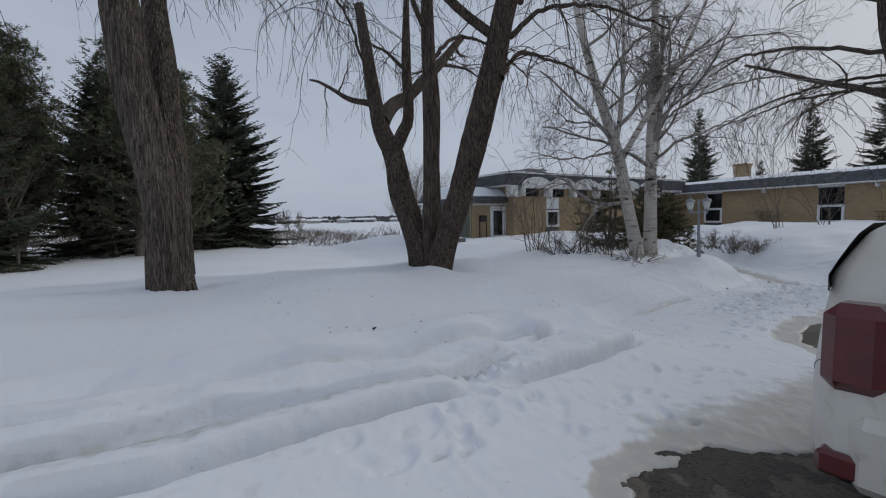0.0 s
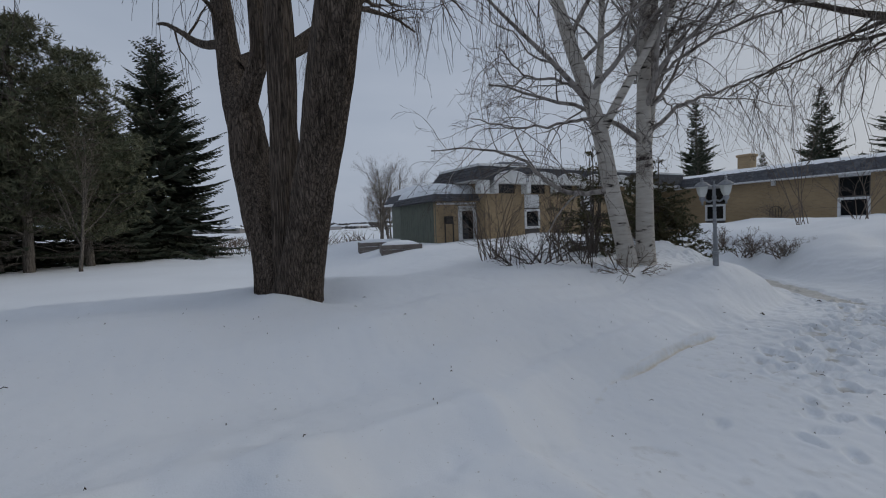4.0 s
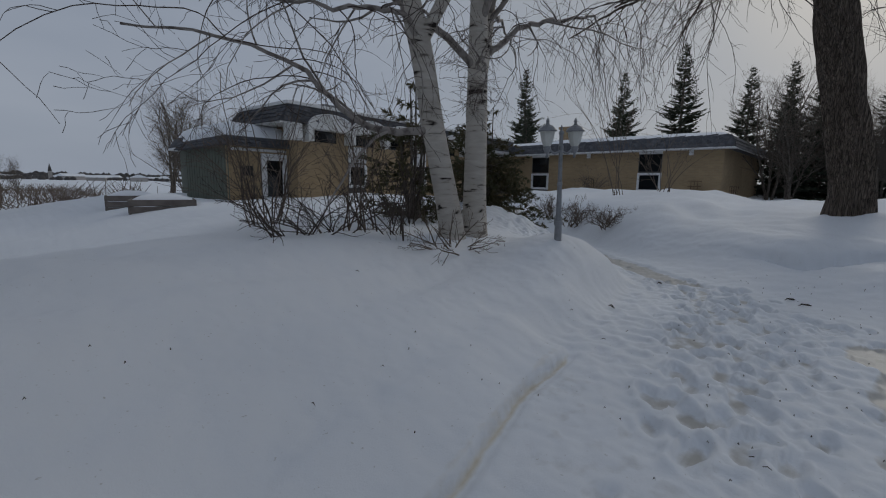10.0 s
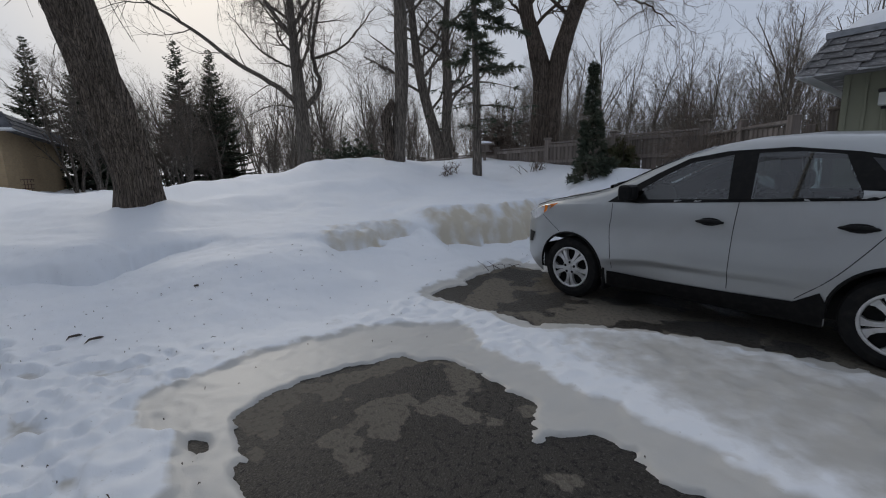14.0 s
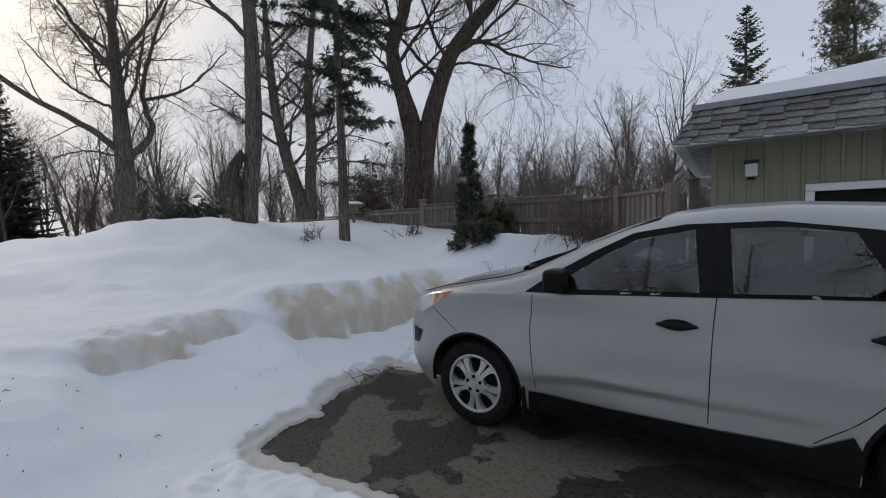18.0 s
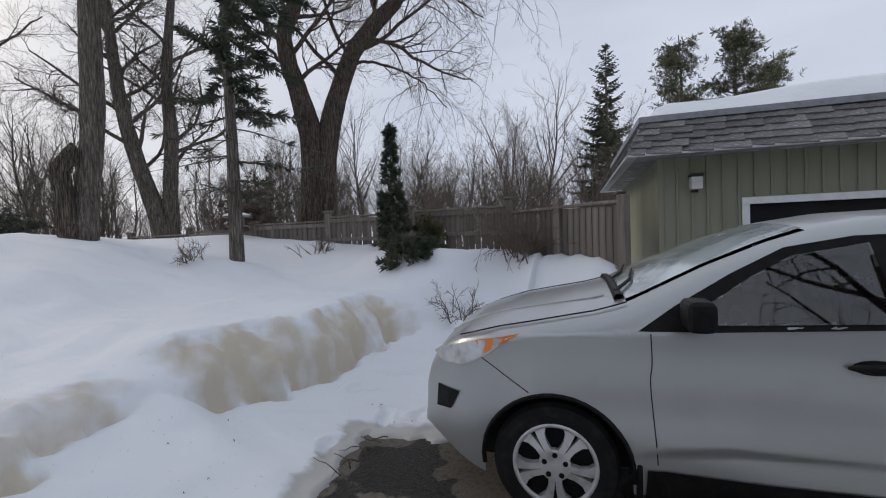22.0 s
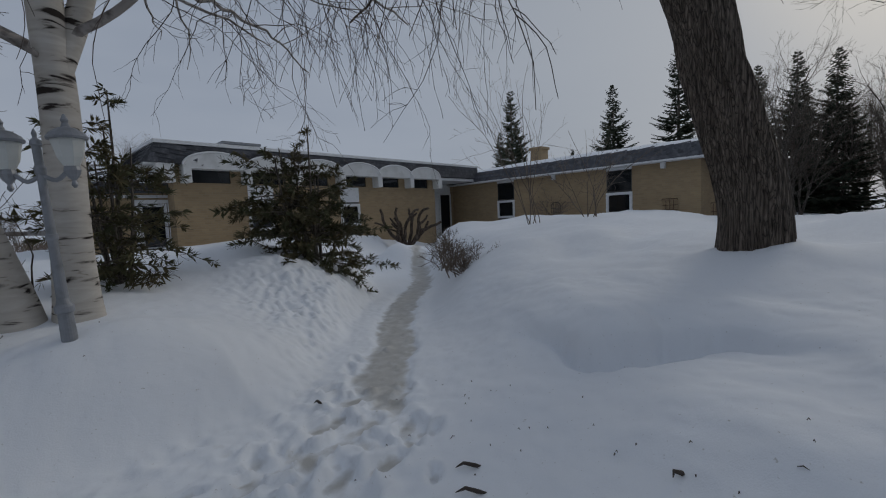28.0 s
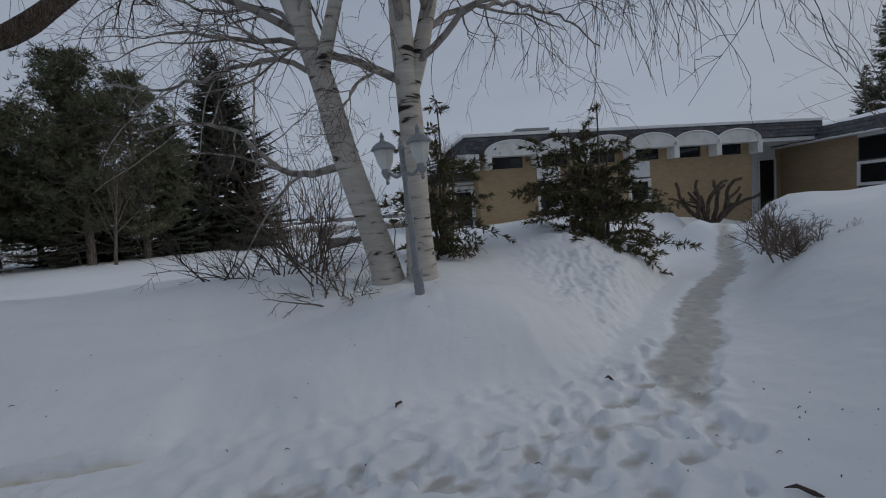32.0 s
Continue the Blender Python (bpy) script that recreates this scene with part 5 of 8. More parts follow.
# ---- garage ----
def garage():
    g = thing("garage", (10.08, -6.86, 0), "sage green board-and-batten garage with a shingled mansard roof", "garage", turn=7.5)
    # local: front along -x from the corner, wall face at y 0, outside is +y
    W, D = 7.4, 4.6
    gate = (-6.6, -1.18)
    front = wall_with_gaps("front_wall", -W, 0, -0.2, 2.76, 0.2, [(gate[0], gate[1], -0.2, 1.98)], SAGE, g)
    front.location = (0, -0.2, 0)
    boxed("side_wall", (-0.2, 0, -D, -0.2, -0.2, 2.76), SAGE, g)
    boxed("far_side_wall", (-W, -W + 0.2, -D, -0.2, -0.2, 2.76), SAGE, g)
    boxed("back_wall", (-W, 0, -D - 0.2, -D, -0.2, 2.76), SAGE, g)
    k = 0
    x = -0.02
    while x > -W:
        if not gate[0] - 0.12 < x < gate[1] + 0.12:
            boxed("batten", (x - 0.035, x, 0, 0.022, -0.1, 2.75), SAGE, g, 0.004)
        else:
            boxed("batten", (x - 0.035, x, 0, 0.022, 2.09, 2.75), SAGE, g, 0.004)
        x -= 0.203
    boxed("corner_board", (-0.03, 0.022, -0.06, 0.024, -0.1, 2.75), SAGE, g, 0.004)
    door = new("garage_door")
    door.parent = g
    boxed("header", (gate[0] - 0.1, gate[1] + 0.1, -0.05, 0.03, 1.97, 2.07), WHITE, door, 0.006)
    boxed("jamb", (gate[1], gate[1] + 0.1, -0.05, 0.03, 0, 1.969), WHITE, door, 0.006)
    boxed("jamb", (gate[0] - 0.1, gate[0], -0.05, 0.03, 0, 1.969), WHITE, door, 0.006)
    for k in range(4):
        boxed("panel", (gate[0], gate[1], -0.16, -0.12, 0.02 + 0.49 * k, 0.50 + 0.49 * k), BLACK, door, 0.01)
    # mansard roof with flaring sloped soffit
    o = 0.50
    lo = [(o, o, 2.72), (-W - o, o, 2.72), (-W - o, -D - o, 2.72), (o, -D - o, 2.72)]
    hi = [(0.23, 0.07, 3.26), (-W - 0.2, 0.07, 3.26), (-W - 0.2, -D, 3.26), (0.23, -D, 3.26)]
    sloped("roof", lo, hi, CEDAR_SHAKE, g)
    for q in range(4):
        a, b = lo[q], lo[(q + 1) % 4]
        shingle_rows("shingle_facing", g, (a, b), (hi[q], hi[(q + 1) % 4]), CEDAR_SHAKE, 5, 0.34, 20 + q)
    bm = bmesh.new()
    wl = [(-0.05, -0.05, 2.74), (-W + 0.05, -0.05, 2.74), (-W + 0.05, -D, 2.74), (-0.05, -D, 2.74)]
    lo2 = [(p[0] * 1.0, p[1], 2.712) for p in lo]
    for q in range(4):
        v = [bm.verts.new(p) for p in (lo2[q], lo2[(q + 1) % 4], wl[(q + 1) % 4], wl[q])]
        bm.faces.new(v)
    r = bmesh.ops.solidify(bm, geom=bm.faces[:], thickness=0.03)
    part("soffit", bm, WHITE, g)
    for q in range(4):
        a, b = Vector(lo[q]), Vector(lo[(q + 1) % 4])
        t = Tubes()
        t.tube([a, b], [0.02, 0.02], 4)
        t.under("drip_edge", WHITE, g)
        a, b = Vector(hi[q]), Vector(hi[(q + 1) % 4])
        d = (b - a).normalized() * 0.03
        bm = bmesh.new()
        n = Vector((0, 0, 1)).cross(d).normalized() * 0.05
        vs = [bm.verts.new(p) for p in (a - n - d, b - n + d, b + n + d, a + n - d)]
        bm.faces.new(vs)
        e = bmesh.ops.extrude_face_region(bm, geom=bm.faces[:])
        bmesh.ops.translate(bm, vec=(0, 0, 0.09), verts=[x for x in e["geom"] if isinstance(x, bmesh.types.BMVert)])
        bmesh.ops.recalc_face_normals(bm, faces=bm.faces)
        part("roof_rim", bm, GREY_IRON, g)
    snow_slab("roof_snow", [(0.15, 0.0), (-W, 0.0), (-W, -D), (0.15, -D)], 3.32, 0.4, g, 11)
    lamp = thing("wall_lamp", (10.08 - 0.47 * math.cos(radians(7.5)), -6.86 - 0.47 * math.sin(radians(7.5)), 2.2), "small square wall lamp with white glass and dark cap", "wall lamp", turn=7.5)
    boxed("back_plate", (-0.05, 0.05, 0.022, 0.04, -0.02, 0.26), DARK_IRON, lamp, 0.004)
    boxed("shade", (-0.075, 0.075, 0.04, 0.19, 0.02, 0.2), FROST, lamp, 0.012)
    boxed("cap", (-0.088, 0.088, 0.03, 0.205, 0.201, 0.25), DARK_IRON, lamp, 0.012)


garage()


# ---- fence ----
def fence():
    a = radians(6.1)
    f = thing("board_fence", (19.3, -7.62, 0), "weathered grey board fence with capped posts behind the snow bank", "fence", turn=6.1 + 180)
    step, top = 2.17, [2.12, 2.28, 2.30, 2.34, 2.32, 2.30]
    r = random.Random(3)
    bm = box(bmesh.new(), -0.07, 0.07, -0.07, 0.07, 0, 1, 0.01)
    post_me = part("post", bm, FENCE_WOOD, f)
    bm = box(bmesh.new(), -0.058, 0.058, -0.012, 0.012, 0, 1)
    b0 = part("board", bm, FENCE_WOOD, f)

    def place(src, x, y, z0, z1, tilt=0.0):
        ob = src.copy()
        scene.collection.objects.link(ob)
        ob.parent = f
        ob.matrix_basis = pose(x, y, z0, 0, tilt, 0) @ Matrix.Diagonal((1, 1, z1 - z0, 1))
        return ob

    for k in range(-3, 5):
        x0 = k * step
        tz = top[max(0, min(k, 5))] + (0.0 if k >= 0 else 0.06 * k)
        tz2 = top[max(0, min(k + 1, 5))] + (0.0 if k >= -1 else 0.06 * (k + 1))
        place(post_me, x0, 0, 0.2, tz + 0.04)
        boxed("post_cap", (x0 - 0.1, x0 + 0.1, -0.1, 0.1, tz + 0.04, tz + 0.10), FENCE_WOOD, f, 0.02)
        if k == 4:
            break
        if k >= 3:
            continue
        n = 15
        for i in range(n):
            u = (i + 0.5) / n
            z = tz + (tz2 - tz) * u - 0.11
            place(b0, x0 + 0.07 + (step - 0.14) * u, 0.0, 0.35, z, r.gauss(0, 0.25))
        for zo in (0.1, 0.55, 1.15):
            bm = box(bmesh.new(), x0 + 0.07, x0 + step - 0.07, -0.055, -0.014, -0.045, 0.045, 0.005)
            ob = part("rail", bm, FENCE_WOOD, f)
            ob.location = (0, 0, (tz + tz2) / 2 - zo - 0.06)
            ob.rotation_euler = (0, -math.atan2(tz2 - tz, step) * 0, 0)
        bm = box(bmesh.new(), x0 - 0.02, x0 + step + 0.02, -0.07, 0.07, -0.02, 0.02, 0.006)
        ob = part("top_rail", bm, FENCE_WOOD, f)
        ob.location = (0, 0, (tz + tz2) / 2 - 0.07)
    # the last bay turns to the garage
    b0.matrix_basis = pose(3.05 * step, 0, 0.35) @ Matrix.Diagonal((1, 1, 1.8, 1))
    post_me.matrix_basis = pose(3.95 * step, -0.9, 0.2) @ Matrix.Diagonal((1, 1, 1.9, 1))
    g = thing("fence_gate", (12.86, -8.30, 0), "short dark board fence closing the gap to the garage", "fence", turn=143.5)
    for i in range(20):
        u = (i + 0.5) / 20
        ob = b0.copy()
        scene.collection.objects.link(ob)
        ob.parent = g
        ob.matrix_basis = pose(0.07 + 2.7 * u, 0, 0.3) @ Matrix.Diagonal((1, 1, 1.84 - 0.12 * u, 1))
    boxed("top_rail", (0, 2.85, -0.06, 0.06, 2.08, 2.13), FENCE_WOOD, g, 0.006)
    boxed("rail", (0, 2.85, -0.06, -0.014, 1.0, 1.09), FENCE_WOOD, g, 0.006)
    boxed("end_post", (2.76, 2.9, -0.07, 0.07, 0.2, 2.2), FENCE_WOOD, g, 0.01)
    boxed("middle_post", (1.4, 1.54, -0.07, 0.07, 0.2, 2.28), FENCE_WOOD, g, 0.01)


fence()


# ---- trees ----
def limb(rng, start, way, length, r0, r1, steps, wander, lift):
    """A bending limb: points and radii. lift: how it turns up (or hangs, when negative) along the way."""
    p, d = np.array(start, float), np.array(way, float)
    d = unit(d)
    pts = [p.copy()]
    for _ in range(steps):
        d = d + rng.normal(0, wander, 3) + np.array([0, 0, lift])
        d = unit(d)
        p = p + d * length / steps
        pts.append(p.copy())
    return np.array(pts), np.linspace(r0, r1, steps + 1)


def branch_out(rng, pts, rad, depth, cfg, out):
    """Grows side limbs from a limb, down to twigs. out: list of (points, radii, depth)."""
    if depth >= len(cfg):
        return
    c = cfg[depth]
    seg = np.linalg.norm(np.diff(pts, axis=0), axis=1)
    total = seg.sum()
    n = max(1, int(rng.poisson(c["n"])))
    for k in range(n):
        f = c["from"] + (1 - c["from"]) * (k + rng.uniform(0, 1)) / n
        x = f * (len(pts) - 1)
        i = min(int(x), len(pts) - 2)
        start = pts[i] + (pts[i + 1] - pts[i]) * (x - i)
        ahead = pts[i + 1] - pts[i]
        ahead = unit(ahead)
        side = rng.normal(0, 1, 3)
        side -= ahead * (side @ ahead)
        side = unit(side)
        a = radians(rng.normal(c["angle"], 9))
        way = ahead * math.cos(a) + side * math.sin(a) + np.array([0, 0, c.get("up", 0)])
        ln = total * c["len"] * rng.uniform(0.6, 1.25) * (1.15 - 0.5 * f)
        ln = min(max(ln, c.get("min", 0.1)), c.get("max", 99))
        r0 = min(rad[i] * c["r"], c.get("rmax", 9))
        q, w = limb(rng, start, way, ln, r0, max(r0 * 0.3, 0.003), c["steps"], c["wander"], c["lift"])
        out.append((q, w, depth))
        branch_out(rng, q, w, depth + 1, cfg, out)


def hang_twigs(rng, pts, count, out):
    """Long thin branchlets that arch out of a limb and hang down."""
    for k in range(count):
        f = rng.uniform(0.2, 0.98) * (len(pts) - 1)
        i = min(int(f), len(pts) - 2)
        start = pts[i] + (pts[i + 1] - pts[i]) * (f - i)
        a = rng.uniform(0, 2 * np.pi)
        way = (pts[i + 1] - pts[i]) * 1.5 + np.array([0.55 * math.cos(a), 0.55 * math.sin(a), rng.uniform(-0.1, 0.3)])
        ln = rng.uniform(1.2, 3.4)
        q, w = limb(rng, start, way, ln, 0.009, 0.0025, 14, 0.15, -0.14)
        out.append((q, w, 2))
        for j in range(int(3.2 * ln)):
            g = rng.uniform(0.2, 0.97) * 14
            m = min(int(g), 13)
            p = q[m] + (q[m + 1] - q[m]) * (g - m)
            d = unit(q[m + 1] - q[m]) + rng.normal(0, 0.65, 3)
            q2, w2 = limb(rng, p, d, rng.uniform(0.15, 0.65), 0.0036, 0.0018, 6, 0.16, -0.11)
            out.append((q2, w2, 3))


def bare_crown(seed, trunks, cfg, extra=()):
    """trunks: (points, radii) pairs from which limbs grow. Returns thick and thin limbs as two gatherings."""
    rng = np.random.RandomState(seed)
    out = []
    for pts, rad, frm in trunks:
        c0 = [dict(cfg[0], **{"from": frm})] + list(cfg[1:])
        branch_out(rng, np.array(pts, float), np.array(rad, float), 0, c0, out)
    for pts, rad, hung in extra:
        out.append((pts, rad, 0))
        branch_out(rng, np.array(pts, float), np.array(rad, float), 1, cfg, out)
        hang_twigs(rng, pts, int(0.75 * hung), out)
    thick, thin = Tubes(), Tubes()
    for q, w, d in out:
        if d == 0:
            thick.tube(q, w, 8)
        elif d == 1:
            thick.tube(q, w, 5)
        else:
            thin.tube(q, w, 3)
    return thick, thin


def curve_through(pts, n):
    """A smooth line through given points."""
    pts = np.array(pts, float)
    t = np.linspace(0, len(pts) - 1, n)
    i = np.clip(t.astype(int), 0, len(pts) - 2)
    f = (t - i)[:, None]
    m = np.gradient(pts, axis=0)
    a, b, ma, mb = pts[i], pts[i + 1], m[i], m[i + 1]
    return (2 * f**3 - 3 * f**2 + 1) * a + (f**3 - 2 * f**2 + f) * ma + (-2 * f**3 + 3 * f**2) * b + (f**3 - f**2) * mb


def trunk_mesh(pts, rad, sides=56, rough=0.06, seed=1, steps=150, flare=0.25, ring=False):
    """A trunk with furrowed relief: long plates that run up it."""
    c = curve_through(pts, steps)
    r = np.interp(np.linspace(0, 1, steps), np.linspace(0, 1, len(rad)), rad)
    d = np.gradient(c, axis=0)
    d /= np.linalg.norm(d, axis=1, keepdims=True)
    a = np.cross(d, [0, 1.0, 0.02])
    a /= np.linalg.norm(a, axis=1, keepdims=True)
    b = np.cross(d, a)
    ang = np.arange(sides) * 2 * np.pi / sides
    h = np.concatenate([[0], np.cumsum(np.linalg.norm(np.diff(c, axis=0), axis=1))])
    A, H = np.meshgrid(ang, h)
    rr = np.random.RandomState(seed)
    rel = np.zeros_like(A)
    for k in range(26 if not ring else 8):
        f = rr.randint(3, 15) if not ring else rr.randint(1, 4)
        w = rr.uniform(0.5, 3.5)
        rel += np.sin(f * A + w * H + 1.4 * np.sin(1.7 * H + rr.uniform(0, 6)) + rr.uniform(0, 6)) / math.sqrt(26)
    rel = np.abs(rel) ** 0.8 * (1 if not ring else 0.4)
    lump = 0.04 * np.sin(2 * A + 0.9 * H + seed) + 0.03 * np.sin(3 * A - 1.3 * H + 2 * seed)
    R = r[:, None] * (1 + lump + rough * (rel - 0.5) * 2) * (1 + flare * np.exp(-H / 0.35) * (1 + 0.35 * np.sin(4 * A + seed)))
    ring_pts = c[:, None] + R[..., None] * (np.cos(A)[..., None] * a[:, None] + np.sin(A)[..., None] * b[:, None])
    n, m = ring_pts.shape[:2]
    t = Tubes()
    i = np.arange(n - 1)[:, None] * m
    k = np.arange(m)[None]
    k2 = (k + 1) % m
    t.v, t.f, t.n = [ring_pts.reshape(-1, 3)], [np.stack([i + k, i + k2, i + m + k2, i + m + k], -1).reshape(-1, 4)], n * m
    return t, c, r


HANG = [dict(n=5, angle=58, len=0.62, r=0.5, steps=12, wander=0.08, lift=0.0, rmax=0.11, up=0.1, max=5.5),
        dict(n=6, **{"from": 0.25}, angle=48, len=0.4, r=0.45, steps=8, wander=0.13, lift=-0.05, rmax=0.032, min=1.0, max=2.2),
        dict(n=3, **{"from": 0.15}, angle=45, len=0.9, r=0.55, steps=9, wander=0.08, lift=-0.26, rmax=0.009, min=0.9, max=2.0),
        dict(n=2, **{"from": 0.15}, angle=32, len=0.45, r=0.65, steps=5, wander=0.08, lift=-0.2, rmax=0.005, min=0.4, max=0.9)]
SPREAD = [dict(n=12, angle=52, len=0.42, r=0.4, steps=10, wander=0.12, lift=0.03, rmax=0.065, max=5),
          dict(n=8, **{"from": 0.15}, angle=48, len=0.42, r=0.5, steps=8, wander=0.15, lift=0.012, rmax=0.026, max=2.4),
          dict(n=7, **{"from": 0.15}, angle=45, len=0.5, r=0.5, steps=6, wander=0.16, lift=0.0, rmax=0.012, min=0.5, max=1.5),
          dict(n=4, **{"from": 0.15}, angle=42, len=0.55, r=0.65, steps=4, wander=0.14, lift=-0.02, rmax=0.0075, min=0.3, max=0.9)]
BIRCHY = [dict(n=11, angle=55, len=0.45, r=0.42, steps=10, wander=0.13, lift=0.0, rmax=0.06, max=3.6, up=0.1),
          dict(n=7, **{"from": 0.2}, angle=45, len=0.5, r=0.5, steps=7, wander=0.15, lift=-0.02, rmax=0.024, max=1.9),
          dict(n=6, **{"from": 0.15}, angle=48, len=0.55, r=0.5, steps=7, wander=0.2, lift=-0.05, rmax=0.007, max=1.1),
          dict(n=3, **{"from": 0.15}, angle=45, len=0.6, r=0.6, steps=4, wander=0.18, lift=-0.08, rmax=0.0034, min=0.2, max=0.55)]


def big_tree(name, at, stems, cfg, seed, label, bark, twig, category="tree", frm=0.55, ring=False, limbs=(), rough=0.07, limb_mat=None):
    """stems: lists of (points, radii) from the ground up, in metres from at. limbs: explicit big limbs."""
    tr = thing(name, at, label, category)
    src = []
    for k, (pts, rad) in enumerate(stems):
        t, c, r = trunk_mesh(pts, rad, seed=seed + k, ring=ring, rough=rough, steps=int(24 * sum((Vector(b) - Vector(a)).length for a, b in zip(pts, pts[1:]))), flare=0.22 if k == 0 else 0.1)
        t.under("trunk", bark, tr)
        if pts[-1][2] < 2.5:
            continue
        src.append((c[:: max(1, len(c) // 30)], r[:: max(1, len(c) // 30)], frm))
    rng = np.random.RandomState(seed + 77)
    extra = []
    for pts, r0, r1, *hung in limbs:
        c = curve_through(pts, 26)
        c[1:-1] += rng.normal(0, 0.018, (24, 3))
        extra.append((c, np.linspace(r0, r1, 26), hung[0] if hung else 0))
    thick, thin = bare_crown(seed, src, cfg, extra)
    thick.under("branchwork", limb_mat or bark, tr)
    thin.under("twigwork", twig, tr)
    return tr


def lawn_trees():
    z = level(-1.0, 5.57) - 0.15
    big_tree("maple_tree", (-1.0, 5.6, z), [([(0, 0, 0), (-0.07, 0.01, 1.2), (-0.22, 0.03, 2.5), (-0.40, 0.08, 3.8), (-0.5, 0.2, 5.4), (-0.5, 0.4, 8.0)], [0.27, 0.255, 0.25, 0.235, 0.19, 0.12]), ([(0.07, 0.14, 0.3), (0.06, 0.3, 1.8), (-0.02, 0.6, 3.4), (-0.12, 1.0, 5.2), (0.0, 1.4, 7.6)], [0.23, 0.215, 0.19, 0.16, 0.1])], HANG, 3, "old maple with furrowed brown bark and hanging bare twigs", BARK_OLD, TWIG, frm=0.68,
             limbs=[([(-0.4, 0.1, 4.3), (0.4, -0.5, 5.0), (1.3, -1.3, 5.1), (2.1, -2.1, 4.6)], 0.06, 0.02, 18), ([(-0.45, 0.1, 4.8), (-1.1, -0.5, 5.4), (-2.0, -1.4, 5.2), (-2.8, -2.2, 4.6)], 0.08, 0.02, 16), ([(-0.2, 0.9, 5.0), (0.6, 1.0, 5.7), (1.7, 0.7, 5.7), (2.7, 0.2, 5.1)], 0.06, 0.02, 12)])
    z = level(3.58, 6.3) - 0.15
    big_tree("maple_tree", (3.6, 6.32, z), [([(-0.06, 0.08, 0), (-0.14, 0.3, 0.7), (-0.30, 0.9, 1.8), (-0.36, 1.1, 2.6), (-0.50, 1.75, 3.6), (-0.7, 2.5, 6.5)], [0.31, 0.265, 0.25, 0.235, 0.18, 0.11]), ([(0.03, -0.02, 0.15), (0.02, -0.05, 1.0), (0.04, -0.08, 2.2), (0.05, -0.1, 3.4), (0.02, -0.05, 5.0), (0.1, 0.1, 7.5)], [0.22, 0.18, 0.165, 0.16, 0.13, 0.09]), ([(0.08, -0.16, 0.05), (0.18, -0.5, 0.9), (0.33, -1.08, 2.1), (0.48, -1.58, 3.4), (0.62, -2.1, 5.0), (0.9, -3.0, 7.0)], [0.28, 0.235, 0.22, 0.21, 0.17, 0.11]), ([(-0.45, 1.7, 3.5), (0.2, 2.75, 4.2), (0.9, 3.1, 4.7), (1.8, 3.4, 5.6), (2.9, 3.8, 6.8)], [0.17, 0.165, 0.16, 0.14, 0.09]), ([(-0.38, 1.15, 2.7), (-0.25, 0.85, 3.1), (-0.15, 0.7, 3.5), (-0.16, 0.75, 4.6), (-0.1, 0.8, 6.0)], [0.14, 0.13, 0.11, 0.10, 0.06])], HANG, 11, "three-stemmed old maple with dark furrowed bark on the lawn", BARK, TWIG, frm=0.7,
             limbs=[([(0.58, -1.9, 3.6), (1.2, -1.6, 4.2), (2.3, -1.2, 4.35), (3.4, -1.2, 4.1)], 0.05, 0.015, 24), ([(0.62, -2.1, 4.2), (1.2, -2.3, 4.7), (1.9, -2.9, 4.6), (2.6, -3.6, 4.1)], 0.05, 0.015, 18), ([(-0.55, 1.9, 4.2), (-1.3, 0.7, 5.0), (-2.1, -0.8, 5.0), (-2.8, -1.6, 4.5)], 0.035, 0.014, 16), ([(0.70, -2.3, 4.7), (0.4, -2.9, 5.2), (-0.4, -3.6, 5.2), (-1.0, -4.4, 4.6)], 0.05, 0.016, 14), ([(0.1, 0.1, 4.4), (1.0, 0.6, 5.3), (2.2, 1.0, 5.4), (3.4, 1.2, 4.9)], 0.05, 0.015, 14)])
    z = level(16.6, 2.4) - 0.15
    big_tree("maple_tree", (16.62, 2.38, z), [([(0, 0, 0), (-0.1, 0.03, 0.8), (-0.42, 0.30, 2.2), (-0.75, 0.55, 3.6), (-1.2, 0.85, 5.2), (-1.5, 1.2, 8.0)], [0.325, 0.30, 0.295, 0.30, 0.23, 0.13])], HANG, 23, "leaning old maple with ridged grey bark on the snow bank", BARK_OLD, TWIG, frm=0.62,
             limbs=[([(-0.9, 0.68, 4.1), (-1.8, 1.6, 4.15), (-2.7, 2.5, 4.0), (-3.7, 3.2, 3.5)], 0.05, 0.015, 22), ([(-0.9, 0.6, 4.0), (-2.0, 0.8, 4.15), (-3.0, 1.2, 3.9), (-3.9, 1.6, 3.4)], 0.05, 0.015, 20), ([(-1.0, 0.75, 4.5), (-1.2, 2.2, 4.6), (-1.7, 3.6, 4.3), (-2.2, 4.8, 3.7)], 0.05, 0.014, 17), ([(-0.8, 0.55, 3.9), (-0.7, -0.4, 4.3), (-1.4, -1.4, 4.3), (-2.2, -2.2, 3.7)], 0.05, 0.014, 14), ([(-1.2, 0.9, 5.0), (-2.4, 2.2, 5.4), (-4.0, 2.8, 5.2), (-5.4, 3.0, 4.5)], 0.07, 0.018, 14), ([(-0.9, 0.6, 4.2), (-0.2, 0.4, 5.4), (0.9, 0.3, 6.2)], 0.10, 0.05)])
    # the two birches
    z = level(10.3, 6.8) - 0.15
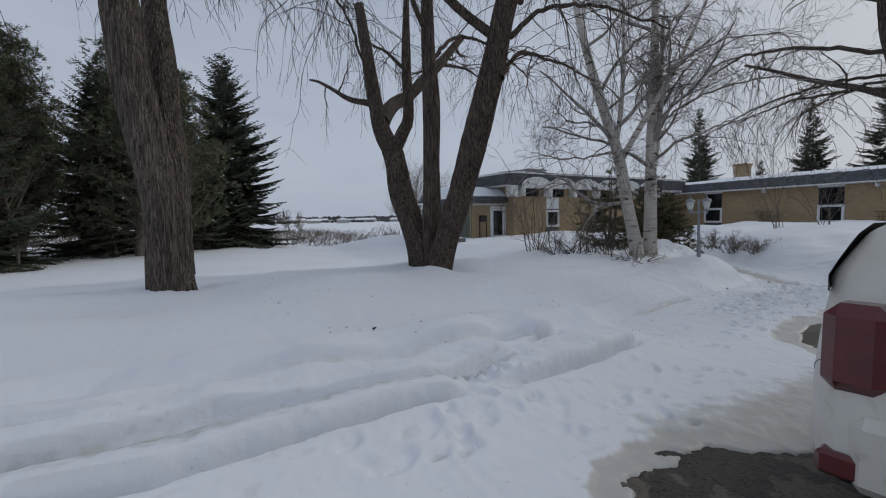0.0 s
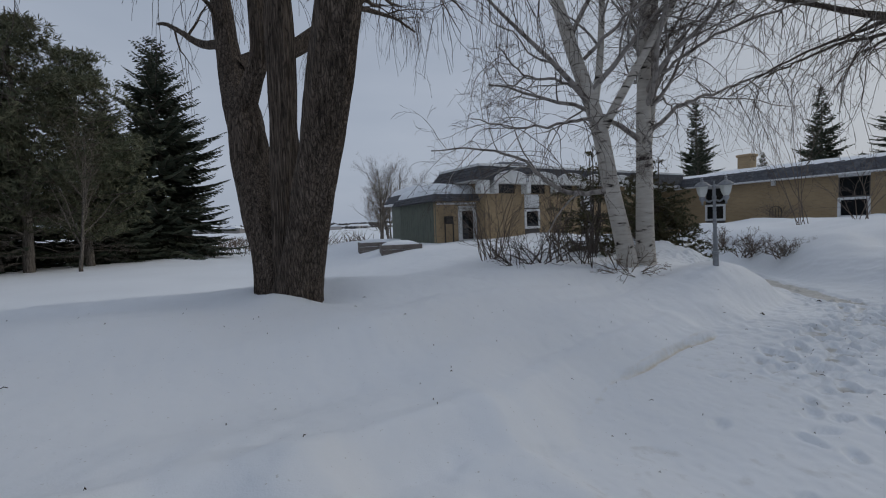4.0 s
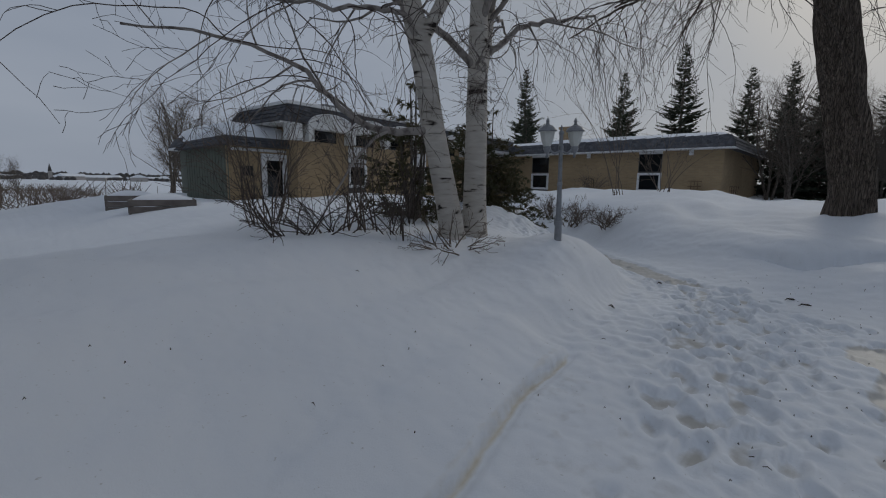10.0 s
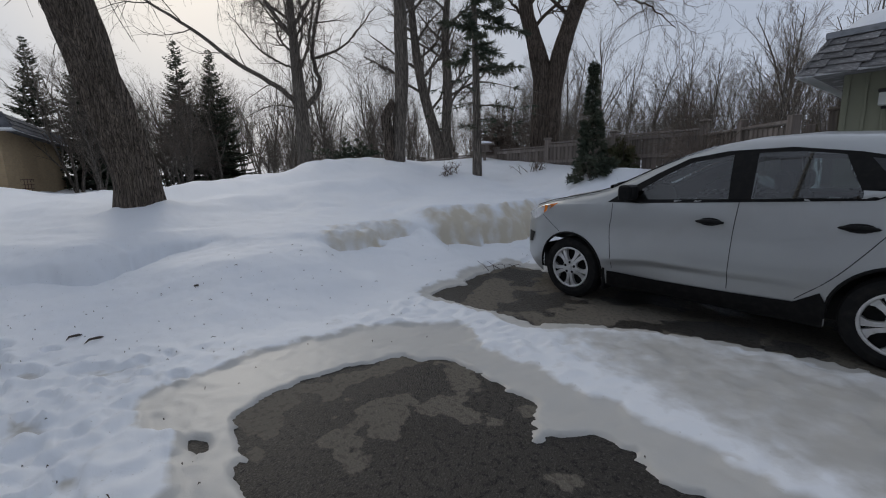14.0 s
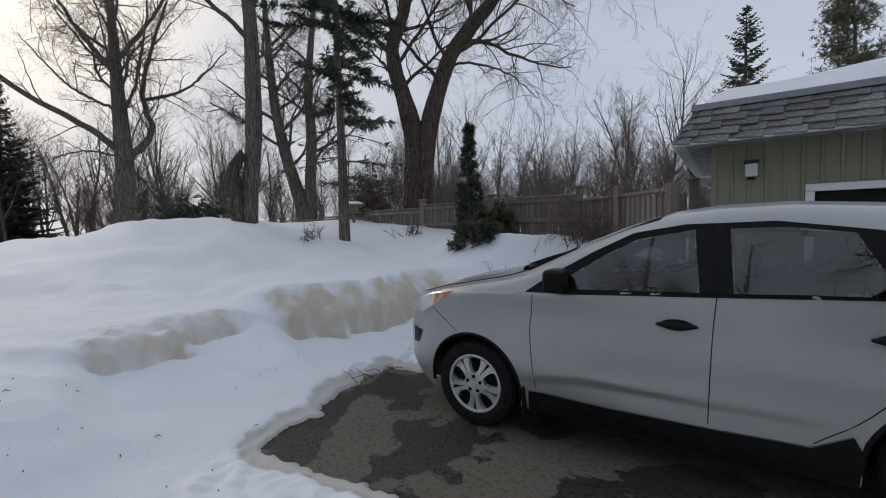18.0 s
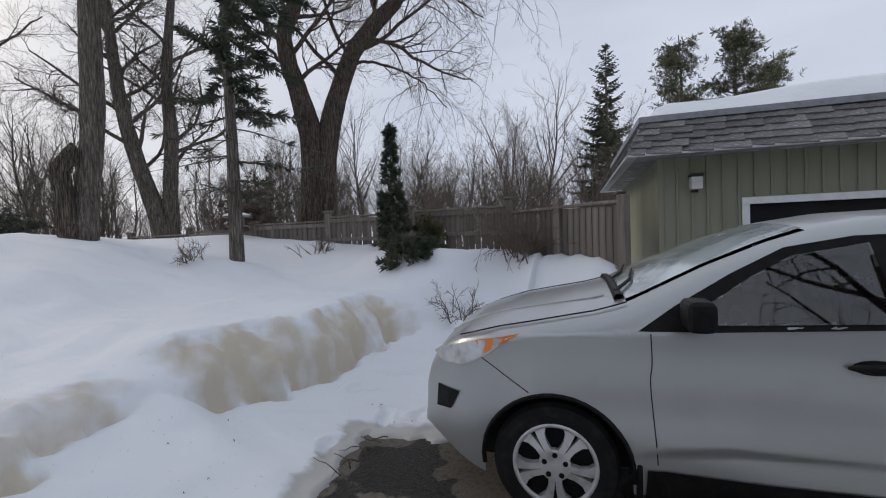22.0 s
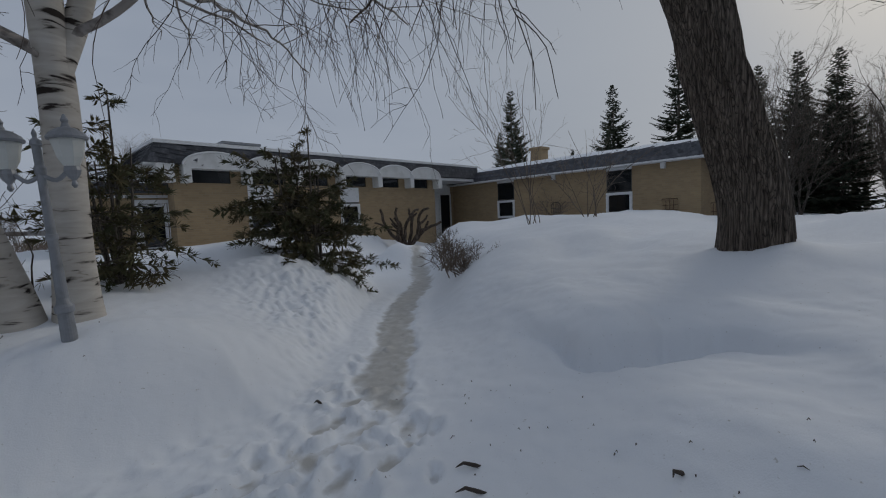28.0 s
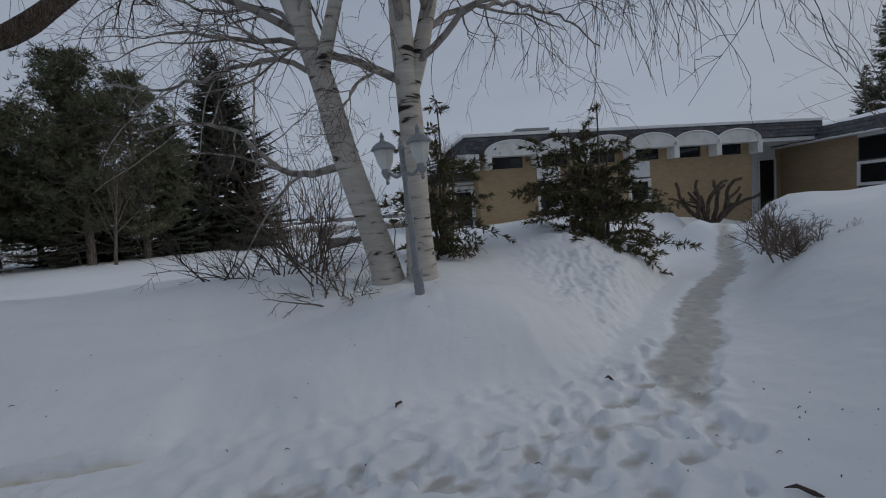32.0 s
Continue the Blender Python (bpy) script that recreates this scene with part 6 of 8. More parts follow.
    big_tree("birch_tree", (10.33, 6.8, z), [([(0.06, 0, 0), (-0.02, 0.0, 0.5), (-0.36, 0.05, 1.8), (-0.62, 0.12, 3.0), (-1.12, 0.32, 4.6), (-1.65, 0.55, 6.6), (-1.9, 0.7, 8.5), (-2.1, 0.8, 11.5)], [0.2, 0.185, 0.165, 0.15, 0.125, 0.10, 0.075, 0.03]), ([(-0.62, 0.1, 2.75), (-0.42, -0.1, 3.3), (-0.05, -0.45, 4.2), (0.45, -0.9, 5.4), (1.0, -1.3, 7.0)], [0.09, 0.085, 0.075, 0.06, 0.035]), ([(-0.72, 0.14, 3.2), (-0.68, 0.0, 4.2), (-0.7, -0.1, 5.8), (-0.8, -0.1, 7.6)], [0.07, 0.065, 0.05, 0.03])], BIRCHY, 31, "leaning white birch with dark scars and hanging fine twigs", BIRCH, BIRCH_TWIG, frm=0.4, ring=True, rough=0.02, limb_mat=BIRCH_LIMB,
             limbs=[([(-0.30, 0.02, 1.75), (-0.75, 0.2, 1.66), (-1.25, 0.45, 1.72), (-1.7, 0.7, 2.1), (-2.1, 0.9, 2.45), (-2.8, 1.2, 2.62), (-3.7, 1.5, 2.6)], 0.06, 0.012, 10), ([(-0.6, 0.1, 2.9), (-1.1, -0.1, 3.05), (-1.8, -0.1, 2.9), (-2.6, 0.2, 2.85), (-3.4, 0.4, 3.0)], 0.042, 0.010, 10), ([(-0.75, 0.15, 3.5), (-1.3, 0.4, 3.9), (-2.1, 0.5, 3.95), (-2.9, 0.3, 4.3)], 0.04, 0.01, 10), ([(-0.9, 0.2, 4.3), (-0.5, -0.9, 5.0), (0.1, -2.2, 5.4), (0.4, -3.4, 5.2)], 0.04, 0.008, 16)])
    z = level(10.8, 6.74) - 0.15
    big_tree("birch_tree", (10.83, 6.74, z), [([(0, 0, 0), (0.0, 0, 0.8), (0.02, 0.02, 2.2), (0.0, 0.02, 3.6), (0.12, 0.05, 5.4), (0.2, 0.1, 8.5), (0.3, 0.1, 12.5)], [0.19, 0.175, 0.165, 0.14, 0.12, 0.085, 0.03]), ([(0.02, 0.02, 2.5), (0.28, 0.1, 3.3), (0.55, 0.2, 4.6), (0.8, 0.3, 7.2)], [0.12, 0.11, 0.09, 0.05])], BIRCHY, 41, "upright white birch with dark scarred bark beside the lamp post", BIRCH, BIRCH_TWIG, frm=0.35, ring=True, rough=0.02, limb_mat=BIRCH_LIMB,
             limbs=[([(0.15, 0.0, 2.9), (0.9, -0.25, 3.5), (1.9, -0.4, 3.8), (3.2, -0.3, 4.2), (4.4, 0.0, 4.1)], 0.05, 0.012, 14), ([(0.0, 0.0, 2.6), (-0.3, -0.3, 2.75), (-0.6, -0.6, 2.5), (-0.75, -0.75, 2.2)], 0.03, 0.008), ([(0.3, 0.1, 3.4), (1.2, 0.6, 3.9), (2.4, 1.2, 4.0), (3.4, 1.6, 3.6)], 0.042, 0.01, 14), ([(0.05, 0, 3.9), (0.6, -1.0, 4.5), (1.2, -2.3, 4.7), (1.8, -3.4, 4.3)], 0.04, 0.008, 14)])


lawn_trees()


# ---- conifers ----
def spruce_mesh(seed, height, width, sparse=1.0, droop=0.12, power=0.85):
    """Trunk, and boughs in whorls hung with needle sprays, about the origin."""
    rng = np.random.RandomState(seed)
    trunk, leaf = Tubes(), Tubes()
    trunk.tube([(0, 0, -0.5), (0.02, 0, height * 0.5), (0, 0, height)], [height * 0.016, height * 0.010, 0.008], 8)
    z = height * 0.05
    quads = []
    while z < height * 0.985:
        f = z / height
        reach = width * (1 - f) ** power * rng.uniform(0.78, 1.12) + 0.06
        n = int((5 + 5 * (1 - f)) * sparse + 0.5)
        for k in range(n):
            if rng.rand() > 0.92:
                continue
            a = rng.uniform(0, 2 * np.pi)
            ln = reach * rng.uniform(0.62, 1.12)
            slope = -droop - 0.25 * (1 - f) + 0.55 * f + rng.normal(0, 0.08)
            out = np.array([math.cos(a), math.sin(a), 0.0])
            side = np.array([-math.sin(a), math.cos(a), 0.0])
            m = 6
            s = np.linspace(0, 1, m)
            pts = np.array([0, 0, z]) + out * ln * s[:, None] + np.array([0, 0, 1.0]) * (slope * ln * s + 0.22 * ln * s**2.2)[:, None]
            trunk.tube(pts, np.linspace(0.012 + 0.012 * ln, 0.004, m), 3)
            cnt = max(5, int(ln * 15))
            for j in range(cnt):
                u = 0.12 + 0.88 * (j + rng.rand()) / cnt
                p = pts[0] + (pts[-1] - pts[0]) * u
                i = min(int(u * (m - 1)), m - 2)
                p = pts[i] + (pts[i + 1] - pts[i]) * (u * (m - 1) - i)
                w = (0.34 * ln * (1 - u) + 0.11) * rng.uniform(0.6, 1.2)
                sg = 1 if j % 2 else -1
                d = side * sg * rng.uniform(0.75, 1.0) + out * rng.uniform(0.35, 0.8) + np.array([0, 0, rng.uniform(-0.42, 0.05)])
                d = unit(d)
                nrm = cross3(d, [0, 0, 1.0]) + rng.normal(0, 0.25, 3)
                nrm = unit(nrm)
                t = 0.035 + 0.075 * w
                up = cross3(nrm, d)
                q = p + d * w
                mid = p + d * w * 0.45
                quads.append([p, mid + nrm * t, q, mid - nrm * t])
                quads.append([p, mid + up * t * 0.7, q - [0, 0, 0.02], mid - up * t * 0.9])
        z += height * rng.uniform(0.016, 0.026) * (1.15 - 0.5 * f)
    leaf.quads(quads)
    return trunk, leaf


def pine_mesh(seed, height, width):
    """A pine: bare lower stem, rising limbs and bursts of long needles."""
    rng = np.random.RandomState(seed)
    trunk, leaf = Tubes(), Tubes()
    pts = [(0, 0, -0.5), (0.1, 0.05, height * 0.35), (-0.05, 0.1, height * 0.7), (0, 0, height)]
    trunk.tube(curve_through(pts, 14), np.linspace(height * 0.02, 0.02, 14), 8)
    quads = []
    for k in range(26):
        a, zd = rng.uniform(0, 2 * np.pi), height * rng.uniform(0.05, 0.34)
        q, w = limb(rng, (0, 0, zd), (math.cos(a), math.sin(a), rng.uniform(-0.15, 0.2)), width * rng.uniform(0.3, 0.75), 0.022, 0.006, 7, 0.12, -0.02)
        trunk.tube(q, w, 4)
        for j in range(9):
            m = rng.randint(2, 7)
            q2, w2 = limb(rng, q[m], (math.cos(a) + rng.normal(0, 0.8), math.sin(a) + rng.normal(0, 0.8), rng.normal(0, 0.3)), rng.uniform(0.3, 0.9), 0.009, 0.004, 4, 0.15, -0.02)
            trunk.tube(q2, w2, 3)
    z = height * 0.16
    while z < height * 0.97:
        f = z / height
        for k in range(rng.randint(3, 6)):
            a = rng.uniform(0, 2 * np.pi)
            ln = width * (0.45 + 0.75 * math.sin(min(1, f * 1.1) * 2.5)) * (1.05 - f * 0.72) * rng.uniform(0.6, 1.15)
            q, w = limb(rng, (0, 0, z), (math.cos(a), math.sin(a), rng.uniform(-0.05, 0.4)), ln, 0.02 + 0.014 * ln, 0.008, 7, 0.13, 0.05)
            trunk.tube(q, w, 4)
            for j in range(int(9 + 14 * ln)):
                u = rng.uniform(0.25, 1.0)
                i = min(int(u * 7), 6)
                c = q[i] + (q[i + 1] - q[i]) * (u * 7 - i) + rng.normal(0, 0.13 + 0.07 * ln, 3) * [1, 1, 0.6]
                ax = rng.normal(0, 1, 3) + [math.cos(a), math.sin(a), 0.5]
                ax = unit(ax)
                for h in range(8):
                    d = ax + rng.normal(0, 0.55, 3)
                    d = unit(d)
                    nrm = cross3(d, rng.normal(0, 1, 3))
                    nrm = unit(nrm)
                    l2 = rng.uniform(0.18, 0.36)
                    quads.append([c, c + d * l2 * 0.5 + nrm * 0.018, c + d * l2, c + d * l2 * 0.5 - nrm * 0.018])
        z += rng.uniform(0.2, 0.42)
    leaf.quads(quads)
    return trunk, leaf


def cedar_mesh(seed, height, width, dense=1.0, cone=False, low=0.03, gaps=0.0):
    """White cedar: upswept stems with flat feathery sprays; cone: one narrow spire; gaps: how far the boughs stand in tiers."""
    rng = np.random.RandomState(seed)
    trunk, leaf = Tubes(), Tubes()
    quads = []
    for s in range(1 if cone else 6):
        a0 = rng.uniform(0, 6.28)
        lean = 0 if s == 0 else rng.uniform(0.15, 0.42) * width
        tip = np.array([lean * math.cos(a0), lean * math.sin(a0), height * (1 if s == 0 else rng.uniform(0.62, 0.9))])
        st = curve_through([(rng.normal(0, 0.05), rng.normal(0, 0.05), -0.4), (tip[0] * 0.7, tip[1] * 0.7, tip[2] * 0.42), tuple(tip)], 12)
        trunk.tube(st, np.linspace(0.045, 0.01, 12), 6)
        n = int(height * (24 if not cone else 90) * dense)
        for k in range(n):
            f = low + (0.98 - low) * rng.rand()
            if gaps and math.sin(f * 21 + s) < gaps - 1 + rng.uniform(0, 0.6):
                continue
            i = min(int(f * 11), 10)
            p0 = st[i] + (st[i + 1] - st[i]) * (f * 11 - i)
            a = rng.uniform(0, 2 * np.pi)
            h = p0[2] / height
            shape = 1.0 - h if cone else (1 - max(0.0, h) ** 1.9) * (0.86 + 0.18 * math.sin(3 * a + 8 * h + seed))
            ln = width * max(0.12, shape) * rng.uniform(0.78, 1.08) * (1 if s < 2 else 0.8)
            q, w = limb(rng, p0, (math.cos(a), math.sin(a), rng.uniform(0.0, 0.6) - 0.25 * (1 - h)), ln, 0.006 + 0.008 * ln, 0.003, 5, 0.12, 0.03 if cone else -0.04)
            trunk.tube(q, w, 3)
            for j in range(int((7 + 24 * ln) * dense)):
                u = rng.uniform(0.3, 1.0) ** 0.8
                i2 = min(int(u * 5), 4)
                c = q[i2] + (q[i2 + 1] - q[i2]) * (u * 5 - i2)
                d = unit(np.array([math.cos(a), math.sin(a), rng.uniform(-0.5, 0.45)]) + rng.normal(0, 0.55, 3))
                nrm = unit(cross3(d, rng.normal(0, 1, 3)))
                sd = cross3(nrm, d)
                l2 = rng.uniform(0.08, 0.17)
                for cg, sg in ((0.88, -0.48), (1.0, 0.0), (0.88, 0.48)):
                    e = d * cg + sd * sg
                    mid, side = c + e * l2 * 0.5, nrm * 0.012
                    quads.append([c, mid + side, c + e * l2, mid - side])
    leaf.quads(quads)
    return trunk, leaf


def conifer(name, made, at, label, leaf_mat, group="", size=1.0, turn=0.0, bark=None):
    ob = thing(name, at, label, "tree", group, turn)
    ob.scale = (size, size, size)
    made[0].under("trunk", bark or BARK_GREY, ob)
    made[1].under("foliage", leaf_mat, ob, False)
    return ob


def conifers():
    s1, s2, s3 = spruce_mesh(1, 12.6, 4.8, 1.1, 0.12, 0.72), spruce_mesh(2, 10.5, 2.7, 0.85, 0.12, 0.8), spruce_mesh(3, 9.0, 2.5, 0.8, 0.12, 0.8)
    p1, p2 = pine_mesh(4, 10.5, 3.4), pine_mesh(5, 12.0, 3.5)
    lab = "dark green spruce with drooping needled boughs"
    a = conifer("spruce_tree", s1, (-0.55, 30.0, level(-0.5, 30) - 0.1), lab + " at the lawn's far edge", NEEDLE, "spruces")
    b = conifer("spruce_tree", s2, (41.0, 25.6, 0.5), lab + " behind the roof", NEEDLE, "spruces behind the house", 1.12)
    c = conifer("spruce_tree", s3, (42.0, 16.8, 0.6), "slim dark spruce rising behind the snowy roof", NEEDLE, "spruces behind the house", 1.12, 40)
    p = conifer("pine_tree", p1, (-4.4, 23.0, level(-4.4, 23) - 0.2), "broad dark pine at the lawn's edge", PINE_NEEDLE, "pines")
    q = conifer("pine_tree", p2, (-8.2, 21.5, level(-8, 21) - 0.2), "tall dark pine with open boughs", PINE_NEEDLE, "pines", 0.8)

    pg = conifer("pine_tree", pine_mesh(16, 12.0, 2.3), (2.2, -33.0, 0.6), "open-crowned pine rising behind the garage", PINE_NEEDLE, "pines")

    def again(src, x, y, size, turn, z=None):
        zz = level(x, y) - 0.2 if z is None else z
        ob = copy_thing(src, pose(x, y, zz, 0, 0, turn))
        ob.scale = (size, size, size)

    for x, y, s, t in ((-9.0, 18.5, 0.75, 70), (-12.5, 20.5, 0.85, 130), (-6.2, 25.5, 0.8, 200), (-16.5, 15.5, 0.9, 250), (-2.6, 27.6, 0.7, 290)):
        again(a, x, y, s, t)
    for x, y, s, t in ((-12, 27, 0.95, 220), (-17, 22, 0.9, 10), (-9.6, 24.0, 0.85, 30), (-2.9, 25.0, 0.95, 110)):
        again(p, x, y, s, t)
    for x, y, s, t in ((-10.5, 28, 0.8, 90), (-15, 18, 0.8, 320)):
        again(q, x, y, s, t)
    # behind the wing and to its right
    for x, y, s, t in ((44.0, 13.0, 1.12, 20), (39.7, 0.85, 0.88, 80), (39.3, 5.7, 0.80, 140), (46.8, 9.0, 0.95, 200), (44.0, 27.0, 0.8, 10), (33.5, 20.5, 0.62, 70)):
        again(b, x, y, s, t)
    for x, y, s, t in ((39.9, -1.0, 1.0, 100), (39.6, 4.2, 0.92, 170), (46.0, 6.4, 0.9, 230), (46.5, 23.0, 0.7, 120), (47, 19.4, 0.6, 10)):
        again(c, x, y, s, t)
    # behind the garage
    again(b, 11.6, -24.0, 1.05, 15, 0.6)
    again(pg, 7.9, -27.5, 1.0, 45, 0.6)
    again(pg, 5.0, -28.6, 1.05, 165, 0.6)
    # the open-crowned spruce on the bank
    lean = thing("spruce_tree", (17.2, -5.25, level(17.2, -5.25) - 0.2), "thin-stemmed spruce, bare below, with open dark boughs", "tree")
    rng = np.random.RandomState(9)
    trunk, leaf = Tubes(), Tubes()
    trunk.tube(curve_through([(0, 0, 0), (-0.03, 0.02, 2.5), (0.06, 0, 5.5), (0, 0, 9.5)], 20), np.linspace(0.135, 0.02, 20), 10)
    quads = []
    for k in range(100):
        z = rng.uniform(1.4, 9.3)
        a = rng.uniform(0, 2 * np.pi)
        dead = z < 3.0
        ln = rng.uniform(0.7, 1.9) * (1 - 0.5 * max(0, z - 5) / 4.5)
        pts, w = limb(rng, (0, 0, z), (math.cos(a), math.sin(a), -0.12), ln, 0.016, 0.004, 8, 0.07, 0.012)
        trunk.tube(pts, w, 4)
        for j in range(int(ln * (18 if dead else 46))):
            u = rng.uniform(0.1, 1)
            i = min(int(u * 8), 7)
            c = pts[i] + (pts[i + 1] - pts[i]) * (u * 8 - i)
            sd = np.array([-math.sin(a), math.cos(a), 0]) * rng.choice([-1, 1])
            d = sd * rng.uniform(0.4, 1) + np.array([math.cos(a), math.sin(a), 0]) * 0.7 + [0, 0, rng.uniform(-0.5, 0.1)]
            d = unit(d)
            l2 = rng.uniform(0.10, 0.26)
            if dead and rng.rand() > 0.22:
                trunk.tube([c, c + d * l2], [0.004, 0.002], 3)
                continue
            for h in range(6):
                e = unit(d + rng.normal(0, 0.38, 3))
                nrm = unit(cross3(e, rng.normal(0, 1, 3))) * 0.012
                quads.append([c, c + e * l2 * 0.5 + nrm, c + e * l2, c + e * l2 * 0.5 - nrm])
    leaf.quads(quads)
    trunk.under("trunk", BARK_GREY, lean)
    leaf.under("foliage", NEEDLE, lean, False)
    # cedars near the house and the fence
    conifer("cedar_tree", cedar_mesh(6, 2.75, 1.75, 0.95, False, 0.03, 0.35), (14.55, 9.25, level(14.5, 9.2) - 0.1), "bushy olive-green cedar beside the dug path", CEDAR_LEAF, size=1.0)
    conifer("cedar_tree", cedar_mesh(7, 2.8, 1.4, 0.7, False, 0.05, 0.75), (11.4, 8.75, level(11.4, 8.8) - 0.1), "loose bronze-green cedar behind the birches", CEDAR_LEAF)
    conifer("cedar_tree", cedar_mesh(8, 2.7, 0.44, 1.0, True), (14.95, -7.15, level(15.1, -7.2) - 0.15), "narrow cone of dark cedar in front of the fence", NEEDLE)
    conifer("yew_bush", cedar_mesh(12, 0.5, 0.62, 1.3, False, 0.1), (13.95, -6.1, level(13.9, -6.1) - 0.1), "low dark yew bush bent under snow", NEEDLE)
    conifer("yew_bush", cedar_mesh(13, 0.85, 0.4, 1.0, False, 0.1), (14.35, -7.45, level(14, -7.2) - 0.1), "ragged green bush before the fence", CEDAR_LEAF)
    conifer("hedge_bush", cedar_mesh(14, 1.7, 1.7, 0.8, False, 0.1), (25.2, -4.6, 1.3), "dark evergreen thicket below the bare trees", NEEDLE)
    conifer("juniper_bush", cedar_mesh(15, 3.2, 1.6, 0.7, False, 0.1), (21.6, -9.8, 0.8), "brownish juniper behind the fence", BROWN_TWIG)


conifers()


# ---- bare trees of the wood to the east ----
def wood_trees():
    z = 1.0
    big_tree("wood_tree", (28.6, -3.6, z), [([(0, 0, 0), (0.0, 0, 1.5), (0.0, 0.0, 3.7), (0.01, 0.05, 5.4), (0.03, 0.12, 8.0), (0.1, 0.2, 12)], [0.40, 0.33, 0.29, 0.22, 0.16, 0.07])], SPREAD, 51, "tall bare maple with wide rising limbs", BARK_GREY, WOOD_TWIG, frm=0.52, rough=0.03,
             limbs=[([(0, 0, 3.6), (0.23, 0.95, 4.46), (0.6, 2.5, 5.45), (1.0, 4.05, 6.7), (1.4, 5.7, 7.8), (1.7, 6.9, 9.2)], 0.13, 0.025), ([(-0.05, -0.15, 3.5), (-0.22, -0.88, 4.5), (-0.17, -0.68, 5.85), (-0.22, -0.9, 7.3), (-0.4, -1.6, 9.7)], 0.14, 0.04), ([(-0.03, -0.1, 3.45), (0.26, 1.08, 3.65), (0.53, 2.16, 3.2)], 0.05, 0.012), ([(0.02, 0.1, 6.5), (0.32, 1.33, 8.4), (0.51, 2.1, 10.0)], 0.10, 0.03), ([(0.02, 0.08, 7.0), (-0.33, -1.34, 9.4), (-0.5, -2.0, 11)], 0.09, 0.025), ([(-0.16, -0.64, 5.7), (-0.52, -2.1, 6.4), (-0.9, -3.6, 8.2)], 0.075, 0.02), ([(0, 0.03, 5.2), (0.3, 1.4, 5.9), (0.55, 2.6, 7.4)], 0.06, 0.015)])
    bz = level(21.6, -4.9) - 0.3
    big_tree("wood_tree", (21.6, -4.9, bz), [([(0, 0, 0), (-0.08, -0.15, 1.2), (-0.16, -0.30, 2.6), (-0.17, -0.34, 4.4), (-0.17, -0.32, 6.6), (-0.03, -0.05, 7.4), (0.3, 0.5, 10)], [0.33, 0.24, 0.215, 0.20, 0.18, 0.13, 0.06]), ([(-0.16, -0.32, 6.5), (-0.30, -0.58, 7.4), (-0.5, -1.0, 10)], [0.15, 0.13, 0.06])], SPREAD, 52, "bare grey-barked tree on the snow bank", BARK_GREY, WOOD_TWIG, frm=0.66, rough=0.05,
             limbs=[([(-0.15, -0.28, 5.6), (0.14, 0.27, 6.2), (0.57, 1.1, 6.9), (1.0, 1.9, 7.5), (1.6, 3.0, 8.6)], 0.085, 0.02), ([(-0.16, -0.33, 5.0), (-0.5, -1.0, 5.5), (-1.0, -1.9, 6.6)], 0.05, 0.015)])
    stump = thing("tree_stump", (21.5, -4.72, level(21.5, -4.72) - 0.3), "tall broken grey stump beside the bare tree", "stump")
    t, c, r0 = trunk_mesh([(0, 0, 0), (0.04, 0.06, 1.1), (0.06, 0.1, 1.7), (-0.03, -0.05, 2.15), (-0.05, -0.08, 2.35)], [0.2, 0.17, 0.16, 0.13, 0.03], seed=58, rough=0.1, steps=60, flare=0.15)
    t.under("trunk", BARK_OLD, stump)
    big_tree("wood_tree", (24.0, -7.9, 1.2), [([(-0.22, -0.34, 0), (-0.2, -0.3, 1.0), (-0.02, -0.03, 2.2), (0.23, 0.35, 4.1), (0.36, 0.55, 6.15), (0.45, 0.7, 10)], [0.38, 0.31, 0.22, 0.185, 0.15, 0.06]), ([(-0.26, -0.40, 0.3), (-0.30, -0.46, 1.2), (-0.34, -0.5, 2.2), (-0.39, -0.59, 4.0), (-0.37, -0.56, 6.0), (-0.6, -0.9, 10)], [0.3, 0.26, 0.2, 0.18, 0.15, 0.06])], SPREAD, 53, "forked bare tree behind the fence", BARK_GREY, WOOD_TWIG, frm=0.45, rough=0.05)
    big_tree("wood_tree", (18.2, -8.65, 0.9), [([(0.05, 0.05, 0), (0.03, 0.03, 1.6), (0.0, 0.0, 3.1), (0.12, 0.1, 4.2), (0.40, 0.36, 5.5), (0.42, 0.38, 6.4), (0.1, 0.1, 7.5), (0.0, 0.0, 10)], [0.40, 0.33, 0.28, 0.24, 0.20, 0.18, 0.14, 0.06]), ([(-0.12, -0.12, 0.4), (-0.18, -0.16, 1.6), (-0.25, -0.22, 3.1), (-0.47, -0.42, 4.4), (-0.85, -0.75, 5.8), (-1.3, -1.2, 6.7), (-1.9, -1.7, 7.7), (-2.4, -2.2, 10)], [0.34, 0.29, 0.27, 0.25, 0.22, 0.2, 0.16, 0.06])], SPREAD, 54, "big forked willow with dark bark behind the fence", BARK, WOOD_TWIG, frm=0.5, rough=0.07,
             limbs=[([(-1.3, -1.2, 6.7), (-2.0, -1.6, 7.4), (-3.0, -2.2, 7.6), (-4.0, -2.6, 6.9)], 0.07, 0.016, 30), ([(-0.8, -0.7, 5.6), (-1.5, -1.2, 5.6), (-2.3, -1.9, 5.2), (-2.9, -2.4, 4.5)], 0.05, 0.012, 18), ([(-1.7, -1.5, 7.3), (-2.6, -1.2, 8.3), (-3.8, -1.6, 8.4), (-4.8, -2.2, 7.6)], 0.06, 0.014, 26), ([(0.35, 0.3, 5.2), (0.9, 0.6, 5.9), (1.6, 1.2, 7.0)], 0.06, 0.015)])
    kinds = []
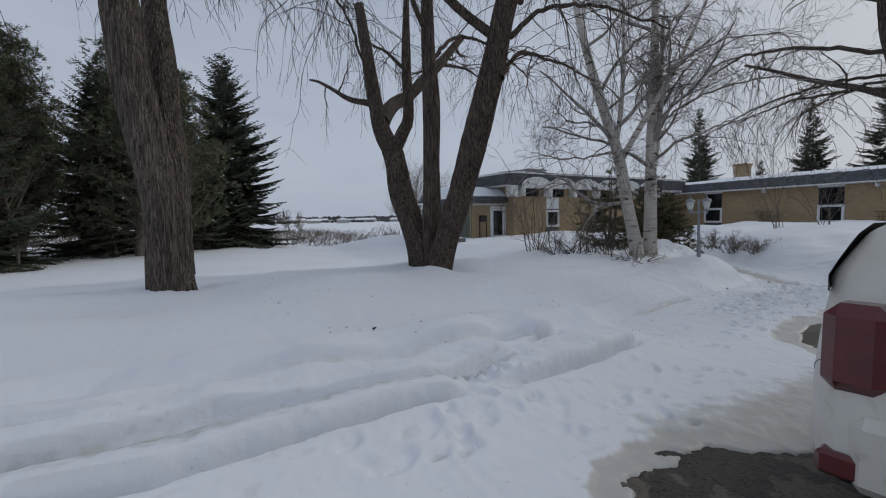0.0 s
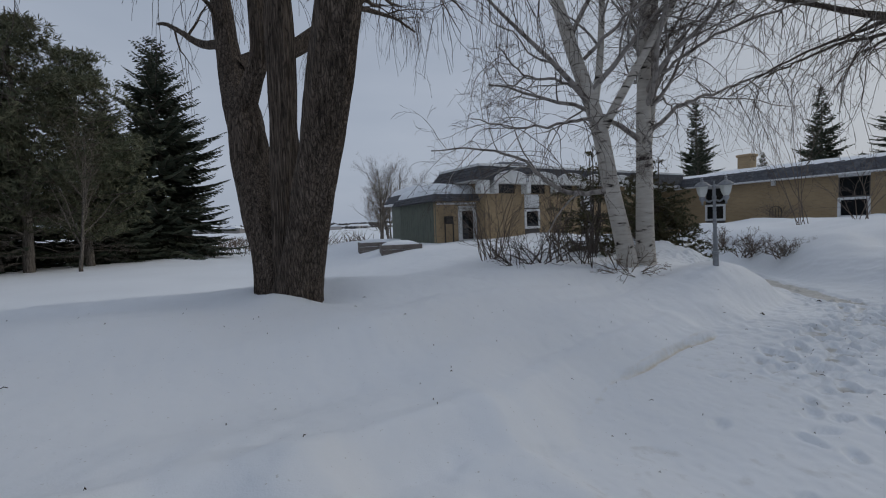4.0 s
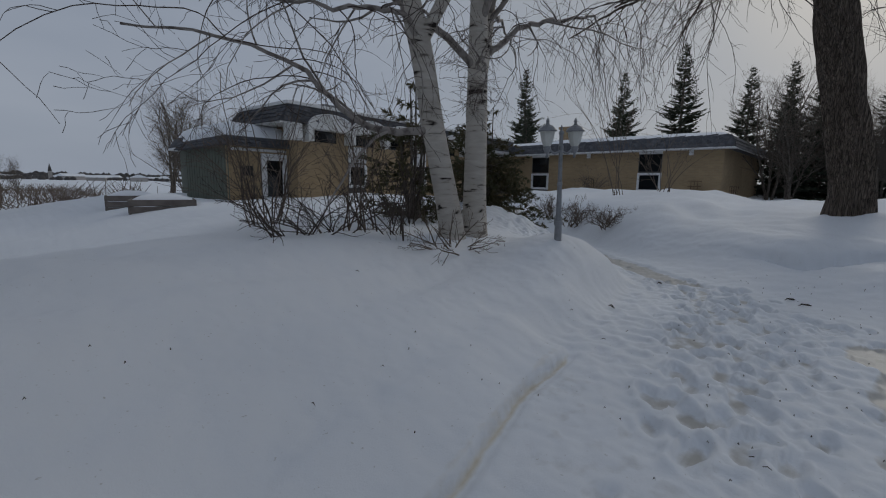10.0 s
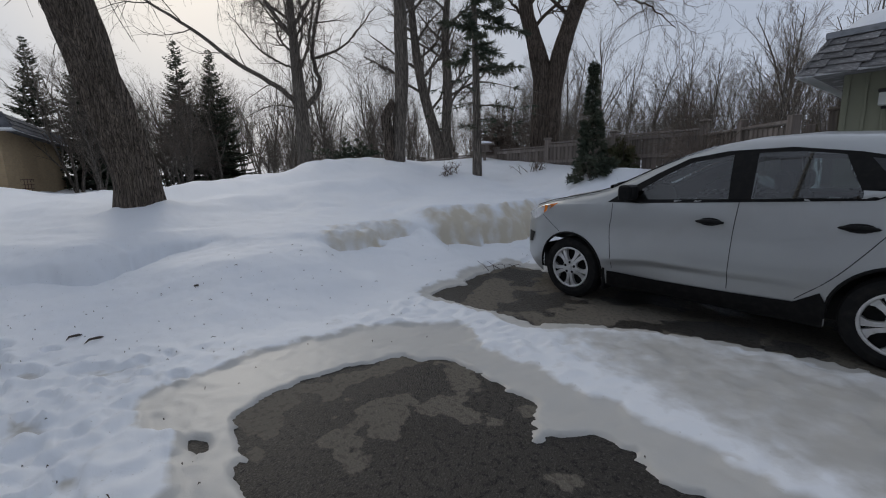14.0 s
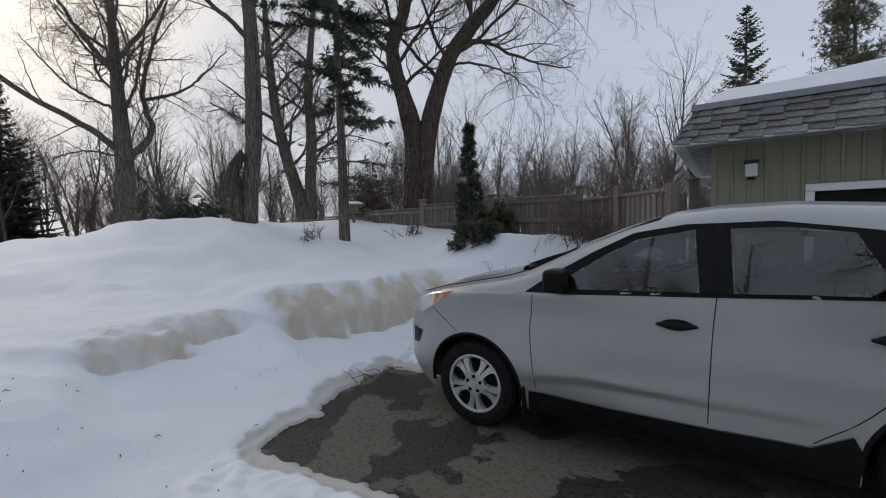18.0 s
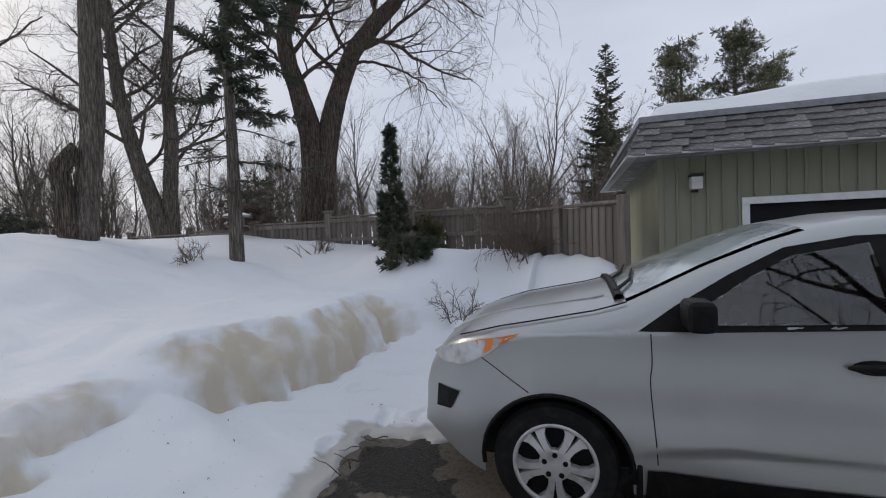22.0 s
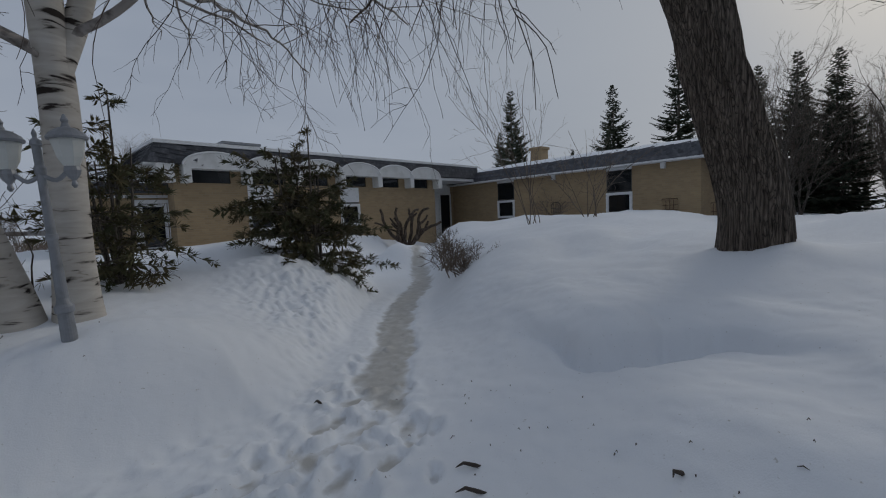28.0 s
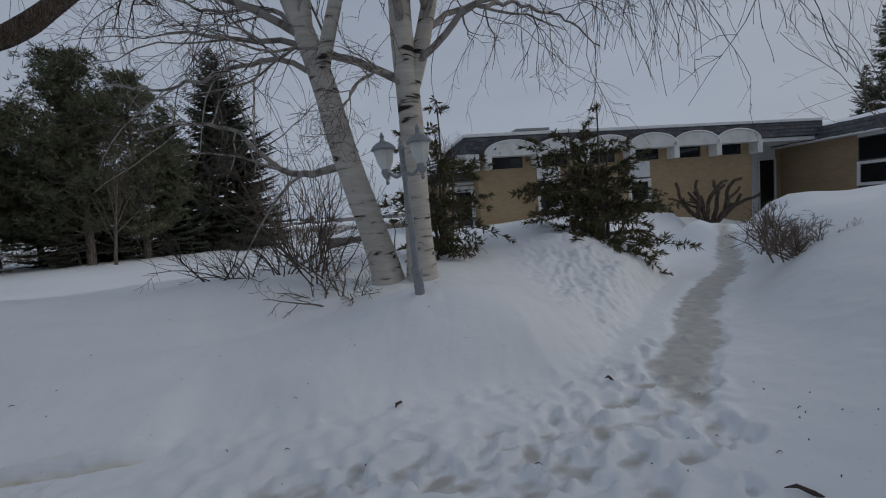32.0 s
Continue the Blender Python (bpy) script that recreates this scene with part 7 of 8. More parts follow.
    for k, (h, n1) in enumerate(((6.0, 14), (7.5, 16), (4.5, 13), (8.5, 16))):
        cfg = [dict(n=n1, angle=34, len=0.42, r=0.5, steps=6, wander=0.1, lift=0.07, rmax=0.05, max=3.5), dict(n=6, **{"from": 0.2}, angle=36, len=0.42, r=0.5, steps=4, wander=0.12, lift=0.04, rmax=0.022, max=1.6), dict(n=5, **{"from": 0.2}, angle=38, len=0.5, r=0.6, steps=3, wander=0.14, lift=0.01, rmax=0.011, min=0.3, max=0.9)]
        rng = np.random.RandomState(60 + k)
        stems = []
        tr = thing("thicket_tree", (0, 0, -80), "slender bare tree in the brown thicket", "tree", "thicket trees")
        thick = Tubes()
        for s in range(3 if k in (0, 2) else 1):
            q, w = limb(rng, (rng.normal(0, 0.15), rng.normal(0, 0.15), -0.3), (rng.normal(0, 0.16), rng.normal(0, 0.16), 1), h * rng.uniform(0.8, 1), 0.012 * h, 0.012, 12, 0.05, 0.01)
            thick.tube(q, w, 6)
            stems.append((q, w, 0.2))
        a, b = bare_crown(70 + k, stems, cfg)
        thick.under("trunk", BARK_GREY, tr)
        a.under("branchwork", BARK_GREY, tr)
        b.under("twigwork", BROWN_TWIG, tr)
        kinds.append(tr)
    r = random.Random(8)
    spots = []
    for k in range(200):
        a = r.uniform(-88, 14)
        d = r.uniform(22, 46)
        x, y = 10.5 + d * math.cos(radians(a)), 0.5 + d * math.sin(radians(a))
        if y > 5.5 or (x < 13 and y > -16):
            continue
        spots.append((x, y))
    near_from = len(spots)
    for k in range(22):
        spots.append((r.uniform(11, 26), r.uniform(-24, -13)))
    used = set()
    for n, (x, y) in enumerate(spots):
        k = n % 4
        m = pose(x, y, 0.7, 0, 0, r.uniform(0, 360))
        if k in used:
            ob = copy_thing(kinds[k], m)
        else:
            ob = kinds[k]
            ob.matrix_basis = m
            used.add(k)
        s = r.uniform(0.75, 1.15) * (0.72 if n >= near_from else 1.0)
        ob.scale = (s, s, s)
    # lone trees: behind the lean-to, among the pines, in the valley
    for x, y, s, k, t in ((13.2, 32.5, 1.1, 0, 10), (15.2, 36.0, 1.25, 0, 120), (17.0, 42, 1.5, 2, 60), (19.5, 38, 1.1, 0, 220), (-5.3, 23.6, 0.85, 1, 20), (-2.2, 21.8, 0.8, 3, 70), (-7.6, 19.0, 0.75, 3, 160), (14.5, -24.0, 1.25, 3, 200), (-1.0, 42, 0.8, 2, 0), (6.5, 62, 0.8, 2, 90), (7.5, 58, 0.7, 2, 40)):
        ob = copy_thing(kinds[k], pose(x, y, level(x, y) - 0.1, 0, 0, t))
        ob.scale = (s, s, s)


wood_trees()


# ---- shrubs ----
def shrub(at, seed, height, spread, stems, label, mat, name="bare_shrub", hang=0.0):
    ob = thing(name, at, label, "shrub")
    rng = np.random.RandomState(seed)
    t, thin = Tubes(), Tubes()
    cfg = [dict(n=5, **{"from": 0.25}, angle=38, len=0.45, r=0.6, steps=5, wander=0.13, lift=0.02 - hang, rmax=0.006), dict(n=4, **{"from": 0.2}, angle=38, len=0.5, r=0.6, steps=4, wander=0.13, lift=-hang, rmax=0.0035, max=0.35)]
    for k in range(stems):
        a = rng.uniform(0, 2 * np.pi)
        lean = rng.uniform(0.2, 1.0) * spread
        q, w = limb(rng, (rng.normal(0, 0.14), rng.normal(0, 0.14), -0.15), (math.cos(a) * lean, math.sin(a) * lean, 1), height * rng.uniform(0.7, 1.2), 0.013, 0.004, 9, 0.10, -0.02 - hang)
        t.tube(q, w, 5)
        o = []
        branch_out(rng, q, w, 0, cfg, o)
        for q2, w2, d in o:
            thin.tube(q2, w2, 3)
    t.under("stemwork", mat, ob)
    thin.under("twigwork", mat, ob)
    return ob


def shrubs():
    for x, y, sd, h, sp, n, lab, m in ((8.15, 7.45, 31, 1.1, 1.9, 11, "dark bare shrub arching low over the snow", TWIG), (8.75, 7.6, 1, 1.0, 2.2, 12, "dark bare shrub arching out of the snow", TWIG), (9.5, 7.1, 2, 1.2, 1.0, 10, "upright bare shrub below the birch", TWIG), (9.75, 6.3, 3, 0.7, 2.4, 14, "low tangle of bare stems below the birch", BROWN_TWIG), (9.3, 7.8, 4, 2.1, 0.45, 9, "tall thin bare shrub behind the birches", BROWN_TWIG), (8.6, 9.2, 14, 2.2, 0.6, 16, "tall thin bare shrub on the lawn", BROWN_TWIG), (16.3, 6.7, 5, 0.6, 1.6, 26, "reddish bare hedge shrub sunk in the bank", BROWN_TWIG), (17.4, 8.2, 6, 0.7, 1.2, 24, "reddish bare hedge shrub beside the dug path", BROWN_TWIG), (18.4, 9.6, 7, 0.7, 1.2, 22, "reddish bare hedge shrub beside the dug path", BROWN_TWIG), (20.5, 8.2, 8, 4.2, 0.28, 7, "tall thin sapling with a few dry leaves", BROWN_TWIG), (21.2, 7.0, 9, 2.4, 0.4, 8, "thin bare sapling before the wing", BROWN_TWIG), (27.2, 12.3, 10, 1.2, 1.5, 18, "bare shrub against the brick wing", BROWN_TWIG), (12.95, -5.6, 11, 0.55, 1.6, 9, "dry weeds at the edge of the bank", BROWN_TWIG), (17.9, -4.8, 12, 0.45, 1.0, 10, "thin weed stalks in the snow", BROWN_TWIG), (16.5, -6.6, 13, 0.5, 1.0, 10, "thin weed stalks in the snow", BROWN_TWIG), (10.5, 8.0, 15, 1.5, 0.9, 8, "bare shrub among the birches", TWIG)):
        shrub((x, y, level(x, y)), sd, h, sp, n, lab, m)
    shrub((12.35, -7.55, level(12.35, -7.55) - 0.05), 21, 1.35, 0.75, 46, "weeping bush with pale hanging twigs before the fence", BROWN_TWIG, "weeping_bush", 0.13)
    # gnarled, cut-back shrub by the entrance
    g = thing("pruned_shrub", (21.6, 15.6, level(21.6, 15.6) + 0.15), "gnarled cut-back shrub with thick bare limbs", "shrub")
    rng = np.random.RandomState(4)
    t = Tubes()
    for k in range(9):
        a = rng.uniform(0, 2 * np.pi)
        q, w = limb(rng, (0, 0, 0), (0.8 * math.cos(a), 0.8 * math.sin(a), 1), rng.uniform(1.3, 2.2), 0.09, 0.05, 9, 0.22, 0.02)
        t.tube(q, w, 7)
        q2, w2 = limb(rng, q[5], (math.cos(a + 1), math.sin(a + 1), 0.7), 0.7, 0.055, 0.04, 5, 0.2, 0)
        t.tube(q2, w2, 6)
    t.under("branchwork", BARK, g)


shrubs()


# ---- lamp post ----
def lamp_post():
    lp = thing("street_lamp", (10.75, 5.2, 0.69), "grey iron garden lamp post with two frosted lantern heads", "lamp post")
    lp.rotation_euler = (radians(1.5), radians(-2.2), radians(-32))
    prof = [(0.052, -0.1), (0.046, 0.27), (0.058, 0.28), (0.06, 0.32), (0.046, 0.34), (0.037, 0.38), (0.030, 0.80), (0.036, 0.81), (0.036, 0.84), (0.029, 0.85), (0.025, 1.26), (0.034, 1.27), (0.036, 1.31), (0.026, 1.33), (0.026, 1.46), (0.036, 1.47), (0.03, 1.50), (0.012, 1.52), (0.016, 1.55), (0.004, 1.58)]
    part("post", lathe(prof, 20), GREY_IRON, lp)
    for s in (-1, 1):
        arm = Tubes()
        arm.tube(curve_through([(0, 0, 1.26), (s * 0.09, 0, 1.22), (s * 0.16, 0, 1.27), (s * 0.2, 0, 1.30)], 10), [0.016] * 10, 8)
        arm.under("arm", GREY_IRON, lp)
        head = new("lantern")
        head.parent = lp
        head.location = (s * 0.2, 0, 1.18)
        part("finial_base", lathe([(0.008, -0.02), (0.02, 0.0), (0.012, 0.03), (0.035, 0.06), (0.05, 0.10), (0.045, 0.13)], 12), GREY_IRON, head)
        part("glass", lathe([(0.046, 0.131), (0.075, 0.19), (0.098, 0.30), (0.10, 0.315)], 8), FROST, head)
        part("hood", lathe([(0.118, 0.316), (0.122, 0.33), (0.10, 0.36), (0.06, 0.39), (0.03, 0.40), (0.018, 0.43), (0.024, 0.45), (0.006, 0.49)], 16), GREY_IRON, head)


lamp_post()


# ---- cars ----
def car_shape(p):
    """Half width at a height and station, the roofline and the underside, from a few measures."""
    tops = p["top"]

    def top(x):
        return float(np.interp(x, [a for a, _ in tops], [b for _, b in tops]))

    def belt(x):
        return float(np.interp(x, [p["tail"], p["nose"]], p["belt"]))

    def width(x, z):
        zb = belt(x)
        w = p["half"]
        if z < zb:
            w = w - 0.055 * ((z - 0.62) / 0.5) ** 2 * (1.4 if z < 0.62 else 0.7)
            # the lower door is tucked in below a crease
            if -p["base"] + 0.35 < x < -0.42:
                crease = 0.485 + 0.05 * max(0.0, min(1.0, (-0.5 - x) / 0.35))
                fade = min(1.0, (x + p["base"] - 0.35) / 0.3, (-0.42 - x) / 0.15)
                k = max(0.0, min(1.0, (crease + 0.02 - z) / 0.05))
                w = w - 0.022 * fade * k * k * (3 - 2 * k)
        else:
            w = w - 0.04 - 0.46 * (z - zb)
        nose, tail = p["nose"], p["tail"]
        if x > nose - 0.75:
            u = (x - nose + 0.75) / 0.75
            w *= 1 - 0.34 * u**2.6 - 0.05 * u
        if x < tail + 0.6:
            u = (tail + 0.6 - x) / 0.6
            w *= 1 - 0.20 * u**3
        return w

    return top, belt, width


def side_panel(width, polygon, off, cell=0.04, sides=(1, -1)):
    """A panel that lies on the flank: outline in (x, z)."""
    xs, zs = [q[0] for q in polygon], [q[1] for q in polygon]
    bm = bmesh.new()
    vs = [bm.verts.new((x, 0, z)) for x, z in polygon]
    f = bm.faces.new(vs)
    x = min(xs) + cell * 3
    while x < max(xs):
        bmesh.ops.bisect_plane(bm, geom=bm.verts[:] + bm.edges[:] + bm.faces[:], plane_co=(x, 0, 0), plane_no=(1, 0, 0))
        x += cell * 3
    z = min(zs) + cell * 2
    while z < max(zs):
        bmesh.ops.bisect_plane(bm, geom=bm.verts[:] + bm.edges[:] + bm.faces[:], plane_co=(0, 0, z), plane_no=(0, 0, 1))
        z += cell * 2
    for v in bm.verts:
        v.co.y = width(v.co.x, v.co.z) + off
    if sides == (-1,):
        for v in bm.verts:
            v.co.y = -v.co.y
    bmesh.ops.recalc_face_normals(bm, faces=bm.faces)
    want = 1 if sides != (-1,) else -1
    if sum(f.normal.y for f in bm.faces) * want < 0:
        bmesh.ops.reverse_faces(bm, faces=bm.faces)
    return bm


def dense(poly, step=0.07):
    """The outline with points added along its edges."""
    out = []
    for (ax, az), (bx, bz) in zip(poly, poly[1:] + poly[:1]):
        n = max(1, int(math.hypot(bx - ax, bz - az) / step))
        out += [(ax + (bx - ax) * k / n, az + (bz - az) * k / n) for k in range(n)]
    return out


def wheel(parent, x, y, r, side, spokes=5):
    w = new("wheel")
    w.parent = parent
    w.matrix_basis = pose(x, y, r, -90 * side, 0, 0)
    # axis along local z, outwards
    tw = 0.215
    part("tyre", lathe([(r * 0.66, -tw), (r * 0.93, -tw), (r * 0.995, -tw + 0.03), (r, -tw / 2), (r * 0.995, -0.03), (r * 0.94, 0.0), (r * 0.80, 0.012), (r * 0.67, 0.004), (r * 0.66, -0.06)], 40), RUBBER, w)
    part("hub_barrel", lathe([(0.02, -0.09), (r * 0.66, -0.09), (r * 0.66, -0.10), (0.02, -0.10)], 28), BLACK, w)
    rim = Tubes()
    rim.tube([(r * 0.645 * math.cos(a), r * 0.645 * math.sin(a), -0.004) for a in np.linspace(0, 2 * math.pi, 37)], [0.014] * 37, 8)
    rim.under("rim", ALLOY, w)
    for k in range(spokes):
        a0 = 2 * math.pi * k / spokes + 0.3
        # each spoke is a splayed paddle of two blades with a groove between
        bm = bmesh.new()
        for s in (-1, 1):
            rows = []
            for rr, half, gap, h in ((0.14, 0.62, 0.0, 0.006), (0.24, 0.44, 0.012, 0.010), (0.38, 0.29, 0.03, 0.004), (0.52, 0.31, 0.055, -0.004), (0.65, 0.43, 0.075, -0.012)):
                rows.append([bm.verts.new((rr * r * math.cos(g), rr * r * math.sin(g), h - t)) for t in (0, 0.04) for g in (a0 + s * gap, a0 + s * half)])
            for q, m in zip(rows, rows[1:]):
                for a, b in ((0, 1), (1, 3), (3, 2), (2, 0)):
                    bm.faces.new((q[a], q[b], m[b], m[a]))
            bm.faces.new((rows[0][0], rows[0][1], rows[0][3], rows[0][2]))
            bm.faces.new((rows[-1][0], rows[-1][1], rows[-1][3], rows[-1][2]))
        bmesh.ops.recalc_face_normals(bm, faces=bm.faces)
        part("spoke", bm, ALLOY, w)
    part("hub_cap", lathe([(0.088, -0.03), (0.088, 0.004), (0.078, 0.010), (0.034, 0.010), (0.031, 0.018), (0.01, 0.020)], 24), ALLOY, w)
    for k in range(5):
        a = 2 * math.pi * k / 5 + 0.3 + math.pi / 5
        nut = part("wheel_nut", lathe([(0.0155, -0.03), (0.0155, 0.013), (0.011, 0.016)], 8), BLACK_PLASTIC, w)
        nut.location = (0.060 * math.cos(a), 0.060 * math.sin(a), 0.0)
    return w


def car(at, turn, p, paint, label):
    c = thing("car", at, label, "car", turn=turn)
    top, belt, width = car_shape(p)
    nose, tail, r = p["nose"], p["tail"], p["wheel"]
    axles = (0.0, -p["base"])
    arch = r + 0.055

    def bottom(x):
        z = 0.24 + 0.16 * smooth(nose - 0.5, nose, np.array(x)) + 0.12 * smooth(tail + 0.5, tail, np.array(x))
        z = float(z)
        for a in axles:
            d = abs(x - a)
            if d < arch:
                z = max(z, r + math.sqrt(arch**2 - d**2) - 0.0)
        return z

    xs = sorted({*np.linspace(tail, nose, 150).tolist(), *[a + arch * math.cos(t) for a in axles for t in np.linspace(0, math.pi, 21)]})
    rows, across = 52, 8
    v, grid = [], []
    for x in xs:
        zt, zb = top(x), bottom(x)
        col = []
        for k in range(rows):
            z = zb + (zt - zb) * k / (rows - 1)
            rounding = 0.0
            dz = zt - z
            if dz < 0.09:
                rounding = 0.09 * (1 - math.sqrt(max(0, 1 - ((0.09 - dz) / 0.09) ** 2)))
            col.append((x, max(0.05, width(x, z) - rounding * 0.8), z))
        wx = col[-1][1]
        for k in range(1, across + 1):
            y = wx * (1 - k / across)
            col.append((x, y, zt + 0.045 * (1 - (y / wx) ** 2) * (0.4 if zt < 0.7 else 1)))
        grid.append([len(v) + k for k in range(len(col))])
        v += col
    f = []
    for a, b in zip(grid, grid[1:]):
        for k in range(len(a) - 1):
            f.append((a[k], b[k], b[k + 1], a[k + 1]))
    f.append(tuple(grid[0]))
    f.append(tuple(grid[-1][::-1]))
    n = len(v)
    v2 = v + [(x, -y, z) for x, y, z in v]
    f2 = f + [tuple(i + n for i in q)[::-1] for q in f]
    # leave the cabin's window openings free
    daylight = p["daylight"]

    def in_poly(poly, x, z):
        odd = False
        for (ax, az), (bx, bz) in zip(poly, poly[1:] + poly[:1]):
            if (az > z) != (bz > z) and x < (bx - ax) * (z - az) / (bz - az) + ax:
                odd = not odd
        return odd

    keep = []
    for q in f2:
        if len(q) > 4:
            keep.append(q)
            continue
        cx, cy, cz = (sum(v2[i][k] for i in q) / 4 for k in range(3))
        side_open = any(in_poly(w, cx, cz) for w in p["openings"]) and abs(cy) > 0.4
        shield = p["shield"][0] < cx < p["shield"][1] and abs(cy) < width(cx, top(cx)) - 0.10 and cz > top(cx) - 0.02
        if not side_open and not shield:
            keep.append(q)
    body = raw("body", v2, keep, paint, c)
    inner = [q for q in keep if len(q) == 4 and p["tail"] + 0.25 < sum(v2[i][0] for i in q) / 4 < p["shield"][1] and sum(v2[i][2] for i in q) / 4 > 0.5]
    raw("cabin_lining", [(x, math.copysign(max(abs(y) - 0.035, 0.0), y), z - 0.035 * (z > 1.1)) for x, y, z in v2], inner, INTERIOR, c)
    # dark daylight band, glass, pillars
    for s in (1, -1):
        rings = [dense(daylight)] + [dense(w) for w in p["openings"]]
        flat = [q for ring in rings for q in ring]
        tris = tessellate_polygon([[Vector((x, z, 0)) for x, z in ring] for ring in rings])
        raw("window_surround", [(x, s * (width(x, z) + 0.004), z) for x, z in flat], [t if s > 0 else t[::-1] for t in tris], BLACK_PLASTIC, c, False)
        for k, w in enumerate(p["openings"]):
            g = part("side_window", side_panel(width, w, 0.007, sides=(s,)), p["glass"][k], c)
        for w in p["cladding"]:
            part("sill_cladding", side_panel(width, w, 0.008, sides=(s,)), BLACK_PLASTIC, c)
        for line in p["seams"]:
            t = Tubes()
            q = curve_through([(x, s * (width(x, z) + 0.0005), z) for x, z in line], 24)
            q = np.array([(x, s * (width(x, z) + 0.0005), z) for x, _, z in q])
            t.tube(q, [0.003] * 24, 4)
            t.under("door_seam", BLACK, c)
        for hx, hz in p["handles"]:
            bm = bmesh.new()
            bmesh.ops.create_uvsphere(bm, u_segments=16, v_segments=8, radius=1)
            bmesh.ops.scale(bm, vec=(0.115, 0.026, 0.022), verts=bm.verts)
            hd = part("door_handle", bm, BLACK_PLASTIC, c)
            hd.location = (hx, s * (width(hx, hz) + 0.018), hz)
            part("handle_cup", side_panel(width, [(hx + 0.09 * math.cos(t), hz + 0.035 * math.sin(t)) for t in np.linspace(0, 2 * math.pi, 14)[:-1]], 0.002, sides=(s,)), BLACK, c)
        mx, mz = p["mirror"]
        bm = bmesh.new()
        bmesh.ops.create_cube(bm, size=1)
        bmesh.ops.scale(bm, vec=(0.13, 0.2, 0.155), verts=bm.verts)
        bmesh.ops.bevel(bm, geom=bm.edges[:], offset=0.045, segments=3, affect="EDGES", profile=0.6)
        mr = part("mirror", bm, BLACK_PLASTIC, c)
        mr.location = (mx, s * (width(mx, mz) + 0.125), mz)
        bm = bmesh.new()
        box(bm, mx - 0.02, mx + 0.05, min(s * (width(mx, mz) - 0.02), s * (width(mx, mz) + 0.06)), max(s * (width(mx, mz) - 0.02), s * (width(mx, mz) + 0.06)), mz - 0.075, mz - 0.035, 0.008)
        part("mirror_arm", bm, BLACK_PLASTIC, c)
        for a in axles:
            wheel(c, a, s * (p["half"] - 0.045), r, s)
            t = Tubes()
            arc = [(a + (arch + 0.004) * math.cos(q), s * (width(a + arch * math.cos(q), r + arch * math.sin(q)) - 0.004), r + (arch + 0.004) * math.sin(q)) for q in np.linspace(-0.1, math.pi + 0.1, 25)]
            t.tube(arc, [0.014] * 25, 6)
            t.under("arch_lip", p.get("lip", BLACK_PLASTIC), c)
        for name, poly, mat in p["lamps"]:
            part(name, side_panel(width, poly, 0.006, 0.03, sides=(s,)), mat, c)
        flap = box(bmesh.new(), -0.445, -0.415, min(s * 0.66, s * 0.90), max(s * 0.66, s * 0.90), 0.17, 0.42, 0.008)
        part("mud_flap", flap, BLACK_PLASTIC, c)
    # wheel wells, floor and seats
    boxed("underbody", (tail + 0.15, nose - 0.25, -0.55, 0.55, 0.22, 0.5), BLACK, c)
    boxed("dashboard", (p["shield"][0] + 0.1, p["shield"][1] - 0.05, -0.6, 0.6, 0.7, belt(0.3) - 0.06), INTERIOR, c, 0.03)
    for sx in p["seats"]:
        for sy in (-0.36, 0.36):
            st = new("seat")
            st.parent = c
            st.location = (sx, sy, 0.42)
            boxed("cushion", (-0.25, 0.25, -0.25, 0.25, 0.0, 0.22), INTERIOR, st, 0.05)
            bk = boxed("backrest", (-0.32, -0.18, -0.24, 0.24, 0.2, 0.78), INTERIOR, st, 0.05)
            boxed("headrest", (-0.34, -0.24, -0.13, 0.13, 0.79, 0.98), INTERIOR, st, 0.04)
    t = Tubes()
    wx = p["seats"][0] + 0.42
    t.tube([(wx + 0.06 * math.sin(a) * 0.4, 0.36 + 0.18 * math.cos(a), 0.98 + 0.18 * math.sin(a)) for a in np.linspace(0, 2 * math.pi, 25)], [0.016] * 25, 6)
    t.under("steering_wheel", INTERIOR, c)
    # windscreen and rear window
    for name, (x0, x1), mat in (("windscreen", p["shield"], p["front_glass"]),):
        vv, ff = [], []
        for i in range(13):
            x = x0 + (x1 - x0) * i / 12
            for j in range(13):
                wy = width(x, top(x)) - 0.09
                y = -wy + 2 * wy * j / 12
                vv.append((x, y, top(x) + 0.045 * (1 - (y / (wy + 0.09)) ** 2) + 0.006))
        for i in range(12):
            for j in range(12):
                q = i * 13 + j
                ff.append((q, q + 13, q + 14, q + 1))
        raw(name, vv, ff, mat, c)
    return c, top, belt, width


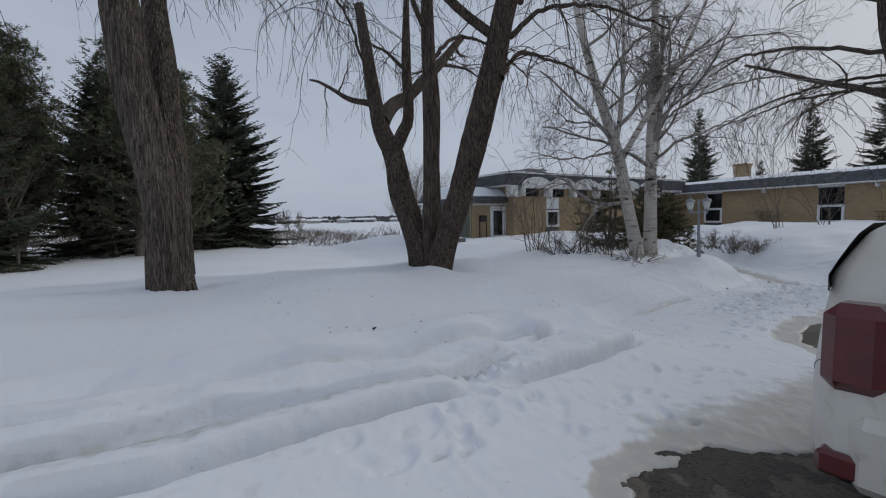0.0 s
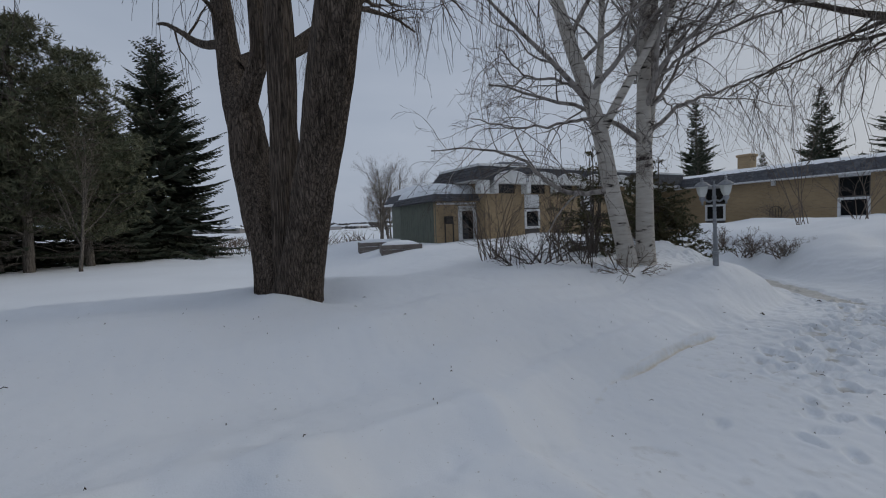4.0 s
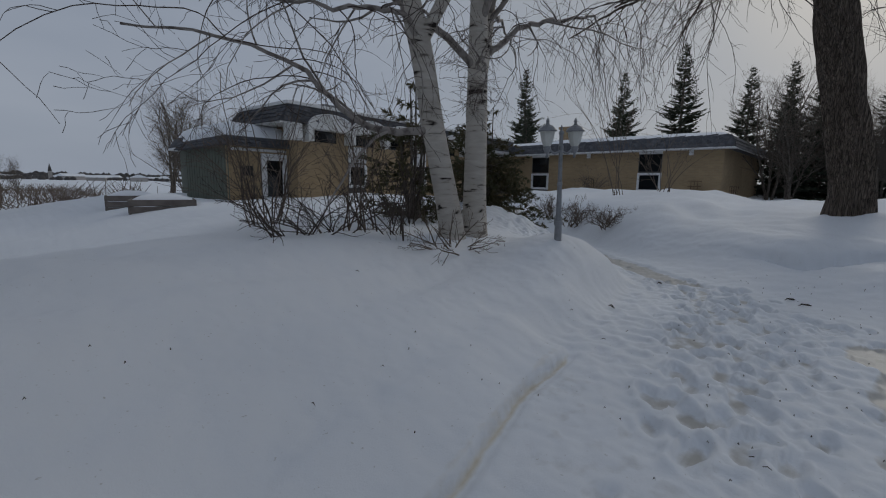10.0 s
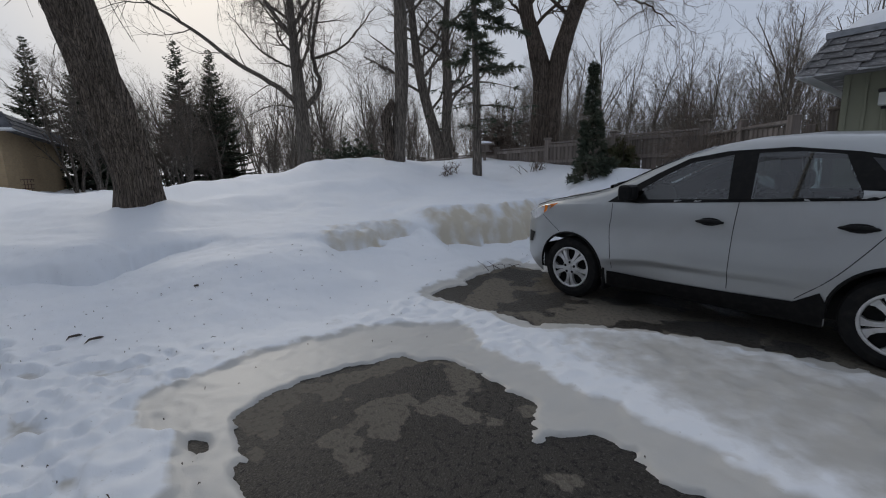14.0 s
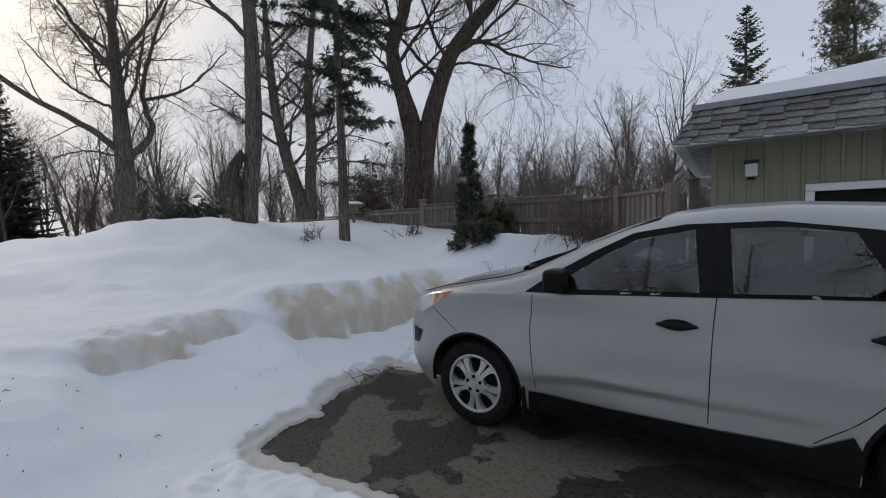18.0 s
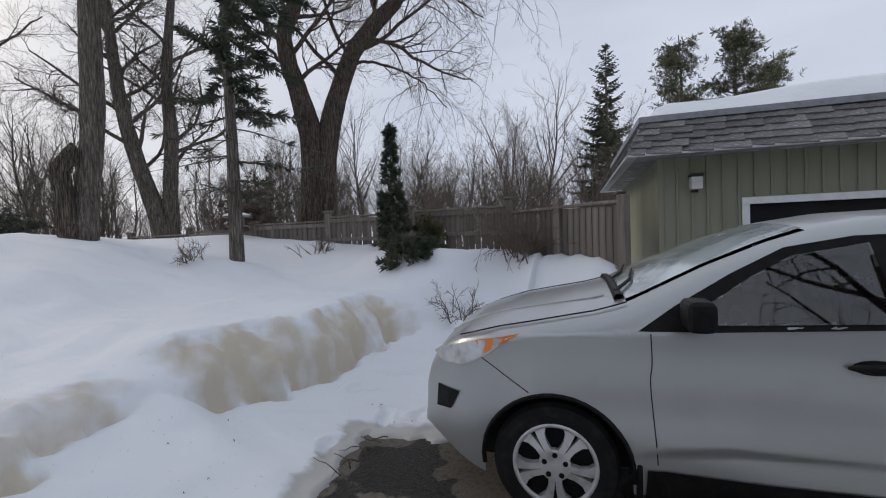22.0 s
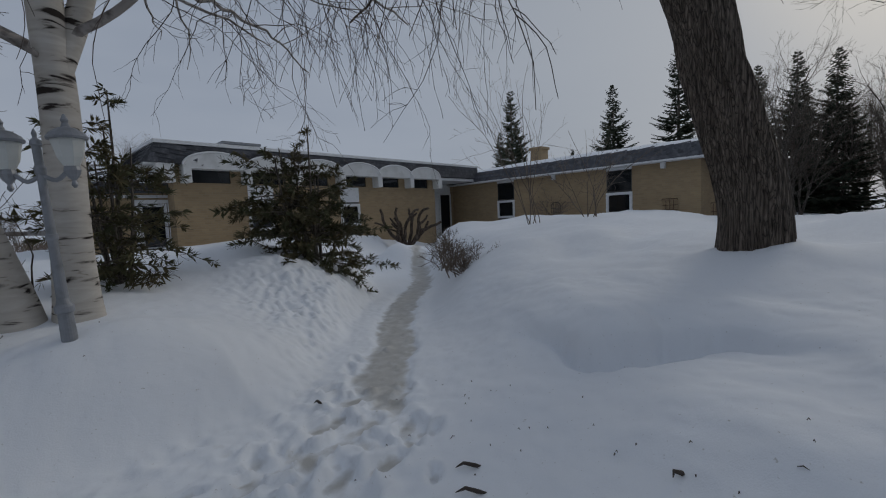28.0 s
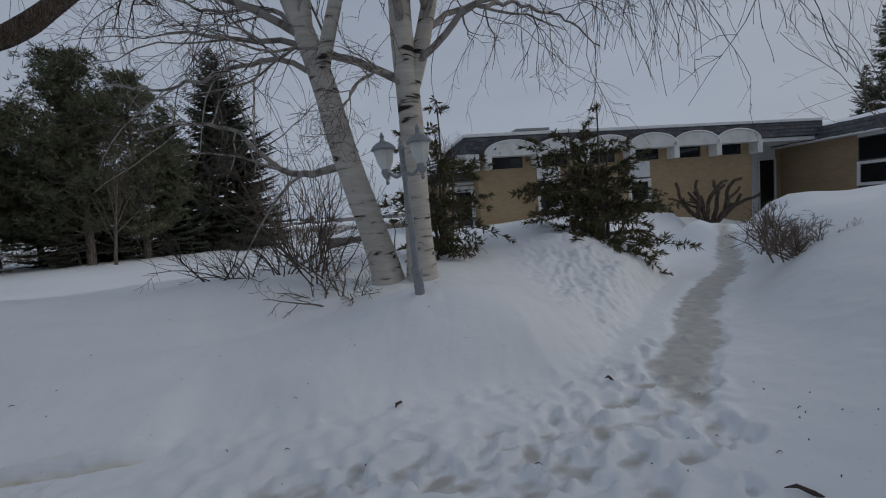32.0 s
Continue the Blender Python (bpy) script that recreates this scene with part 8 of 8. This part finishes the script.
SUV = dict(nose=0.86, tail=-3.53, base=2.64, half=0.91, wheel=0.347, belt=(1.27, 1.03),
           top=[(-3.53, 0.55), (-3.5, 0.95), (-3.42, 1.08), (-3.25, 1.25), (-3.02, 1.46), (-2.85, 1.555), (-2.5, 1.635), (-2.0, 1.67), (-1.6, 1.66), (-1.35, 1.625), (-1.1, 1.55), (-0.8, 1.43), (-0.42, 1.25), (-0.25, 1.20), (0.0, 1.155), (0.3, 1.10), (0.55, 1.03), (0.70, 0.945), (0.79, 0.83), (0.84, 0.70), (0.86, 0.5)],
           daylight=[(-0.44, 1.11), (-0.62, 1.235), (-0.9, 1.40), (-1.15, 1.525), (-1.45, 1.575), (-1.9, 1.585), (-2.3, 1.53), (-2.6, 1.46), (-2.84, 1.39), (-2.72, 1.32), (-2.56, 1.255), (-2.42, 1.19), (-1.6, 1.15), (-0.8, 1.115)],
           openings=[[(-0.66, 1.145), (-0.78, 1.25), (-0.98, 1.38), (-1.18, 1.485), (-1.5, 1.54), (-1.535, 1.175), (-1.0, 1.155)], [(-1.70, 1.18), (-1.68, 1.545), (-1.95, 1.55), (-2.22, 1.515), (-2.37, 1.205), (-2.0, 1.195)], [(-2.36, 1.485), (-2.55, 1.455), (-2.76, 1.385), (-2.68, 1.325), (-2.53, 1.275)]],
           glass=[CAR_GLASS, CAR_GLASS, DARK_GLASS], front_glass=SKY_PAINTED_GLASS, shield=(-1.28, -0.40),
           cladding=[[(-0.46, 0.225), (-0.47, 0.39), (-1.0, 0.375), (-1.6, 0.38), (-2.04, 0.395), (-2.2, 0.50), (-2.24, 0.42), (-2.23, 0.225)], [(-3.06, 0.27), (-3.08, 0.5), (-3.3, 0.56), (-3.45, 0.56), (-3.44, 0.30)]],
           seams=[[(-0.50, 1.10), (-0.50, 0.95), (-0.49, 0.82), (-0.52, 0.42)], [(-1.62, 1.16), (-1.60, 0.9), (-1.58, 0.41)], [(-2.47, 1.21), (-2.59, 1.16), (-2.55, 1.03), (-2.285, 0.65), (-2.05, 0.42)], [(0.40, 0.93), (0.3, 0.87), (0.13, 0.76)], [(-2.74, 0.98), (-2.77, 1.05), (-2.84, 1.08), (-2.91, 1.05), (-2.94, 0.98), (-2.91, 0.91), (-2.84, 0.88), (-2.77, 0.91), (-2.74, 0.98)], [(-3.0, 0.70), (-3.2, 0.82), (-3.42, 0.90)]],
           handles=[(-1.42, 0.977), (-2.363, 0.997)], mirror=(-0.70, 1.215), seats=(-1.5, -2.3), lip=BLACK_PLASTIC,
           lamps=[("headlight", [(0.22, 1.065), (0.45, 1.02), (0.68, 0.955), (0.75, 0.91), (0.68, 0.865), (0.52, 0.87), (0.36, 0.955)], LAMP_CLEAR), ("turn_signal", [(0.17, 1.08), (0.44, 1.026), (0.38, 0.955)], AMBER), ("fog_recess", [(0.72, 0.71), (0.55, 0.705), (0.62, 0.58), (0.74, 0.56)], BLACK_PLASTIC), ("tail_light", [(-2.86, 1.115), (-3.2, 1.15), (-3.44, 1.08), (-3.46, 0.96), (-3.1, 1.03)], RED_LENS)])


def cars():
    a = 6.9
    c, s = math.cos(radians(a)), math.sin(radians(a))
    fx, fy = 10.88 + s * 0.865, -1.89 - c * 0.865
    ob, top, belt, width = car((fx, fy, 0.0), a, SUV, SILVER, "silver-grey compact SUV with black trim parked on bare asphalt")
    # bonnet creases, cowl and wipers, grille, plates
    for sy in (1, -1):
        t = Tubes()
        t.tube([(x, sy * (0.34 + 0.12 * (0.75 - x)), top(x) + 0.045 * (1 - ((0.34 + 0.12 * (0.75 - x)) / width(x, top(x))) ** 2) - 0.002) for x in np.linspace(0.70, -0.3, 12)], [0.010] * 12, 6)
        t.under("bonnet_crease", SILVER, ob)
        t = Tubes()
        t.tube([(x, sy * (width(x, top(x)) - 0.035), top(x) + 0.006) for x in np.linspace(0.55, -0.4, 12)], [0.0045] * 12, 5)
        t.under("bonnet_seam", BLACK, ob)
    bm = bmesh.new()
    t = Tubes()
    t.tube([(-0.37, y, top(-0.37) + 0.045 * (1 - (y / 0.8) ** 2) + 0.002) for y in np.linspace(-0.66, 0.66, 15)], [0.03] * 15, 6)
    t.under("cowl", BLACK_PLASTIC, ob)
    for y0, y1 in ((0.55, -0.05), (0.0, -0.55)):
        t = Tubes()
        t.tube([(-0.36, y0, top(-0.36) + 0.05), (-0.46, y0 - 0.2, top(-0.46) + 0.06), (-0.52, y1, top(-0.52) + 0.065)], [0.012, 0.011, 0.008], 6)
        t.under("wiper", BLACK_PLASTIC, ob)
    bm = bmesh.new()
    box(bm, 0.80, 0.875, -0.42, 0.42, 0.62, 0.74, 0.03)
    part("grille", bm, BLACK_PLASTIC, ob)
    bm = bmesh.new()
    box(bm, 0.76, 0.86, -0.46, 0.46, 0.34, 0.47, 0.03)
    part("lower_grille", bm, BLACK_PLASTIC, ob)
    bm = bmesh.new()
    box(bm, -3.22, -2.98, -0.55, 0.55, 1.575, 1.605, 0.012)
    part("rear_spoiler", bm, SILVER, ob)
    bm = bmesh.new()
    box(bm, -3.44, -3.36, -0.6, 0.6, 1.12, 1.18, 0.01)
    part("tail_trim", bm, BLACK_PLASTIC, ob)

    white = dict(SUV)
    white["cladding"] = SUV["cladding"][:1]
    white.update(nose=0.85, tail=-3.42, base=2.6, half=0.90, wheel=0.34, glass=[DARK_GLASS, DARK_GLASS, DARK_GLASS], front_glass=DARK_GLASS,
                 top=[(-3.42, 0.52), (-3.40, 0.86), (-3.36, 0.98), (-3.24, 1.12), (-3.05, 1.42), (-2.92, 1.55), (-2.5, 1.63), (-2.0, 1.66), (-1.6, 1.655), (-1.35, 1.625), (-1.1, 1.55), (-0.8, 1.43), (-0.42, 1.25), (0.0, 1.155), (0.3, 1.10), (0.55, 1.03), (0.72, 0.92), (0.81, 0.8), (0.85, 0.55)],
                 lamps=[("headlight", [(0.74, 0.87), (0.40, 0.985), (0.30, 0.985), (0.38, 0.92), (0.62, 0.80), (0.79, 0.77)], LAMP_CLEAR)])
    a = 9.0
    c, s = math.cos(radians(a)), math.sin(radians(a))
    bx, by = 2.44, -0.93
    fx, fy = bx + c * 3.42 + s * 0.80, by + s * 3.42 - c * 0.80
    ob, top, belt, width = car((fx, fy, 0.13), a, white, WHITE_CAR, "dirty white SUV with red tail lights parked beside the snow bank")
    ob.rotation_euler = (0, radians(2.2), radians(a))
    # rear end: window, lamps that wrap round, bumper
    vv, ff = [], []
    zs = np.linspace(1.17, 1.56, 9)
    for z in zs:
        x = np.interp(z, [0.98, 1.12, 1.42, 1.55], [-3.36, -3.24, -3.05, -2.92]) - 0.02
        for y in np.linspace(-0.76, 0.76, 11):
            vv.append((x + 0.05 * (y / 0.76) ** 2, y * (1 - 0.25 * (z - 1.05)), z))
    for i in range(8):
        for j in range(10):
            q = i * 11 + j
            ff.append((q, q + 1, q + 12, q + 11))
    raw("rear_window", vv, ff, DARK_GLASS, ob)
    part("pillar_trim", side_panel(width, [(-3.26, 1.2), (-3.02, 1.5), (-2.86, 1.56), (-2.3, 1.58), (-2.3, 1.2)], 0.012), BLACK_PLASTIC, ob)
    for sy in (1, -1):
        bm = bmesh.new()
        box(bm, -3.45, -3.20, min(sy * 0.53, sy * 0.785), max(sy * 0.53, sy * 0.785), 0.74, 1.17, 0.06)
        part("tail_light", bm, RED_LENS, ob)
        bm = bmesh.new()
        box(bm, -3.455, -3.25, min(sy * 0.48, sy * 0.775), max(sy * 0.48, sy * 0.775), 0.34, 0.46, 0.02)
        part("reflector_rear", bm, RED_LENS, ob)
    bm = bmesh.new()
    box(bm, -3.47, -3.36, -0.66, 0.66, 0.30, 0.66, 0.05)
    part("bumper", bm, WHITE_CAR, ob)


cars()


# ---- far country ----
def far_country():
    r = random.Random(12)
    base = thing("farm_house", (0, 0, -500), "small far house with a snowy roof in the valley", "house", "valley houses")
    boxed("wall", (-5, 5, -4, 4, -3, 3.2), FAR_WALL, base)
    raw("roof", [(-5.5, -4.6, 3.2), (5.5, -4.6, 3.2), (5.5, 4.6, 3.2), (-5.5, 4.6, 3.2), (-5.5, 0, 5.6), (5.5, 0, 5.6)], [(0, 1, 5, 4), (2, 3, 4, 5), (0, 4, 3), (1, 2, 5), (0, 3, 2, 1)], ROOF_SNOW, base, False)
    for k in range(3):
        boxed("window", (-3.4 + 2.8 * k, -2.3 + 2.8 * k, -4.05, -4.0, 0.6, 2.0), PANE, base)
    first = True
    for k in range(210):
        a = radians(r.uniform(-62, 48))
        d = r.uniform(300, 1100)
        x, y = 5 + d * math.sin(a), d * math.cos(a)
        z = level(x, y)
        m = pose(x, y, z, 0, 0, r.uniform(0, 360))
        if first:
            base.matrix_basis, ob, first = m, base, False
        else:
            ob = copy_thing(base, m)
        s = r.uniform(0.7, 1.2)
        ob.scale = (s * r.uniform(0.9, 1.8), s, s * 0.75)
    # woods in bands across the valley
    t = Tubes()
    rng = np.random.RandomState(2)
    for band, (d0, d1, n, h) in enumerate(((330, 700, 1100, 2.6), (700, 1300, 1900, 6), (1500, 2300, 2600, 17))):
        for k in range(n):
            a = radians(rng.uniform(-75, 62))
            d = rng.uniform(d0, d1)
            x, y = 5 + d * math.sin(a), d * math.cos(a)
            if np.sin(x * 0.02 + band) * np.cos(y * 0.013 + band) < -0.1 and band < 1:
                continue
            hh, ww = h * rng.uniform(0.5, 1.2), h * rng.uniform(0.5, 1.6)
            pts = [(x, y, -1), (x, y, hh * 0.3), (x + 0.1, y, hh * 0.75), (x, y, hh)]
            t.tube(np.array(pts), [ww * 0.4, ww * 0.6, ww * 0.4, 0.1], 5)
    v = np.concatenate(t.v)
    v[:, 2] += levels(v[:, 0], v[:, 1])
    t.v = [v]
    ob = t.under("far_woods", FAR_WOOD, None, False)
    tagged(ob, "bands of grey leafless woods across the valley", "woods", kind="stuff")
    ch = thing("church_tower", (37, 400, level(37, 400)), "far church with a dark pointed spire", "church")
    ch.scale = (0.42, 0.42, 0.42)
    boxed("tower", (-2.5, 2.5, -2.5, 2.5, -2, 14), FAR_WALL, ch)
    raw("spire", [(-2.6, -2.6, 14), (2.6, -2.6, 14), (2.6, 2.6, 14), (-2.6, 2.6, 14), (0, 0, 27)], [(0, 1, 4), (1, 2, 4), (2, 3, 4), (3, 0, 4), (3, 2, 1, 0)], FAR_WOOD, ch, False)
    # brush on the slope below the lawn
    t = Tubes()
    for k in range(1100):
        x, y = rng.uniform(-26, 12), rng.uniform(28, 75)
        z = 0
        for j in range(5):
            d = np.array([rng.normal(0, 0.7), rng.normal(0, 0.7), 1.0])
            ln = rng.uniform(0.3, 1.0)
            b = np.array([x + rng.normal(0, 0.25), y + rng.normal(0, 0.25), 0.0])
            t.tube([b, b + d * ln * 0.5, b + d * ln], [0.022, 0.016, 0.006], 3)
    v = np.concatenate(t.v)
    v[:, 2] += levels(v[:, 0], v[:, 1]) - 0.1
    t.v = [v]
    tagged(t.under("brush", BROWN_TWIG, None), "brown bare brush on the slope below the lawn", "brush", kind="stuff")


far_country()


# ---- bird feeder before the fence
def bird_feeder():
    f = thing("bird_feeder", (19.35, -7.15, level(19.35, -7.15)), "small wooden bird feeder on a post, its roof under snow", "bird feeder", turn=40)
    top = 2.38 - f.location.z
    boxed("post", (-0.04, 0.04, -0.04, 0.04, -0.3, top - 0.3), FENCE_WOOD, f, 0.006)
    boxed("tray", (-0.24, 0.24, -0.17, 0.17, top - 0.30, top - 0.27), FENCE_WOOD, f, 0.006)
    boxed("hopper", (-0.15, 0.15, -0.10, 0.10, top - 0.269, top - 0.04), FENCE_WOOD, f, 0.008)
    for s in (1, -1):
        bm = box(bmesh.new(), -0.31, 0.31, 0.0, 0.24, -0.012, 0.012, 0.004)
        p = part("roof_board", bm, FENCE_WOOD, f)
        p.matrix_basis = pose(0, 0, top + 0.02, -22 if s > 0 else 202, 0, 0)
    snow_slab("roof_snow", [(-0.3, -0.2), (0.3, -0.2), (0.3, 0.2), (-0.3, 0.2)], top - 0.03, 0.13, f, 2)


bird_feeder()


# ---- litter on the snow ----
def litter():
    r = random.Random(21)
    t = Tubes()
    for k in range(260):
        if k % 3 == 0:
            x, y = r.uniform(11.2, 13.4), r.uniform(-3, 4)
        elif k % 3 == 1:
            x, y = r.uniform(0, 11), r.uniform(2, 6)
        else:
            x, y = r.uniform(7, 13), r.uniform(0, 3.5)
        z = level(x, y) + 0.008
        a = r.uniform(0, 6.3)
        n = r.choice((0.008, 0.010, 0.012, 0.016, 0.04))
        t.tube([(x, y, z), (x + n * math.cos(a) * 0.5, y + n * math.sin(a) * 0.5, z + 0.01), (x + n * math.cos(a), y + n * math.sin(a), z)], [0.002, 0.0035, 0.0015], 4)
    tagged(t.under("fallen_twigs", TWIG, None), "small dark twigs and leaf scraps scattered on the snow", "litter", kind="stuff")
    for x, y, ln in ((10.49, 4.3, 0.10), (12.42, 2.79, 0.16), (12.2, 4.29, 0.07), (12.28, 2.63, 0.18), (12.78, 1.79, 0.07), (1.2, 2.35, 0.06)):
        leaf = thing("fallen_leaf", (x, y, level(x, y) + 0.006), "curled dark dead leaf lying on the snow", "leaf", "dead leaves", turn=40 * x)
        b = Tubes()
        b.tube([(-ln / 2, 0, 0), (-ln / 5, 0.012, 0.016), (ln / 5, -0.008, 0.02), (ln / 2, 0.01, 0.004)], [0.003, 0.012, 0.010, 0.002], 6)
        b.under("blade", TWIG, leaf)
    tw = thing("fallen_branch", (12.28, -2.1, 0.06), "small dark dead branch lying at the asphalt's edge", "branch")
    rng = np.random.RandomState(3)
    b = Tubes()
    for k in range(7):
        q, w = limb(rng, (0, 0.1 * k - 0.3, 0), (rng.normal(0, 1), rng.normal(0, 1), 0.5), rng.uniform(0.15, 0.4), 0.006, 0.002, 5, 0.3, -0.1)
        b.tube(q, w, 4)
    b.under("twigwork", TWIG, tw)


litter()
